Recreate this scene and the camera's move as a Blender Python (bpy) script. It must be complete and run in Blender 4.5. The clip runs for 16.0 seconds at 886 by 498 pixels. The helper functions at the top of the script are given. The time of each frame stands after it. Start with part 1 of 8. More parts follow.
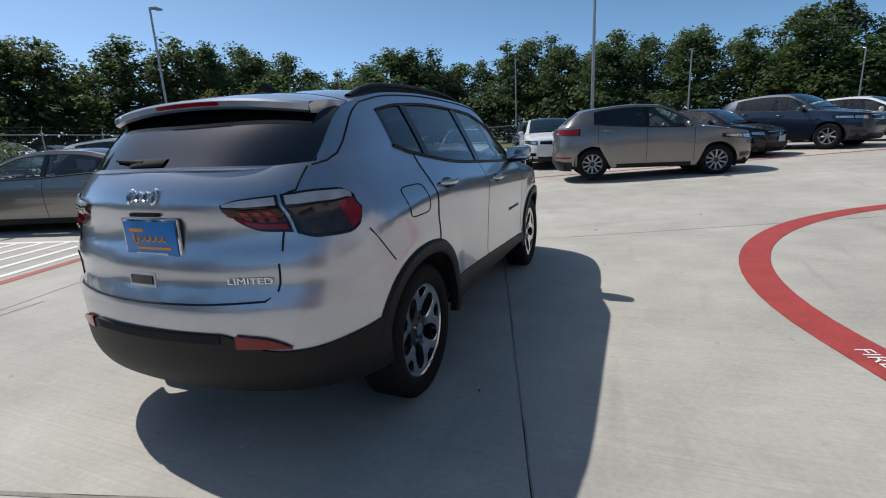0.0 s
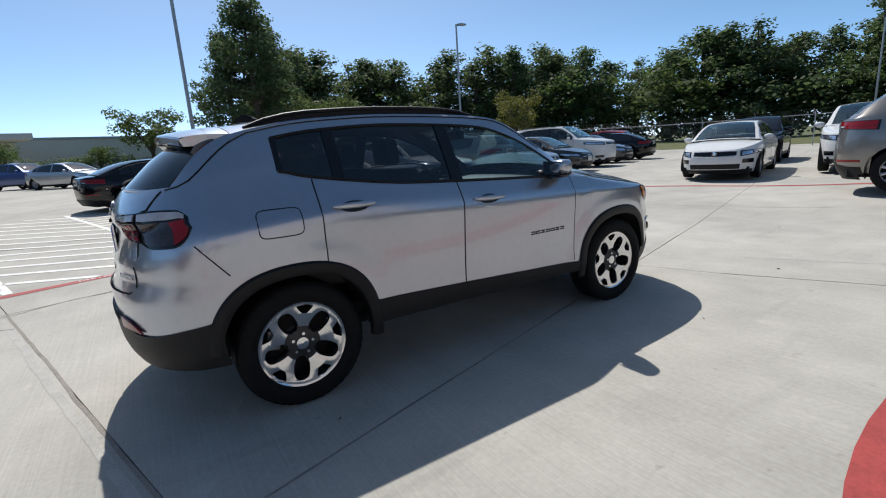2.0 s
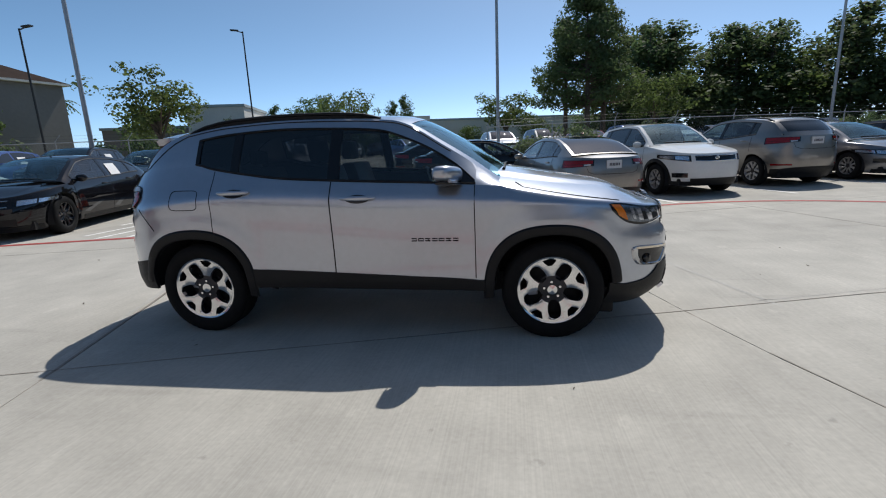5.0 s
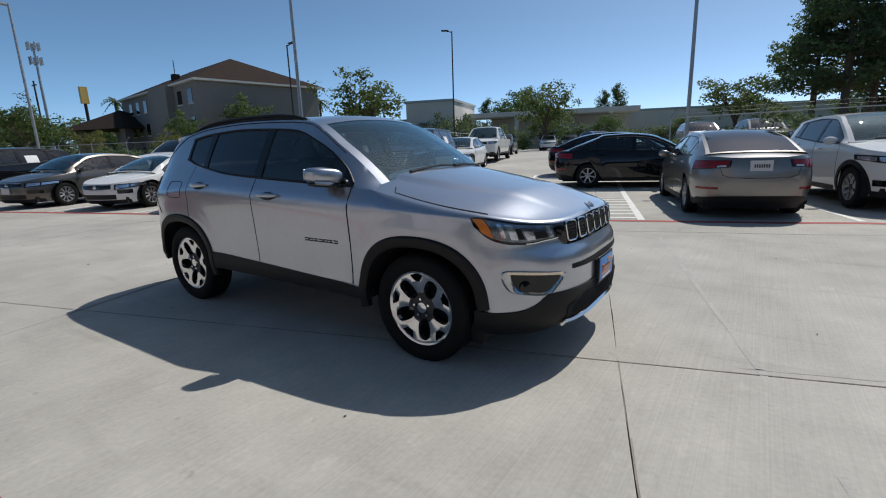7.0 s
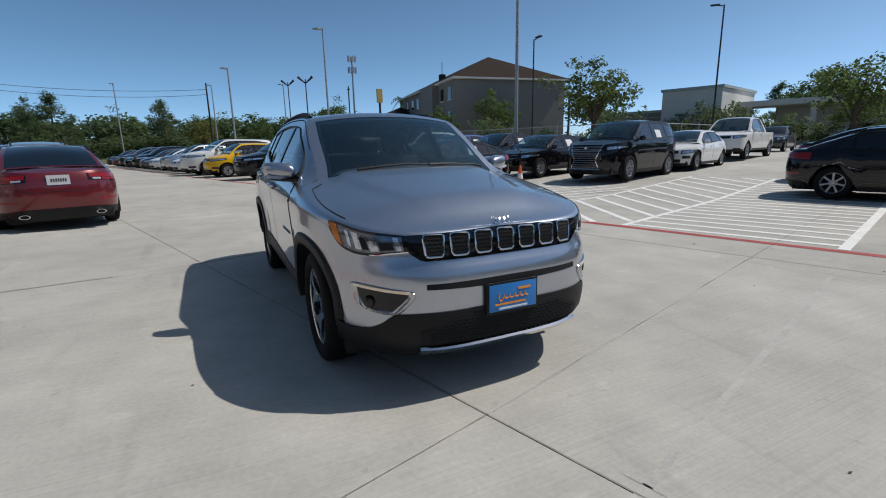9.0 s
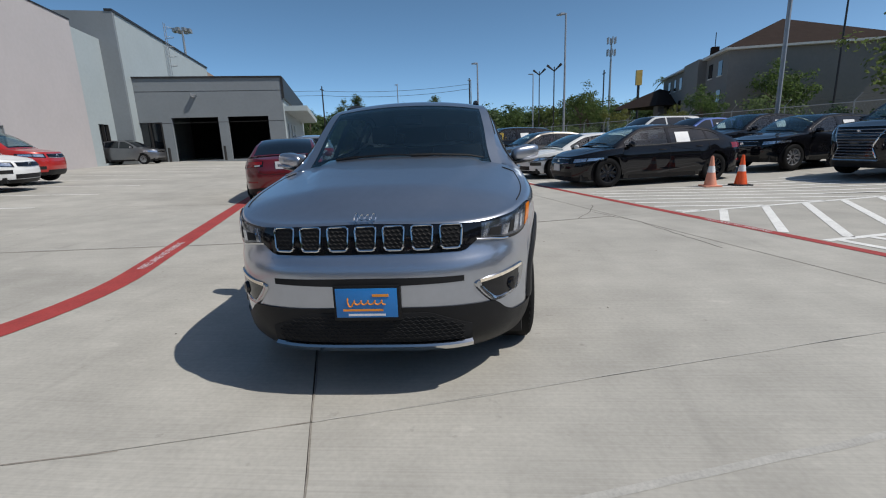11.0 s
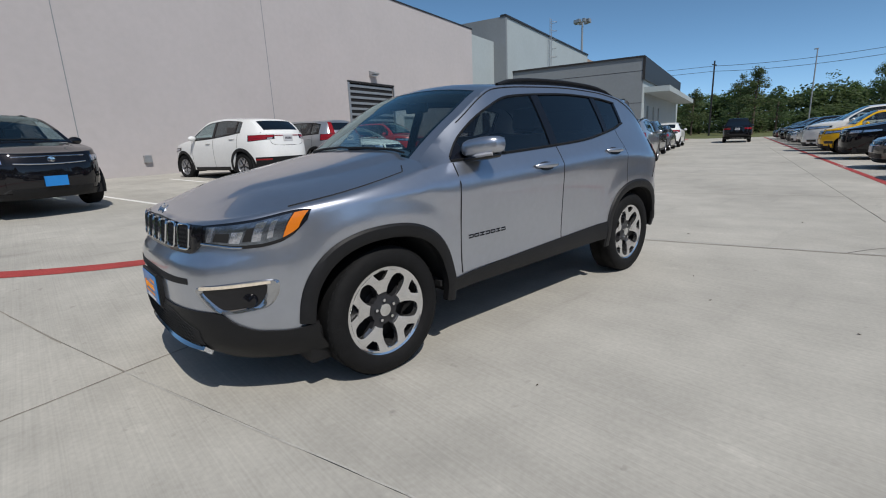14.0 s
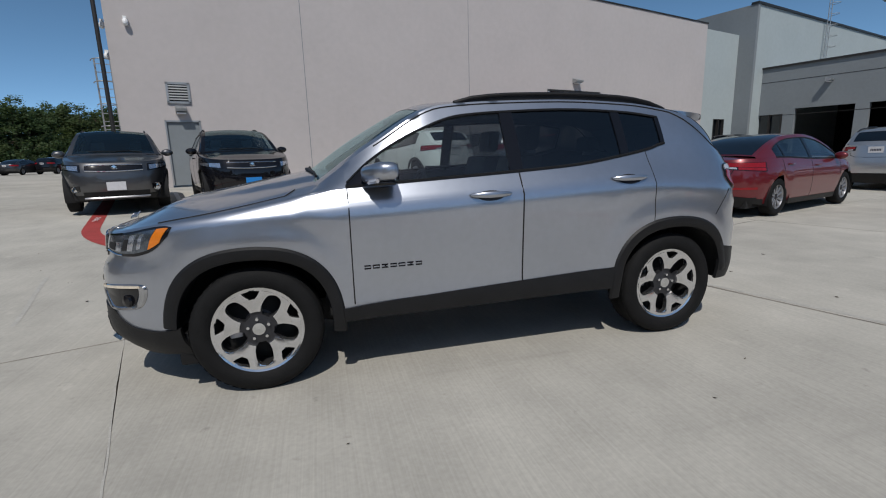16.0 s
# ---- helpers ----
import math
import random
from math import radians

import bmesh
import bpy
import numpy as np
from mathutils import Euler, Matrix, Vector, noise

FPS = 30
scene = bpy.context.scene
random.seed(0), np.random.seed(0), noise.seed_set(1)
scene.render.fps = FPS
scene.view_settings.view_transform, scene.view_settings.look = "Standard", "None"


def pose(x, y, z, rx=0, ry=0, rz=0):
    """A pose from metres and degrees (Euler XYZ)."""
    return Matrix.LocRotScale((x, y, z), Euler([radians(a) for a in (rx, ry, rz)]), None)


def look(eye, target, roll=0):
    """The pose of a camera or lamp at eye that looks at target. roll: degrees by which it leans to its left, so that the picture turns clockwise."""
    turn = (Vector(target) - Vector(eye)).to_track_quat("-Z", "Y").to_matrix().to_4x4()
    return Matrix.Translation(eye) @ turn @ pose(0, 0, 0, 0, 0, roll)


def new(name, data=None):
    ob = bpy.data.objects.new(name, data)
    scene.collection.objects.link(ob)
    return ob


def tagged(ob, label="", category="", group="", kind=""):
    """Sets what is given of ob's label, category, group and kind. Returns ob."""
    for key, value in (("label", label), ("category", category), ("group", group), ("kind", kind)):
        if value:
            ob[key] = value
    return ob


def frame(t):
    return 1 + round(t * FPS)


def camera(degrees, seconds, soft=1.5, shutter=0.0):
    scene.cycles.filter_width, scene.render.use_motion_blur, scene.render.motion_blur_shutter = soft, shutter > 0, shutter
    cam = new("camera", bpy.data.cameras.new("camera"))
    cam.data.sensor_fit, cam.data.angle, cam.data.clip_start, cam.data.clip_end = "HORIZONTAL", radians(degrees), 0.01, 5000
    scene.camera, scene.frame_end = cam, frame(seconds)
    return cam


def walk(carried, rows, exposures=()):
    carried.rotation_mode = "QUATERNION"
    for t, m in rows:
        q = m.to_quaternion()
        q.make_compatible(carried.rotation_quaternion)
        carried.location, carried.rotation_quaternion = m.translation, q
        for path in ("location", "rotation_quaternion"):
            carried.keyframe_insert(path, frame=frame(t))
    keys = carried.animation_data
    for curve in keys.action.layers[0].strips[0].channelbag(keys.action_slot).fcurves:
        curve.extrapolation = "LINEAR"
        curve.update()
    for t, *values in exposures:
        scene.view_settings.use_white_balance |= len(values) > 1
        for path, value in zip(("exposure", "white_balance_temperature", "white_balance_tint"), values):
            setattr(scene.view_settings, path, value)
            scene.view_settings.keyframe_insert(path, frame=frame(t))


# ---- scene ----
cam = camera(87.0, 16.0, soft=1.1)
PATH = [
    (0, (-3.377, -1.852, 1.312), (-1.581, -1.1, 0.854), -2.8),
    (0.5, (-3.131, -2.266, 1.318), (-1.468, -1.252, 0.863), -3.3),
    (1, (-2.745, -2.682, 1.337), (-1.275, -1.403, 0.886), -3.7),
    (1.5, (-2.409, -3.079, 1.354), (-1.136, -1.599, 0.921), -3.9),
    (2, (-1.928, -3.327, 1.354), (-0.888, -1.671, 0.935), -3.6),
    (2.5, (-1.502, -3.59, 1.351), (-0.687, -1.811, 0.938), -3.3),
    (3, (-0.993, -3.783, 1.344), (-0.439, -1.906, 0.933), -2.9),
    (3.5, (-0.511, -3.942, 1.354), (-0.173, -2.016, 0.936), -2.6),
    (4, (0.024, -4.054, 1.36), (0.13, -2.103, 0.932), -2.6),
    (5.25, (1.313, -3.99, 1.349), (0.913, -2.055, 0.913), -2.2),
    (6.5, (2.524, -3.4, 1.338), (1.646, -1.656, 0.902), -1.9),
    (7, (2.997, -3.075, 1.34), (1.909, -1.453, 0.909), -1.9),
    (7.5, (3.376, -2.733, 1.337), (2.109, -1.245, 0.914), -1.8),
    (8, (3.721, -2.275, 1.336), (2.262, -0.975, 0.909), -1.5),
    (8.5, (4.011, -1.891, 1.338), (2.401, -0.786, 0.905), -1.3),
    (9, (4.194, -1.384, 1.325), (2.443, -0.519, 0.891), -1.2),
    (10.25, (4.405, -0.16, 1.295), (2.455, 0.082, 0.845), -1.7),
    (11.5, (4.191, 1.026, 1.275), (2.288, 0.61, 0.821), -2.4),
    (12, (3.995, 1.503, 1.269), (2.172, 0.817, 0.814), -2.6),
    (12.5, (3.717, 1.846, 1.265), (1.992, 0.946, 0.804), -2.9),
    (13, (3.418, 2.275, 1.255), (1.823, 1.16, 0.792), -3),
    (13.5, (3.06, 2.534, 1.228), (1.593, 1.253, 0.771), -2.8),
    (14, (2.643, 2.813, 1.221), (1.354, 1.359, 0.766), -2.5),
    (14.5, (2.251, 2.987, 1.22), (1.143, 1.389, 0.773), -2.4),
    (15, (1.803, 3.174, 1.232), (0.911, 1.442, 0.796), -2.3),
    (15.5, (1.413, 3.369, 1.249), (0.706, 1.55, 0.832), -2),
    (16, (0.952, 3.449, 1.255), (0.451, 1.557, 0.862), -1.7),
]
walk(cam, [(t, look(eye, target, roll)) for t, eye, target, roll in PATH],
     [(0, 0.27), (1.0, 0.36), (2.5, 0.42), (4.0, 0.30), (6.5, 0.08), (9.0, 0.05), (12.0, 0.09), (15.0, 0.02), (16.0, -0.15)])

# ---- world, sun, exposure ----
SUN_AZ, SUN_EL = 76.0, 53.5          # degrees: from +x towards +y, and above the horizon
world = bpy.data.worlds.new("sky")
scene.world = world
world.use_nodes = True
_n = world.node_tree.nodes
_sky = _n.new("ShaderNodeTexSky")
_sky.sky_type, _sky.sun_disc = "NISHITA", False
_sky.sun_elevation, _sky.sun_rotation = radians(SUN_EL), radians(90 - SUN_AZ)
_sky.air_density, _sky.dust_density, _sky.ozone_density = 0.52, 6.0, 3.0
_sky.altitude = 3000
_hue = _n.new("ShaderNodeHueSaturation")
_hue.inputs["Hue"].default_value, _hue.inputs["Saturation"].default_value = 0.484, 1.04
world.node_tree.links.new(_sky.outputs[0], _hue.inputs["Color"])
world.node_tree.links.new(_hue.outputs[0], _n["Background"].inputs[0])
_n["Background"].inputs[1].default_value = 0.15
sun = new("sun", bpy.data.lights.new("sun", "SUN"))
sun.data.energy, sun.data.angle, sun.data.color = 3.4, radians(0.53), (1.0, 0.965, 0.90)
_d = Vector((math.cos(radians(SUN_AZ)) * math.cos(radians(SUN_EL)), math.sin(radians(SUN_AZ)) * math.cos(radians(SUN_EL)), math.sin(radians(SUN_EL))))
sun.matrix_world = look(_d * 50, (0, 0, 0))


# ---- materials ----
def mat(name, color, rough=0.5, metal=0.0, vary=0.15, scale=6.0, bump=0.0, bscale=80.0, coat=0.0, stretch=(1, 1, 1), obj_var=0.0, spec=0.5):
    """A surface with variation at two scales and a fine relief."""
    m = bpy.data.materials.new(name)
    m.use_nodes = True
    nt = m.node_tree
    b = nt.nodes["Principled BSDF"]
    b.inputs["Roughness"].default_value, b.inputs["Metallic"].default_value = rough, metal
    b.inputs["Coat Weight"].default_value, b.inputs["Coat Roughness"].default_value = coat, 0.03
    b.inputs["Specular IOR Level"].default_value = spec
    col = (*color, 1)
    b.inputs["Base Color"].default_value = col
    if vary or bump or obj_var:
        tc = nt.nodes.new("ShaderNodeTexCoord")
        mp = nt.nodes.new("ShaderNodeMapping")
        mp.inputs["Scale"].default_value = stretch
        nt.links.new(tc.outputs["Object"], mp.inputs[0])
    if vary:
        big, fine, mx, ramp = nt.nodes.new("ShaderNodeTexNoise"), nt.nodes.new("ShaderNodeTexNoise"), nt.nodes.new("ShaderNodeMath"), nt.nodes.new("ShaderNodeMapRange")
        big.inputs["Scale"].default_value, fine.inputs["Scale"].default_value = scale, scale * 9
        big.inputs["Detail"].default_value = fine.inputs["Detail"].default_value = 4
        for n in (big, fine):
            nt.links.new(mp.outputs[0], n.inputs["Vector"])
        mx.operation = "ADD"
        nt.links.new(big.outputs["Fac"], mx.inputs[0])
        nt.links.new(fine.outputs["Fac"], mx.inputs[1])
        ramp.inputs["From Min"].default_value, ramp.inputs["From Max"].default_value = 0.6, 1.4
        ramp.inputs["To Min"].default_value, ramp.inputs["To Max"].default_value = 1 - vary, 1 + vary
        nt.links.new(mx.outputs[0], ramp.inputs["Value"])
        hsv = nt.nodes.new("ShaderNodeHueSaturation")
        hsv.inputs["Color"].default_value = col
        nt.links.new(ramp.outputs[0], hsv.inputs["Value"])
        if obj_var:
            oi, r2, mu = nt.nodes.new("ShaderNodeObjectInfo"), nt.nodes.new("ShaderNodeMapRange"), nt.nodes.new("ShaderNodeMath")
            r2.inputs["To Min"].default_value, r2.inputs["To Max"].default_value = 1 - obj_var, 1 + obj_var
            nt.links.new(oi.outputs["Random"], r2.inputs["Value"])
            mu.operation = "MULTIPLY"
            nt.links.new(ramp.outputs[0], mu.inputs[0])
            nt.links.new(r2.outputs[0], mu.inputs[1])
            nt.links.new(mu.outputs[0], hsv.inputs["Value"])
        nt.links.new(hsv.outputs[0], b.inputs["Base Color"])
    if bump:
        bn, bp = nt.nodes.new("ShaderNodeTexNoise"), nt.nodes.new("ShaderNodeBump")
        bn.inputs["Scale"].default_value, bn.inputs["Detail"].default_value = bscale, 3
        nt.links.new(mp.outputs[0], bn.inputs["Vector"])
        bp.inputs["Strength"].default_value, bp.inputs["Distance"].default_value = bump, 0.01
        nt.links.new(bn.outputs["Fac"], bp.inputs["Height"])
        nt.links.new(bp.outputs[0], b.inputs["Normal"])
    return m


def paint(name, color, metal=0.0, rough=0.35, coat=1.0, flakes=True):
    """Car paint: a base with a clear coat, flakes where metallic, and a little dust."""
    m = mat(name, color, rough, metal, vary=0.05, scale=2.5, coat=coat, spec=0.5 if metal else 0.0)
    nt = m.node_tree
    b = nt.nodes["Principled BSDF"]
    if metal and flakes:
        v, bp, tc = nt.nodes.new("ShaderNodeTexVoronoi"), nt.nodes.new("ShaderNodeBump"), nt.nodes.new("ShaderNodeTexCoord")
        v.inputs["Scale"].default_value = 900
        nt.links.new(tc.outputs["Object"], v.inputs["Vector"])
        nt.links.new(v.outputs["Distance"], bp.inputs["Height"])
        bp.inputs["Strength"].default_value, bp.inputs["Distance"].default_value = 0.05, 0.001
        nt.links.new(bp.outputs[0], b.inputs["Normal"])
    return m


def glass(name, tint, gloss=0.0, film=0.0, sheen=(1, 1, 1)):
    """A thin pane: clear or tinted, with a mirror gloss that grows towards grazing, and a film of dust."""
    m = bpy.data.materials.new(name)
    m.use_nodes = True
    nt = m.node_tree
    nt.nodes.remove(nt.nodes["Principled BSDF"])
    out = nt.nodes["Material Output"]
    tr, gl, mx, fr = nt.nodes.new("ShaderNodeBsdfTransparent"), nt.nodes.new("ShaderNodeBsdfGlossy"), nt.nodes.new("ShaderNodeMixShader"), nt.nodes.new("ShaderNodeLayerWeight")
    tr.inputs[0].default_value = (*tint, 1)
    gl.inputs["Roughness"].default_value = 0.01
    gl.inputs["Color"].default_value = (*sheen, 1)
    fr.inputs["Blend"].default_value = 0.5
    pw, ma = nt.nodes.new("ShaderNodeMath"), nt.nodes.new("ShaderNodeMath")
    pw.operation, pw.inputs[1].default_value = "POWER", 4.0
    ma.operation, ma.inputs[1].default_value, ma.inputs[2].default_value = "MULTIPLY_ADD", 0.9, 0.075 + gloss
    nt.links.new(fr.outputs["Facing"], pw.inputs[0])
    nt.links.new(pw.outputs[0], ma.inputs[0])
    nt.links.new(ma.outputs[0], mx.inputs[0])
    nt.links.new(tr.outputs[0], mx.inputs[1])
    nt.links.new(gl.outputs[0], mx.inputs[2])
    if film:
        df, m2 = nt.nodes.new("ShaderNodeBsdfDiffuse"), nt.nodes.new("ShaderNodeMixShader")
        df.inputs[0].default_value = (0.62, 0.64, 0.64, 1)
        m2.inputs[0].default_value = film
        nt.links.new(mx.outputs[0], m2.inputs[1])
        nt.links.new(df.outputs[0], m2.inputs[2])
        nt.links.new(m2.outputs[0], out.inputs[0])
    else:
        nt.links.new(mx.outputs[0], out.inputs[0])
    return m


def concrete_mat(name, color):
    """Broom-finished concrete: fine streaks, mottling, darker blotches and small spots."""
    m = mat(name, color, 0.85, 0, vary=0.0, bump=0.0)
    nt = m.node_tree
    b = nt.nodes["Principled BSDF"]
    tc = nt.nodes.new("ShaderNodeNewGeometry")

    def noise_tex(scale, stretch, detail=5, rot=16.5):
        mp, n = nt.nodes.new("ShaderNodeMapping"), nt.nodes.new("ShaderNodeTexNoise")
        mp.inputs["Scale"].default_value = stretch
        mp.inputs["Rotation"].default_value = (0, 0, -radians(rot))
        n.inputs["Scale"].default_value, n.inputs["Detail"].default_value = scale, detail
        nt.links.new(tc.outputs["Position"], mp.inputs[0])
        nt.links.new(mp.outputs[0], n.inputs["Vector"])
        return n.outputs["Fac"]

    def ranged(s, a, z, lo, hi):
        r = nt.nodes.new("ShaderNodeMapRange")
        r.inputs["From Min"].default_value, r.inputs["From Max"].default_value = a, z
        r.inputs["To Min"].default_value, r.inputs["To Max"].default_value = lo, hi
        nt.links.new(s, r.inputs["Value"])
        return r.outputs[0]

    def mul(a, z):
        q = nt.nodes.new("ShaderNodeMath")
        q.operation = "MULTIPLY"
        nt.links.new(a, q.inputs[0])
        nt.links.new(z, q.inputs[1])
        return q.outputs[0]
    streak = noise_tex(1.0, (95, 1.1, 1), 4)
    v = mul(ranged(noise_tex(0.35, (1, 1, 1)), 0.3, 0.7, 0.84, 1.13), ranged(noise_tex(2.2, (1, 1, 1)), 0.3, 0.7, 0.90, 1.08))
    v = mul(v, ranged(streak, 0.28, 0.72, 0.925, 1.07))
    v = mul(v, ranged(noise_tex(5.5, (1, 0.6, 1), 7, 40), 0.64, 0.74, 1.0, 1.14))
    v = mul(v, ranged(noise_tex(38, (1, 1, 1), 2), 0.3, 0.7, 0.94, 1.05))
    v = mul(v, ranged(noise_tex(9, (1, 1, 1), 6), 0.68, 0.78, 1.0, 0.72))
    v = mul(v, ranged(noise_tex(0.9, (0.5, 4, 1), 6, 25), 0.62, 0.8, 1.0, 0.8))
    hsv = nt.nodes.new("ShaderNodeHueSaturation")
    hsv.inputs["Color"].default_value = (*color, 1)
    nt.links.new(v, hsv.inputs["Value"])
    nt.links.new(hsv.outputs[0], b.inputs["Base Color"])
    bp = nt.nodes.new("ShaderNodeBump")
    bp.inputs["Strength"].default_value, bp.inputs["Distance"].default_value = 0.22, 0.003
    nt.links.new(streak, bp.inputs["Height"])
    nt.links.new(bp.outputs[0], b.inputs["Normal"])
    return m


SILVER = paint("silver_paint", (0.435, 0.462, 0.522), 0.90, 0.29, flakes=False, coat=1.0)
SILVER.node_tree.nodes["Principled BSDF"].inputs["Coat Roughness"].default_value = 0.02
SILVER.node_tree.nodes["Principled BSDF"].inputs["Coat IOR"].default_value = 1.55
TYRE = mat("tyre_rubber", (0.008, 0.008, 0.0085), 0.75, spec=0.18, vary=0.3, scale=20, bump=0.3, bscale=150)
PLASTIC = mat("black_plastic", (0.009, 0.009, 0.010), 0.5, spec=0.28, vary=0.2, scale=12, bump=0.15, bscale=400)
GLOSSBLACK = mat("gloss_black", (0.006, 0.006, 0.008), 0.08, vary=0)
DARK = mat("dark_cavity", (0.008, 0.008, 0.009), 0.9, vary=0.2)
CHROME = mat("chrome", (0.72, 0.73, 0.74), 0.08, 1.0, vary=0.06, scale=9)
ALLOY = mat("machined_alloy", (0.72, 0.72, 0.73), 0.13, 0.95, vary=0.12, scale=18)
ALLOYDARK = mat("grey_alloy", (0.045, 0.045, 0.05), 0.4, 0.6, vary=0.2, scale=18)
WHEELSILVER = mat("silver_alloy", (0.38, 0.38, 0.40), 0.35, 0.8, vary=0.15, scale=14)
LENS = mat("headlight_lens", (0.55, 0.58, 0.64), 0.12, 0.85, vary=0.5, scale=30)
LENSDARK = mat("headlight_bowl", (0.17, 0.19, 0.22), 0.14, 0.8, vary=0.6, scale=22)
DAYLIGHT = mat("warm_running_lens", (0.50, 0.46, 0.40), 0.15, 0.0, vary=0.35, scale=45, coat=1)
DAYLIGHT.node_tree.nodes["Principled BSDF"].inputs["Emission Color"].default_value = (1.0, 0.72, 0.38, 1)
DAYLIGHT.node_tree.nodes["Principled BSDF"].inputs["Emission Strength"].default_value = 0.14
AMBER = mat("amber_lens", (0.62, 0.17, 0.015), 0.12, 0, vary=0.15, scale=30)
RED = mat("red_lens", (0.22, 0.006, 0.010), 0.10, 0, vary=0.3, scale=18, coat=0.3, spec=0.35)
SMOKE = mat("smoked_lens", (0.030, 0.022, 0.024), 0.06, 0, vary=0.6, scale=30, coat=0.2, spec=0.5)
BEZEL = mat("satin_chrome", (0.48, 0.49, 0.51), 0.14, 0.95, vary=0.15, scale=20)
DARKRED = mat("smoked_red_lens", (0.035, 0.006, 0.010), 0.05, 0, vary=0.5, scale=14, coat=0.15, spec=0.3)
CLEARLENS = mat("clear_lens", (0.5, 0.5, 0.53), 0.07, 0.3, vary=0.2, scale=20)
TINT = mat("tinted_glass", (0.004, 0.006, 0.009), 0.02, vary=0, coat=0.0, spec=0.9)
PANE = glass("front_glass", (0.62, 0.68, 0.68))
PRIVACY = glass("privacy_glass", (0.16, 0.17, 0.18))
SCREEN = glass("windscreen_glass", (0.66, 0.83, 0.85), 0.035, film=0.003, sheen=(0.74, 0.97, 1.0))
SEAT = mat("seat_leather", (0.02, 0.02, 0.022), 0.5, vary=0.2, scale=10, bump=0.1)
DASH = mat("dashboard_grain", (0.10, 0.102, 0.108), 0.5, vary=0.2, scale=10, bump=0.1)
LINING = mat("pale_headlining", (0.30, 0.30, 0.29), 0.9, vary=0.1)
TRIMGREY = mat("interior_trim", (0.05, 0.05, 0.055), 0.6, vary=0.15)
PLATEBLUE = mat("blue_plate", (0.02, 0.20, 0.55), 0.3, vary=0.08, scale=20)
PLATEWHITE = mat("white_plate", (0.55, 0.55, 0.57), 0.35, vary=0.08, scale=20)
ORANGE = mat("orange_print", (0.85, 0.30, 0.03), 0.4, vary=0.1)
INK = mat("dark_print", (0.03, 0.03, 0.05), 0.5, vary=0.1)
WHITEPRINT = mat("white_print", (0.75, 0.75, 0.75), 0.5, vary=0.1)
CONCRETE = concrete_mat("broomed_concrete", (0.405, 0.385, 0.345))
REDPAINT = mat("red_line_paint", (0.34, 0.045, 0.04), 0.7, vary=0.25, scale=5, bump=0.2)
WHITEPAINT = mat("white_line_paint", (0.74, 0.73, 0.70), 0.7, vary=0.2, scale=5, bump=0.2)
WALLPAINT = mat("painted_tilt_wall", (0.445, 0.41, 0.405), 0.85, vary=0.05, scale=0.5, bump=0.25, bscale=60)
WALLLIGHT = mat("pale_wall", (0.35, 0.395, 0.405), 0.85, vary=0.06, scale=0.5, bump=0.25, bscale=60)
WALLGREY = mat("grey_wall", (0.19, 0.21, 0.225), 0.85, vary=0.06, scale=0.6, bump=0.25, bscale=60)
BRICKTAN = mat("tan_block", (0.32, 0.23, 0.17), 0.9, vary=0.15, scale=2)
STEEL = mat("galvanised_steel", (0.36, 0.37, 0.38), 0.45, 0.6, vary=0.15, scale=4)
DARKSTEEL = mat("dark_bronze_steel", (0.035, 0.033, 0.032), 0.5, 0.4, vary=0.2, scale=4)
GRASS = mat("dry_grass", (0.10, 0.11, 0.035), 0.95, vary=0.4, scale=0.4, bump=0.5, bscale=20)
BARK = mat("bark", (0.10, 0.075, 0.055), 0.95, vary=0.4, scale=4, bump=0.6, bscale=20)


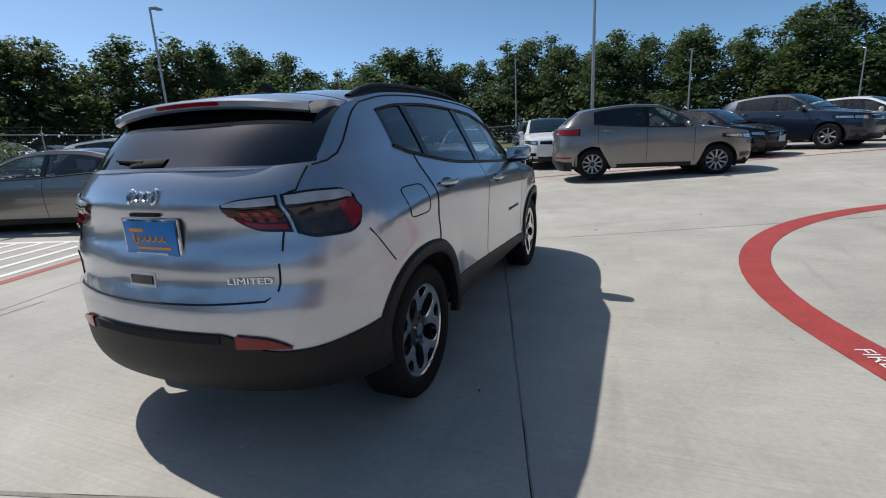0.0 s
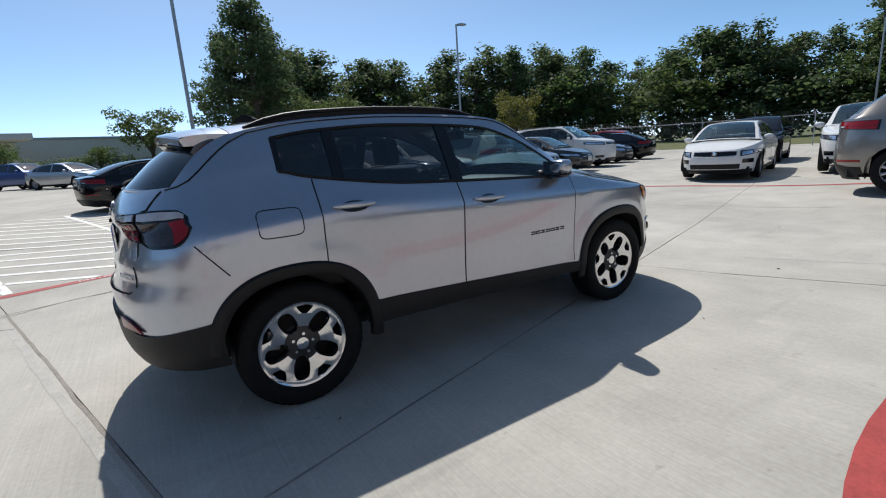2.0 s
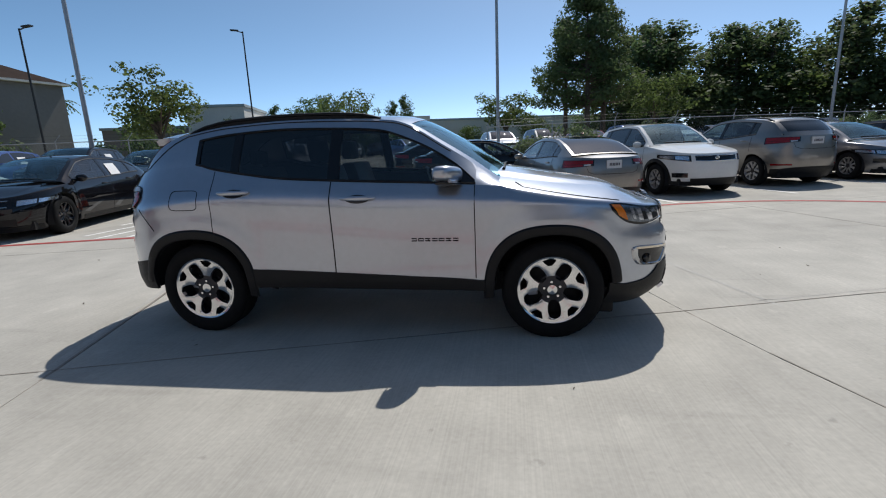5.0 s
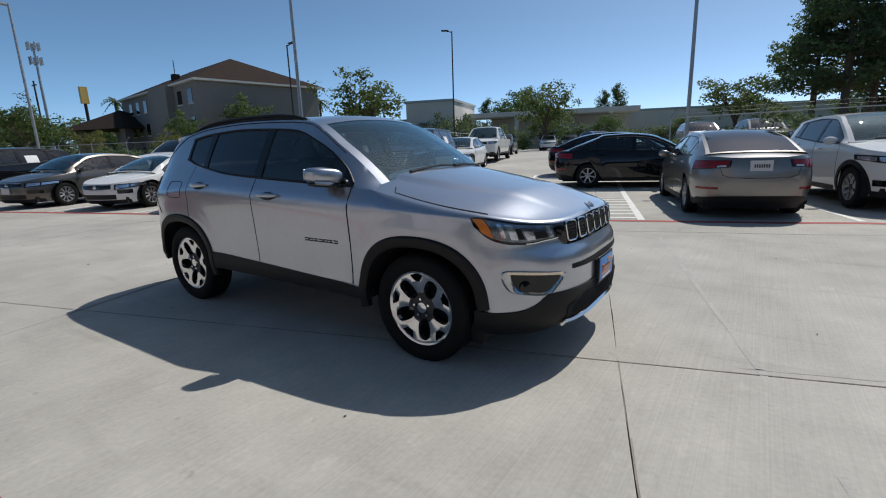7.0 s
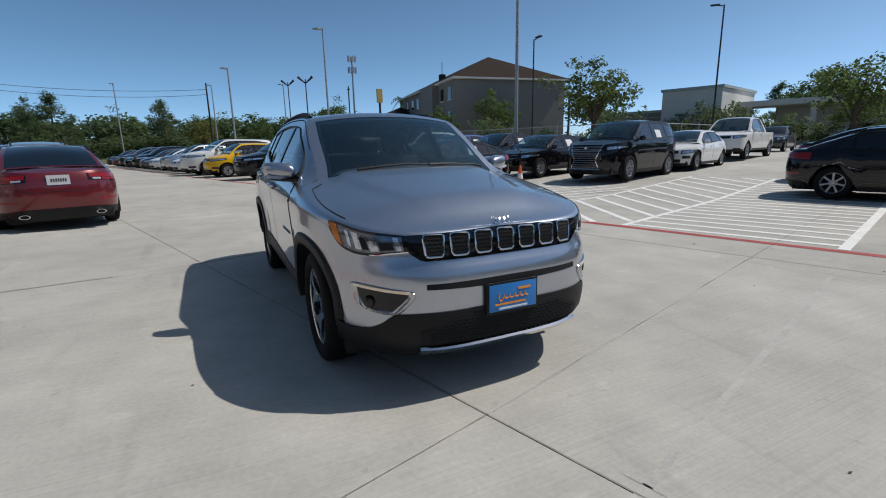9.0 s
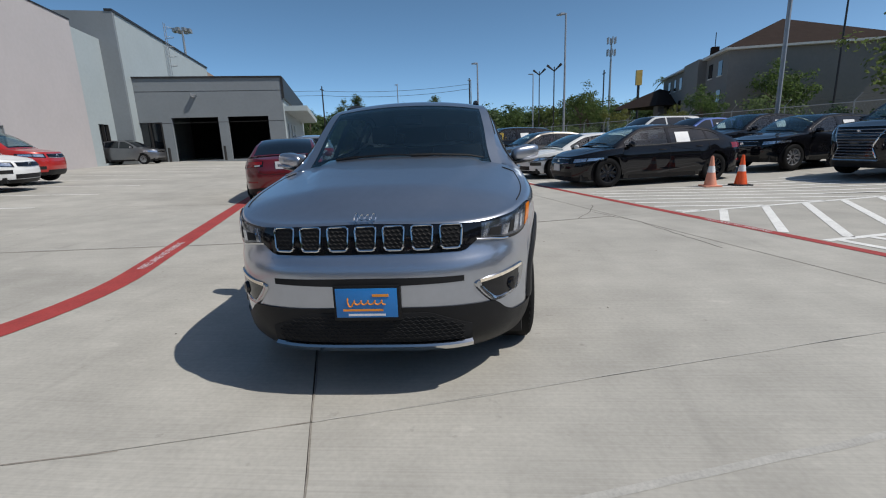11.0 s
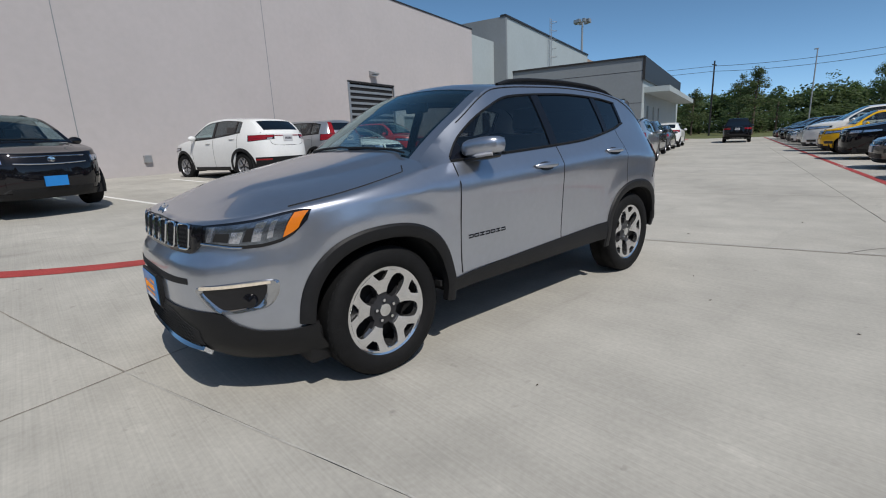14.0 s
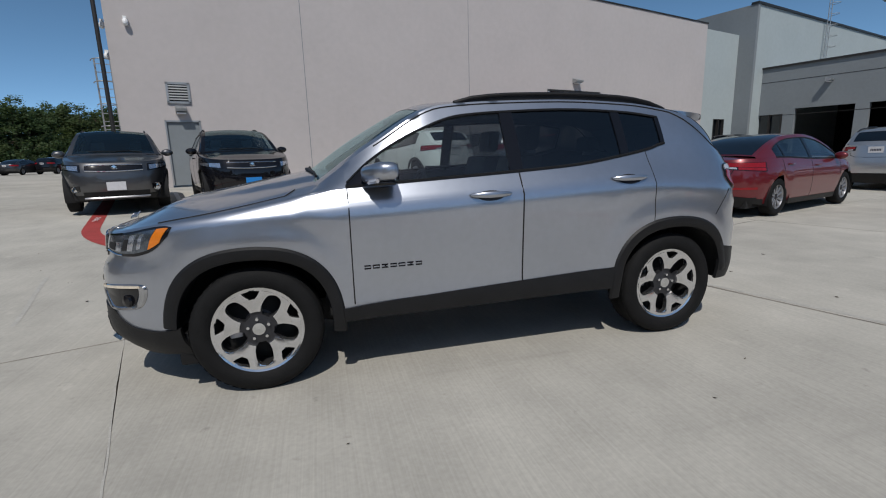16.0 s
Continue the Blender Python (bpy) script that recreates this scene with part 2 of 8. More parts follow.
# ---- mesh helpers ----
class Shell:
    """Collects quads and polygons for one mesh."""

    def __init__(self):
        self.v, self.f = [], []

    def grid(self, p, flip=False, mirror=False):
        p = np.asarray(p, float)
        if mirror:
            p = p * np.array((1, -1, 1))
            flip = not flip
        r, c = p.shape[:2]
        o = len(self.v)
        self.v.extend(map(tuple, p.reshape(-1, 3)))
        for i in range(r - 1):
            for j in range(c - 1):
                q = (o + i * c + j, o + i * c + j + 1, o + (i + 1) * c + j + 1, o + (i + 1) * c + j)
                self.f.append(q[::-1] if flip else q)
        return self

    def box(self, x0, y0, z0, x1, y1, z1):
        o = len(self.v)
        self.v += [(x, y, z) for z in (z0, z1) for y in (y0, y1) for x in (x0, x1)]
        self.f += [tuple(o + k for k in q) for q in ((0, 2, 3, 1), (4, 5, 7, 6), (0, 1, 5, 4), (2, 6, 7, 3), (0, 4, 6, 2), (1, 3, 7, 5))]
        return self

    def tube(self, pts, radii, n=8, cap=True):
        """A round bar along points."""
        o = len(self.v)
        pts = [Vector(q) for q in pts]
        for i, q in enumerate(pts):
            d = (pts[min(i + 1, len(pts) - 1)] - pts[max(i - 1, 0)]).normalized()
            a = d.cross(Vector((0, 0, 1)) if abs(d.z) < 0.9 else Vector((1, 0, 0))).normalized()
            b = d.cross(a)
            rr = radii[i] if hasattr(radii, "__len__") else radii
            self.v += [tuple(q + (a * math.cos(2 * math.pi * k / n) + b * math.sin(2 * math.pi * k / n)) * rr) for k in range(n)]
        for i in range(len(pts) - 1):
            for k in range(n):
                self.f.append((o + i * n + k, o + i * n + (k + 1) % n, o + (i + 1) * n + (k + 1) % n, o + (i + 1) * n + k))
        if cap:
            self.f.append(tuple(o + k for k in range(n))[::-1])
            self.f.append(tuple(o + (len(pts) - 1) * n + k for k in range(n)))
        return self

    def lathe(self, prof, n=40, y0=0.0, side=1):
        """Revolve (radius, y) pairs about the y axis."""
        p = [[(r * math.cos(a), y0 + side * y, r * math.sin(a)) for a in np.linspace(0, 2 * math.pi, n + 1)] for r, y in prof]
        return self.grid(p, flip=side < 0)

    def prism(self, poly, axis, d0, d1):
        """Extrude a polygon of 2D points along an axis (0, 1 or 2) from d0 to d1."""
        o, n = len(self.v), len(poly)

        def at(q, d):
            return ((d, q[0], q[1]), (q[0], d, q[1]), (q[0], q[1], d))[axis]
        self.v += [at(q, d0) for q in poly] + [at(q, d1) for q in poly]
        self.f += [tuple(o + k for k in range(n))[::-1], tuple(o + n + k for k in range(n))]
        self.f += [(o + k, o + (k + 1) % n, o + n + (k + 1) % n, o + n + k) for k in range(n)]
        return self

    def mesh(self, name, material, smooth=True, merge=True, sharp=38, bevel=0.0, outward=False):
        me = bpy.data.meshes.new(name)
        me.from_pydata(self.v, [], self.f)
        bm = bmesh.new()
        bm.from_mesh(me)
        if merge:
            bmesh.ops.remove_doubles(bm, verts=bm.verts, dist=0.0008)
        if bevel:
            bmesh.ops.bevel(bm, geom=[e for e in bm.edges if e.is_manifold and e.calc_face_angle() > 0.6], offset=bevel, segments=2, affect="EDGES", profile=0.6, clamp_overlap=True)
        if merge:
            bmesh.ops.recalc_face_normals(bm, faces=bm.faces)
        if outward:
            # car skins: turn every face away from the middle of the cabin
            bm.normal_update()
            for f in bm.faces:
                c = f.calc_center_median()
                if f.normal.dot(c - Vector((min(max(c.x, -1.3), 1.3), 0, 0.6))) < 0:
                    f.normal_flip()
        for f in bm.faces:
            f.smooth = smooth
        for e in bm.edges:
            if e.is_manifold and e.calc_face_angle() > radians(sharp):
                e.smooth = False
        bm.to_mesh(me)
        bm.free()
        if material:
            me.materials.append(material)
        return me


def part(name, sh, material=None, parent=None, label="", **kw):
    """Link one mesh object, as a part of a thing where a parent is given."""
    ob = new(name, sh.mesh(name, material, **kw) if isinstance(sh, Shell) else sh)
    if parent is not None:
        ob.parent = parent
    if label:
        ob["label"] = label
    return ob


def thing(name, label, category, m=None, group="", kind=""):
    ob = new(name)
    tagged(ob, label, category, group, kind)
    if m is not None:
        ob.matrix_world = m
    return ob


def pch(pts):
    """A smooth, never overshooting curve through (x, y) pairs."""
    pts = sorted(pts)
    X, Y = np.array([q[0] for q in pts], float), np.array([q[1] for q in pts], float)
    h, d = np.diff(X), np.diff(Y) / np.diff(X)
    m = np.zeros(len(X))
    m[0], m[-1] = d[0], d[-1]
    for i in range(1, len(X) - 1):
        if d[i - 1] * d[i] > 0:
            w1, w2 = 2 * h[i] + h[i - 1], h[i] + 2 * h[i - 1]
            m[i] = (w1 + w2) / (w1 / d[i - 1] + w2 / d[i])

    def f(x):
        x = np.clip(x, X[0], X[-1])
        i = np.clip(np.searchsorted(X, x) - 1, 0, len(X) - 2)
        t = (x - X[i]) / h[i]
        return (1 + 2 * t) * (1 - t) ** 2 * Y[i] + t * (1 - t) ** 2 * h[i] * m[i] + t * t * (3 - 2 * t) * Y[i + 1] + t * t * (t - 1) * h[i] * m[i + 1]
    return f


# ---- the lot's own directions: u along the parking rows, v across them ----
LOT = radians(16.5)
CU, SU = math.cos(LOT), math.sin(LOT)


def uv(x, y):
    return CU * x + SU * y, -SU * x + CU * y


def xy(u, v):
    return CU * u - SU * v, SU * u + CU * v


def smooth_step(a):
    a = min(max(a, 0.0), 1.0)
    return a * a * (3 - 2 * a)


def rise(x, y):
    """Height of the concrete: flat round the shown car, rising gently to the building, the back lane and the far rows."""
    u, v = uv(x, y)
    g = 0.0
    if v < -1.5:
        g += 0.042 * min(-1.5 - v, 10.5)
    if v > 9:
        g += 0.028 * min(v - 9, 16)
    if u > 5:
        g += 0.018 * min(u - 5, 8)
    return g


def lot(u, v, turn=0.0, dz=0.0):
    """Pose at lot coordinates, on the ground; turn in degrees from the row direction."""
    x, y = xy(u, v)
    return pose(x, y, rise(x, y) + dz, 0, 0, math.degrees(LOT) + turn)


# ---- cars ----
class Form:
    """The skin of a car: a ring of columns round the lower body, and a greenhouse between two side arcs."""

    def __init__(self, k):
        self.k = k
        self.W, self.xf, self.xr = pch(k["width"]), pch(k["nose"]), pch(k["tail"])
        self.belt, self.sill = pch(k["belt"]), pch(k["sill"])
        self.fm, self.rm = k["front_mid"], k["rear_mid"]
        self.p, self.q = k.get("round", (2.6, 3.6))
        self.pr, self.qr = k.get("round_r", 4.0), k.get("square_r", self.q)
        self.tilt = pch(k["tilt"]) if "tilt" in k else None
        self.axles, self.R = k["axles"], k["arch"]
        self.hub = k["wheel"]
        a = np.array(k["arc"], float)
        s = np.concatenate([[0], np.cumsum(np.hypot(*np.diff(a, axis=0).T))])
        self.slen = s[-1]
        self.ax, self.az = pch(list(zip(s, a[:, 0]))), pch(list(zip(s, a[:, 1])))
        self.bow = pch(list(zip([0] + [float(q) for q in s[1:-1]] + [s[-1]], k["bow"])))
        self.inset, self.lift = k.get("inset", 0.0), k.get("lift", 0.85)

    def width(self, x, z):
        zz = z - (float(self.tilt(x)) * smooth_step((z - 0.55) / 0.30) * smooth_step((1.32 - z) / 0.22) if self.tilt else 0.0)
        w = float(self.W(zz))
        for c in self.axles:
            w += self.k.get("flare", 0.012) * math.exp(-((x - c) / 0.42) ** 2) * math.exp(-((z - 0.65) / 0.3) ** 2)
            if "swell" in self.k:
                r = (abs(x - c) ** 2.6 + abs(max(z - self.hub, 0.0)) ** 2.6) ** (1 / 2.6)
                w += self.k["swell"] * (1 - smooth_step((r - 0.49) / 0.11))
        return w

    def hood(self, x, z, w):
        """Height of the hood at x, where its edge stands at z, and w from -1 to 1 across."""
        k, d = self.k, float(self.xf(z)) - x
        h = z + k["crown"] * smooth_step(d / k.get("crown_run", 0.5)) * (1 - abs(w) ** k.get("crown_e", 2.0))
        edge = 0.70 - k.get("ridge_in", 0.0) * smooth_step((x - 1.0) / 1.1)
        return h + k.get("ridge", 0.012) * smooth_step(d / 0.8) * smooth_step((edge - abs(w)) / 0.07)

    def y_at(self, x, z):
        """Half width of the lower body at x and z."""
        w = self.width(x, z)
        if x > self.fm:
            t, p, q = min((x - self.fm) / (float(self.xf(z)) - self.fm), 1.0), self.p, self.q
        elif x < self.rm:
            t, p, q = min((self.rm - x) / (self.rm - float(self.xr(z))), 1.0), self.pr, self.qr
        else:
            return w
        return w * max(1 - t ** p, 0.0) ** (1 / q)

    def ring(self, col, z):
        kind, a = col
        if kind == "s":
            return np.array((a, self.width(a, z), z))
        ca, sa = max(math.cos(a), 0.0) ** (2 / (self.p if kind == "f" else self.pr)), max(math.sin(a), 0.0) ** (2 / (self.q if kind == "f" else self.qr))
        x = self.fm + (float(self.xf(z)) - self.fm) * ca if kind == "f" else self.rm + (float(self.xr(z)) - self.rm) * ca
        return np.array((x, self.width(x, z) * sa, z))

    def front_a(self, y=None, x=None, z=0.7, end="f"):
        """Angle on the nose (or the tail, for x behind the middle) that meets a given half width, or a given x."""
        if y is not None:
            return math.asin(min(y / float(self.W(z)), 1.0) ** ((self.q if end == "f" else self.qr) / 2))
        if x > self.fm:
            t, p = (x - self.fm) / (float(self.xf(z)) - self.fm), self.p
        else:
            t, p = (self.rm - x) / (self.rm - float(self.xr(z))), self.pr
        return math.acos(min(t, 1.0) ** (p / 2))

    def low(self, x):
        z = float(self.sill(x))
        for c in self.axles:
            if abs(x - c) < self.R:
                z = max(z, self.hub + math.sqrt(self.R ** 2 - (x - c) ** 2))
        return z

    def arc(self, s, w=1.0, out=0.0):
        """A point of the greenhouse's top strip: s along the arc, w from -1 to 1 across."""
        h = 0.01
        x, z = float(self.ax(s)), float(self.az(s))
        dx, dz = float(self.ax(s + h) - self.ax(s - h)), float(self.az(s + h) - self.az(s - h))
        n = np.array((dz, -dx)) / math.hypot(dx, dz)
        n[1] *= 1 - (self.lift if s < self.slen / 2 else 0.92) * smooth_step((abs(n[0]) - 0.2) / 0.35)
        n /= math.hypot(*n)
        e = 2.2 + 1.0 * smooth_step((s / self.slen - 0.70) / 0.2)
        b = float(self.bow(s)) * (1 - abs(w) ** e) + out
        y = self.y_top(x, z)
        return np.array((x + n[0] * b, w * y, z + n[1] * b))

    def y_top(self, x, z):
        y = float(self.W(z)) - self.inset
        f0, r0 = self.k["arc"][0][0], self.k["arc"][-1][0]
        y -= self.k.get("taper_f", 0.06) * smooth_step((x - f0 + 0.75) / 0.75)
        y -= self.k.get("taper_r", 0.05) * smooth_step((r0 + 0.8 - x) / 0.8)
        if self.k.get("corner") and x < self.rm:
            t = min((self.rm - x) / (self.rm - float(self.xr(float(self.belt(r0))))), 0.98)
            y *= (1 - t ** self.pr) ** (1 / self.qr)
        return y

    def side(self, x, z):
        """A point of the left side, body or greenhouse."""
        b = float(self.belt(x))
        if z <= b:
            return np.array((x, self.y_at(x, z), z))
        y0 = self.y_at(x, b)
        # towards the arc, at this x
        zt = max(self.arc_z(x), b + 0.02)
        y1 = self.y_top(x, zt)
        t = min((z - b) / (zt - b), 1.0)
        return np.array((x, y0 + (y1 - y0) * (t ** 1.12), z))

    def arc_z(self, x):
        if not hasattr(self, "_az"):
            s = np.linspace(0, self.slen, 400)
            X, Z = np.array([float(self.ax(q)) for q in s]), np.array([float(self.az(q)) for q in s])
            o = np.argsort(X)
            self._az = (X[o], Z[o])
        return float(np.interp(x, *self._az))


def skirted(sh, p, out=0.004, deep=0.006, flip=False, both=True):
    """Lay a patch over a skin: lifted along its normal, with its rim turned down."""
    p = np.asarray(p, float)
    du = np.gradient(p, axis=1)
    dv = np.gradient(p, axis=0)
    n = np.cross(du, dv)
    n /= np.maximum(np.linalg.norm(n, axis=2, keepdims=True), 1e-9)
    c = p.reshape(-1, 3).mean(0)
    ref = np.array((c[0] * 0.25, c[1], c[2] - 0.6))
    if (n.reshape(-1, 3).mean(0) * ref).sum() < 0:
        n = -n
    q = p + n * out
    r, k = q.shape[:2]
    full = np.zeros((r + 2, k + 2, 3))
    full[1:-1, 1:-1] = q
    low = q - n * deep
    full[0, 1:-1], full[-1, 1:-1], full[1:-1, 0], full[1:-1, -1] = low[0], low[-1], low[:, 0], low[:, -1]
    full[0, 0], full[0, -1], full[-1, 0], full[-1, -1] = low[0, 0], low[0, -1], low[-1, 0], low[-1, -1]
    sh.grid(full)
    if both:
        sh.grid(full, mirror=True)
    return sh


def side_patch(F, x0, x1, lo, hi, nx=24, nz=8, slant0=0.0, slant1=0.0):
    """Points on the left side between two heights (functions of x)."""
    rows = []
    for r in np.linspace(0, 1, nz):
        row = []
        for s in np.linspace(0, 1, nx):
            x = x0 + (x1 - x0) * s + slant0 * (r - 0.5) * (1 - s) ** 3 + slant1 * (r - 0.5) * s ** 3
            xx = min(max(x, min(x0, x1)), max(x0, x1))
            row.append(F.side(x, lo(xx) + (hi(xx) - lo(xx)) * r))
        rows.append(row)
    return np.array(rows)


def wrap_patch(F, end, a0, a1, lo, hi, na=20, nz=6):
    """Points round the nose ('f') or tail ('r'), left half; lo and hi are functions of a fraction."""
    return np.array([[F.ring((end, a0 + (a1 - a0) * s), lo(s) + (hi(s) - lo(s)) * r) for s in np.linspace(0, 1, na)] for r in np.linspace(0, 1, nz)])


def columns(F, n=34, m=30):
    c = [("f", a) for a in np.linspace(0, math.pi / 2, n)]
    c += [("s", x) for x in np.linspace(F.fm, F.rm, m)[1:-1]]
    c += [("r", a) for a in np.linspace(math.pi / 2, 0, n)]
    return c


def body_shell(F, hole=None, rows=12, n=34, m=30, skip_screen=None, fine=True):
    """The painted skin. hole: (x0, x1, lo, hi) of the side window opening; skip_screen: (s0, s1, w) of the windscreen opening."""
    sh = Shell()
    cols = columns(F, n, m)
    low, tops = [], []
    for c in cols:
        x = F.ring(c, 0.6)[0]
        zt = float(F.belt(x))
        for _ in range(3):
            x = F.ring(c, zt)[0]
            zt = float(F.belt(x))
        zl = F.low(F.ring(c, 0.6)[0])
        roll = F.k.get("roll", 0.022) * smooth_step((x - F.k["arc"][0][0] + 0.1) / 0.2)
        zs = np.concatenate([zl + (zt - roll - 0.004 - zl) * np.linspace(0, 1, rows) ** 0.9, zt - (roll + 0.001) * np.array((0.6, 0.3, 0.1, 0.0))])
        col = [F.ring(c, z) for z in zs]
        if roll > 0.001:
            # the upper edge turns in towards the hood
            e = F.ring((c[0], c[1] + 0.02), zt) - F.ring((c[0], max(c[1] - 0.02, 0.0)), zt) if c[0] != "s" else np.array((-1.0, 0, 0))
            n_ = np.array((e[1], -e[0], 0)) / max(math.hypot(e[0], e[1]), 1e-9)
            for j in range(len(col) - 4, len(col)):
                f_ = min((zs[j] - (zt - roll)) / roll, 1.0)
                col[j] = col[j] - n_ * roll * (1 - math.sqrt(max(1 - f_ * f_, 0.0)))
                col[j][1] = max(col[j][1], 0.0)
        low.append(col)
        tops.append(col[-1])
    P = np.array(low).transpose(1, 0, 2)
    sh.grid(P).grid(P, mirror=True)
    # hood and deck, across between the top edges
    xa, xb = F.k["arc"][0][0], F.k["arc"][-1][0]
    for sel in ([i for i in range(len(cols)) if tops[i][0] >= xa - 0.12], [i for i in range(len(cols)) if tops[i][0] <= xb + 0.05]):
        if len(sel) < 3:
            continue
        g = []
        flat = tops[sel[0]][0] < 0 and not F.k.get("deck")
        for i in sel:
            t = tops[i]
            row = []
            for w in np.linspace(1, -1, 41 if hole else 15):
                if t[0] > 0:
                    z = F.hood(t[0], t[2], w)
                else:
                    z = t[2] + (0.0 if flat else F.k["crown"] * smooth_step((t[0] - float(F.xr(t[2]))) / 0.3) * (1 - w * w))
                row.append((t[0], t[1] * w, z))
            g.append(row)
        sh.grid(g)
    # greenhouse sides
    S = np.linspace(0, F.slen, 60)

    def strip(lo, hi, x0, x1, nx, nz):
        g = [[F.side(x, lo(x) + (hi(x) - lo(x)) * r) for x in np.linspace(x0, x1, nx)] for r in np.linspace(0, 1, nz)]
        sh.grid(g).grid(g, mirror=True)
    bel = lambda x: float(F.belt(x)) - 0.006
    if hole:
        x0, x1, lo, hi = hole
        strip(bel, lo, x0, x1, 50, 3)
        strip(hi, lambda x: max(F.arc_z(x), hi(x) + 0.004), x0, x1, 50, 4)
        strip(bel, F.arc_z, x1, xa, 8, 6)
        strip(bel, F.arc_z, xb, x0, 24, 8)
    else:
        strip(bel, F.arc_z, xb, xa, 44 if fine else 26, 6 if fine else 4)
    # top strip
    for s0, s1, wl in ((0, F.slen, 1.0),) if not skip_screen else ((0, skip_screen[0], 1), (skip_screen[0], skip_screen[1], -skip_screen[2]), (skip_screen[1], F.slen, 1)):
        SS = np.linspace(s0, s1, max(4, int((s1 - s0) / F.slen * (60 if hole else 40 if fine else 24))))
        if wl > 0:
            sh.grid([[F.arc(s, w) for w in np.linspace(1, -1, 21 if fine else 11)] for s in SS])
        else:
            g = [[F.arc(s, w) for w in np.linspace(1, -wl, 4)] for s in SS]
            sh.grid(g).grid(g, mirror=True)
    return sh


def tyre_mesh(r, rim, w, fine=False):
    h, seg = w / 2, 64 if fine else 30
    prof = [(rim - 0.01, -h * 0.8), (rim, -h * 0.92), (rim + 0.03, -h), (r - 0.04, -h * 0.985), (r - 0.016, -h * 0.90), (r - 0.005, -h * 0.78), (r, -h * 0.55), (r + 0.001, 0), (r, h * 0.55), (r - 0.005, h * 0.78), (r - 0.016, h * 0.90), (r - 0.04, h * 0.985), (rim + 0.03, h), (rim, h * 0.92), (rim - 0.01, h * 0.8)]
    sh = Shell().lathe(prof, seg)
    if not fine:
        return sh
    # tread blocks
    for k in range(48):
        a0, a1 = 2 * math.pi * k / 48, 2 * math.pi * (k + 0.62) / 48
        for y0, y1 in ((-h * 0.74, -h * 0.52), (h * 0.52, h * 0.74)):
            p = [[((r + d) * math.cos(a), y, (r + d) * math.sin(a)) for y in (y0, y1)] for d, a in ((-0.012, a0), (0.0015, a0), (0.0015, a1), (-0.012, a1))]
            sh.grid(p)
    for y in (-h * 0.28, h * 0.28):
        sh.lathe([(r - 0.004, y - 0.05), (r + 0.002, y - 0.045), (r + 0.002, y + 0.045), (r - 0.004, y + 0.05)], 48)
    return sh


def spoke_wheel(rim, spokes, fork, face=0.07, wide=0.05, tip=0.075):
    """Spokes of an alloy wheel, outer side towards +y: each forks towards the rim where fork is set."""
    sh = Shell()
    for k in range(spokes):
        a = 2 * math.pi * k / spokes + math.pi / 2
        ca, sa = math.cos(a), math.sin(a)

        def at(r, t, y):
            return (r * ca - t * sa, y, r * sa + t * ca)
        if fork:
            secs = [(0.055, 0, wide * 0.55), (rim * 0.36, 0, wide * 0.62), (rim * 0.55, 0, wide * 1.0)]
            limbs = [secs] + [[(rim * 0.48, s * wide * 0.30, wide * 0.62), (rim * 0.72, s * wide * 0.95, wide * 0.60), (rim * 0.97, s * wide * 1.75, tip * 0.62)] for s in (1, -1)]
        else:
            limbs = [[(0.05, 0, wide * 0.5), (rim * 0.5, 0, wide * 0.42), (rim * 0.97, 0, wide * 0.6)]]
        for li in limbs:
            g = []
            for r, t, hw in li:
                y = face - 0.018 * (1 - r / rim) + 0.0
                g.append([at(r, t - hw, y - 0.035), at(r, t - hw, y - 0.004), at(r, t - hw + 0.006, y), at(r, t + hw - 0.006, y), at(r, t + hw, y - 0.004), at(r, t + hw, y - 0.035)])
            sh.grid(g)
            sh.f.append(tuple(len(sh.v) - 6 + q for q in range(6)))
    return sh


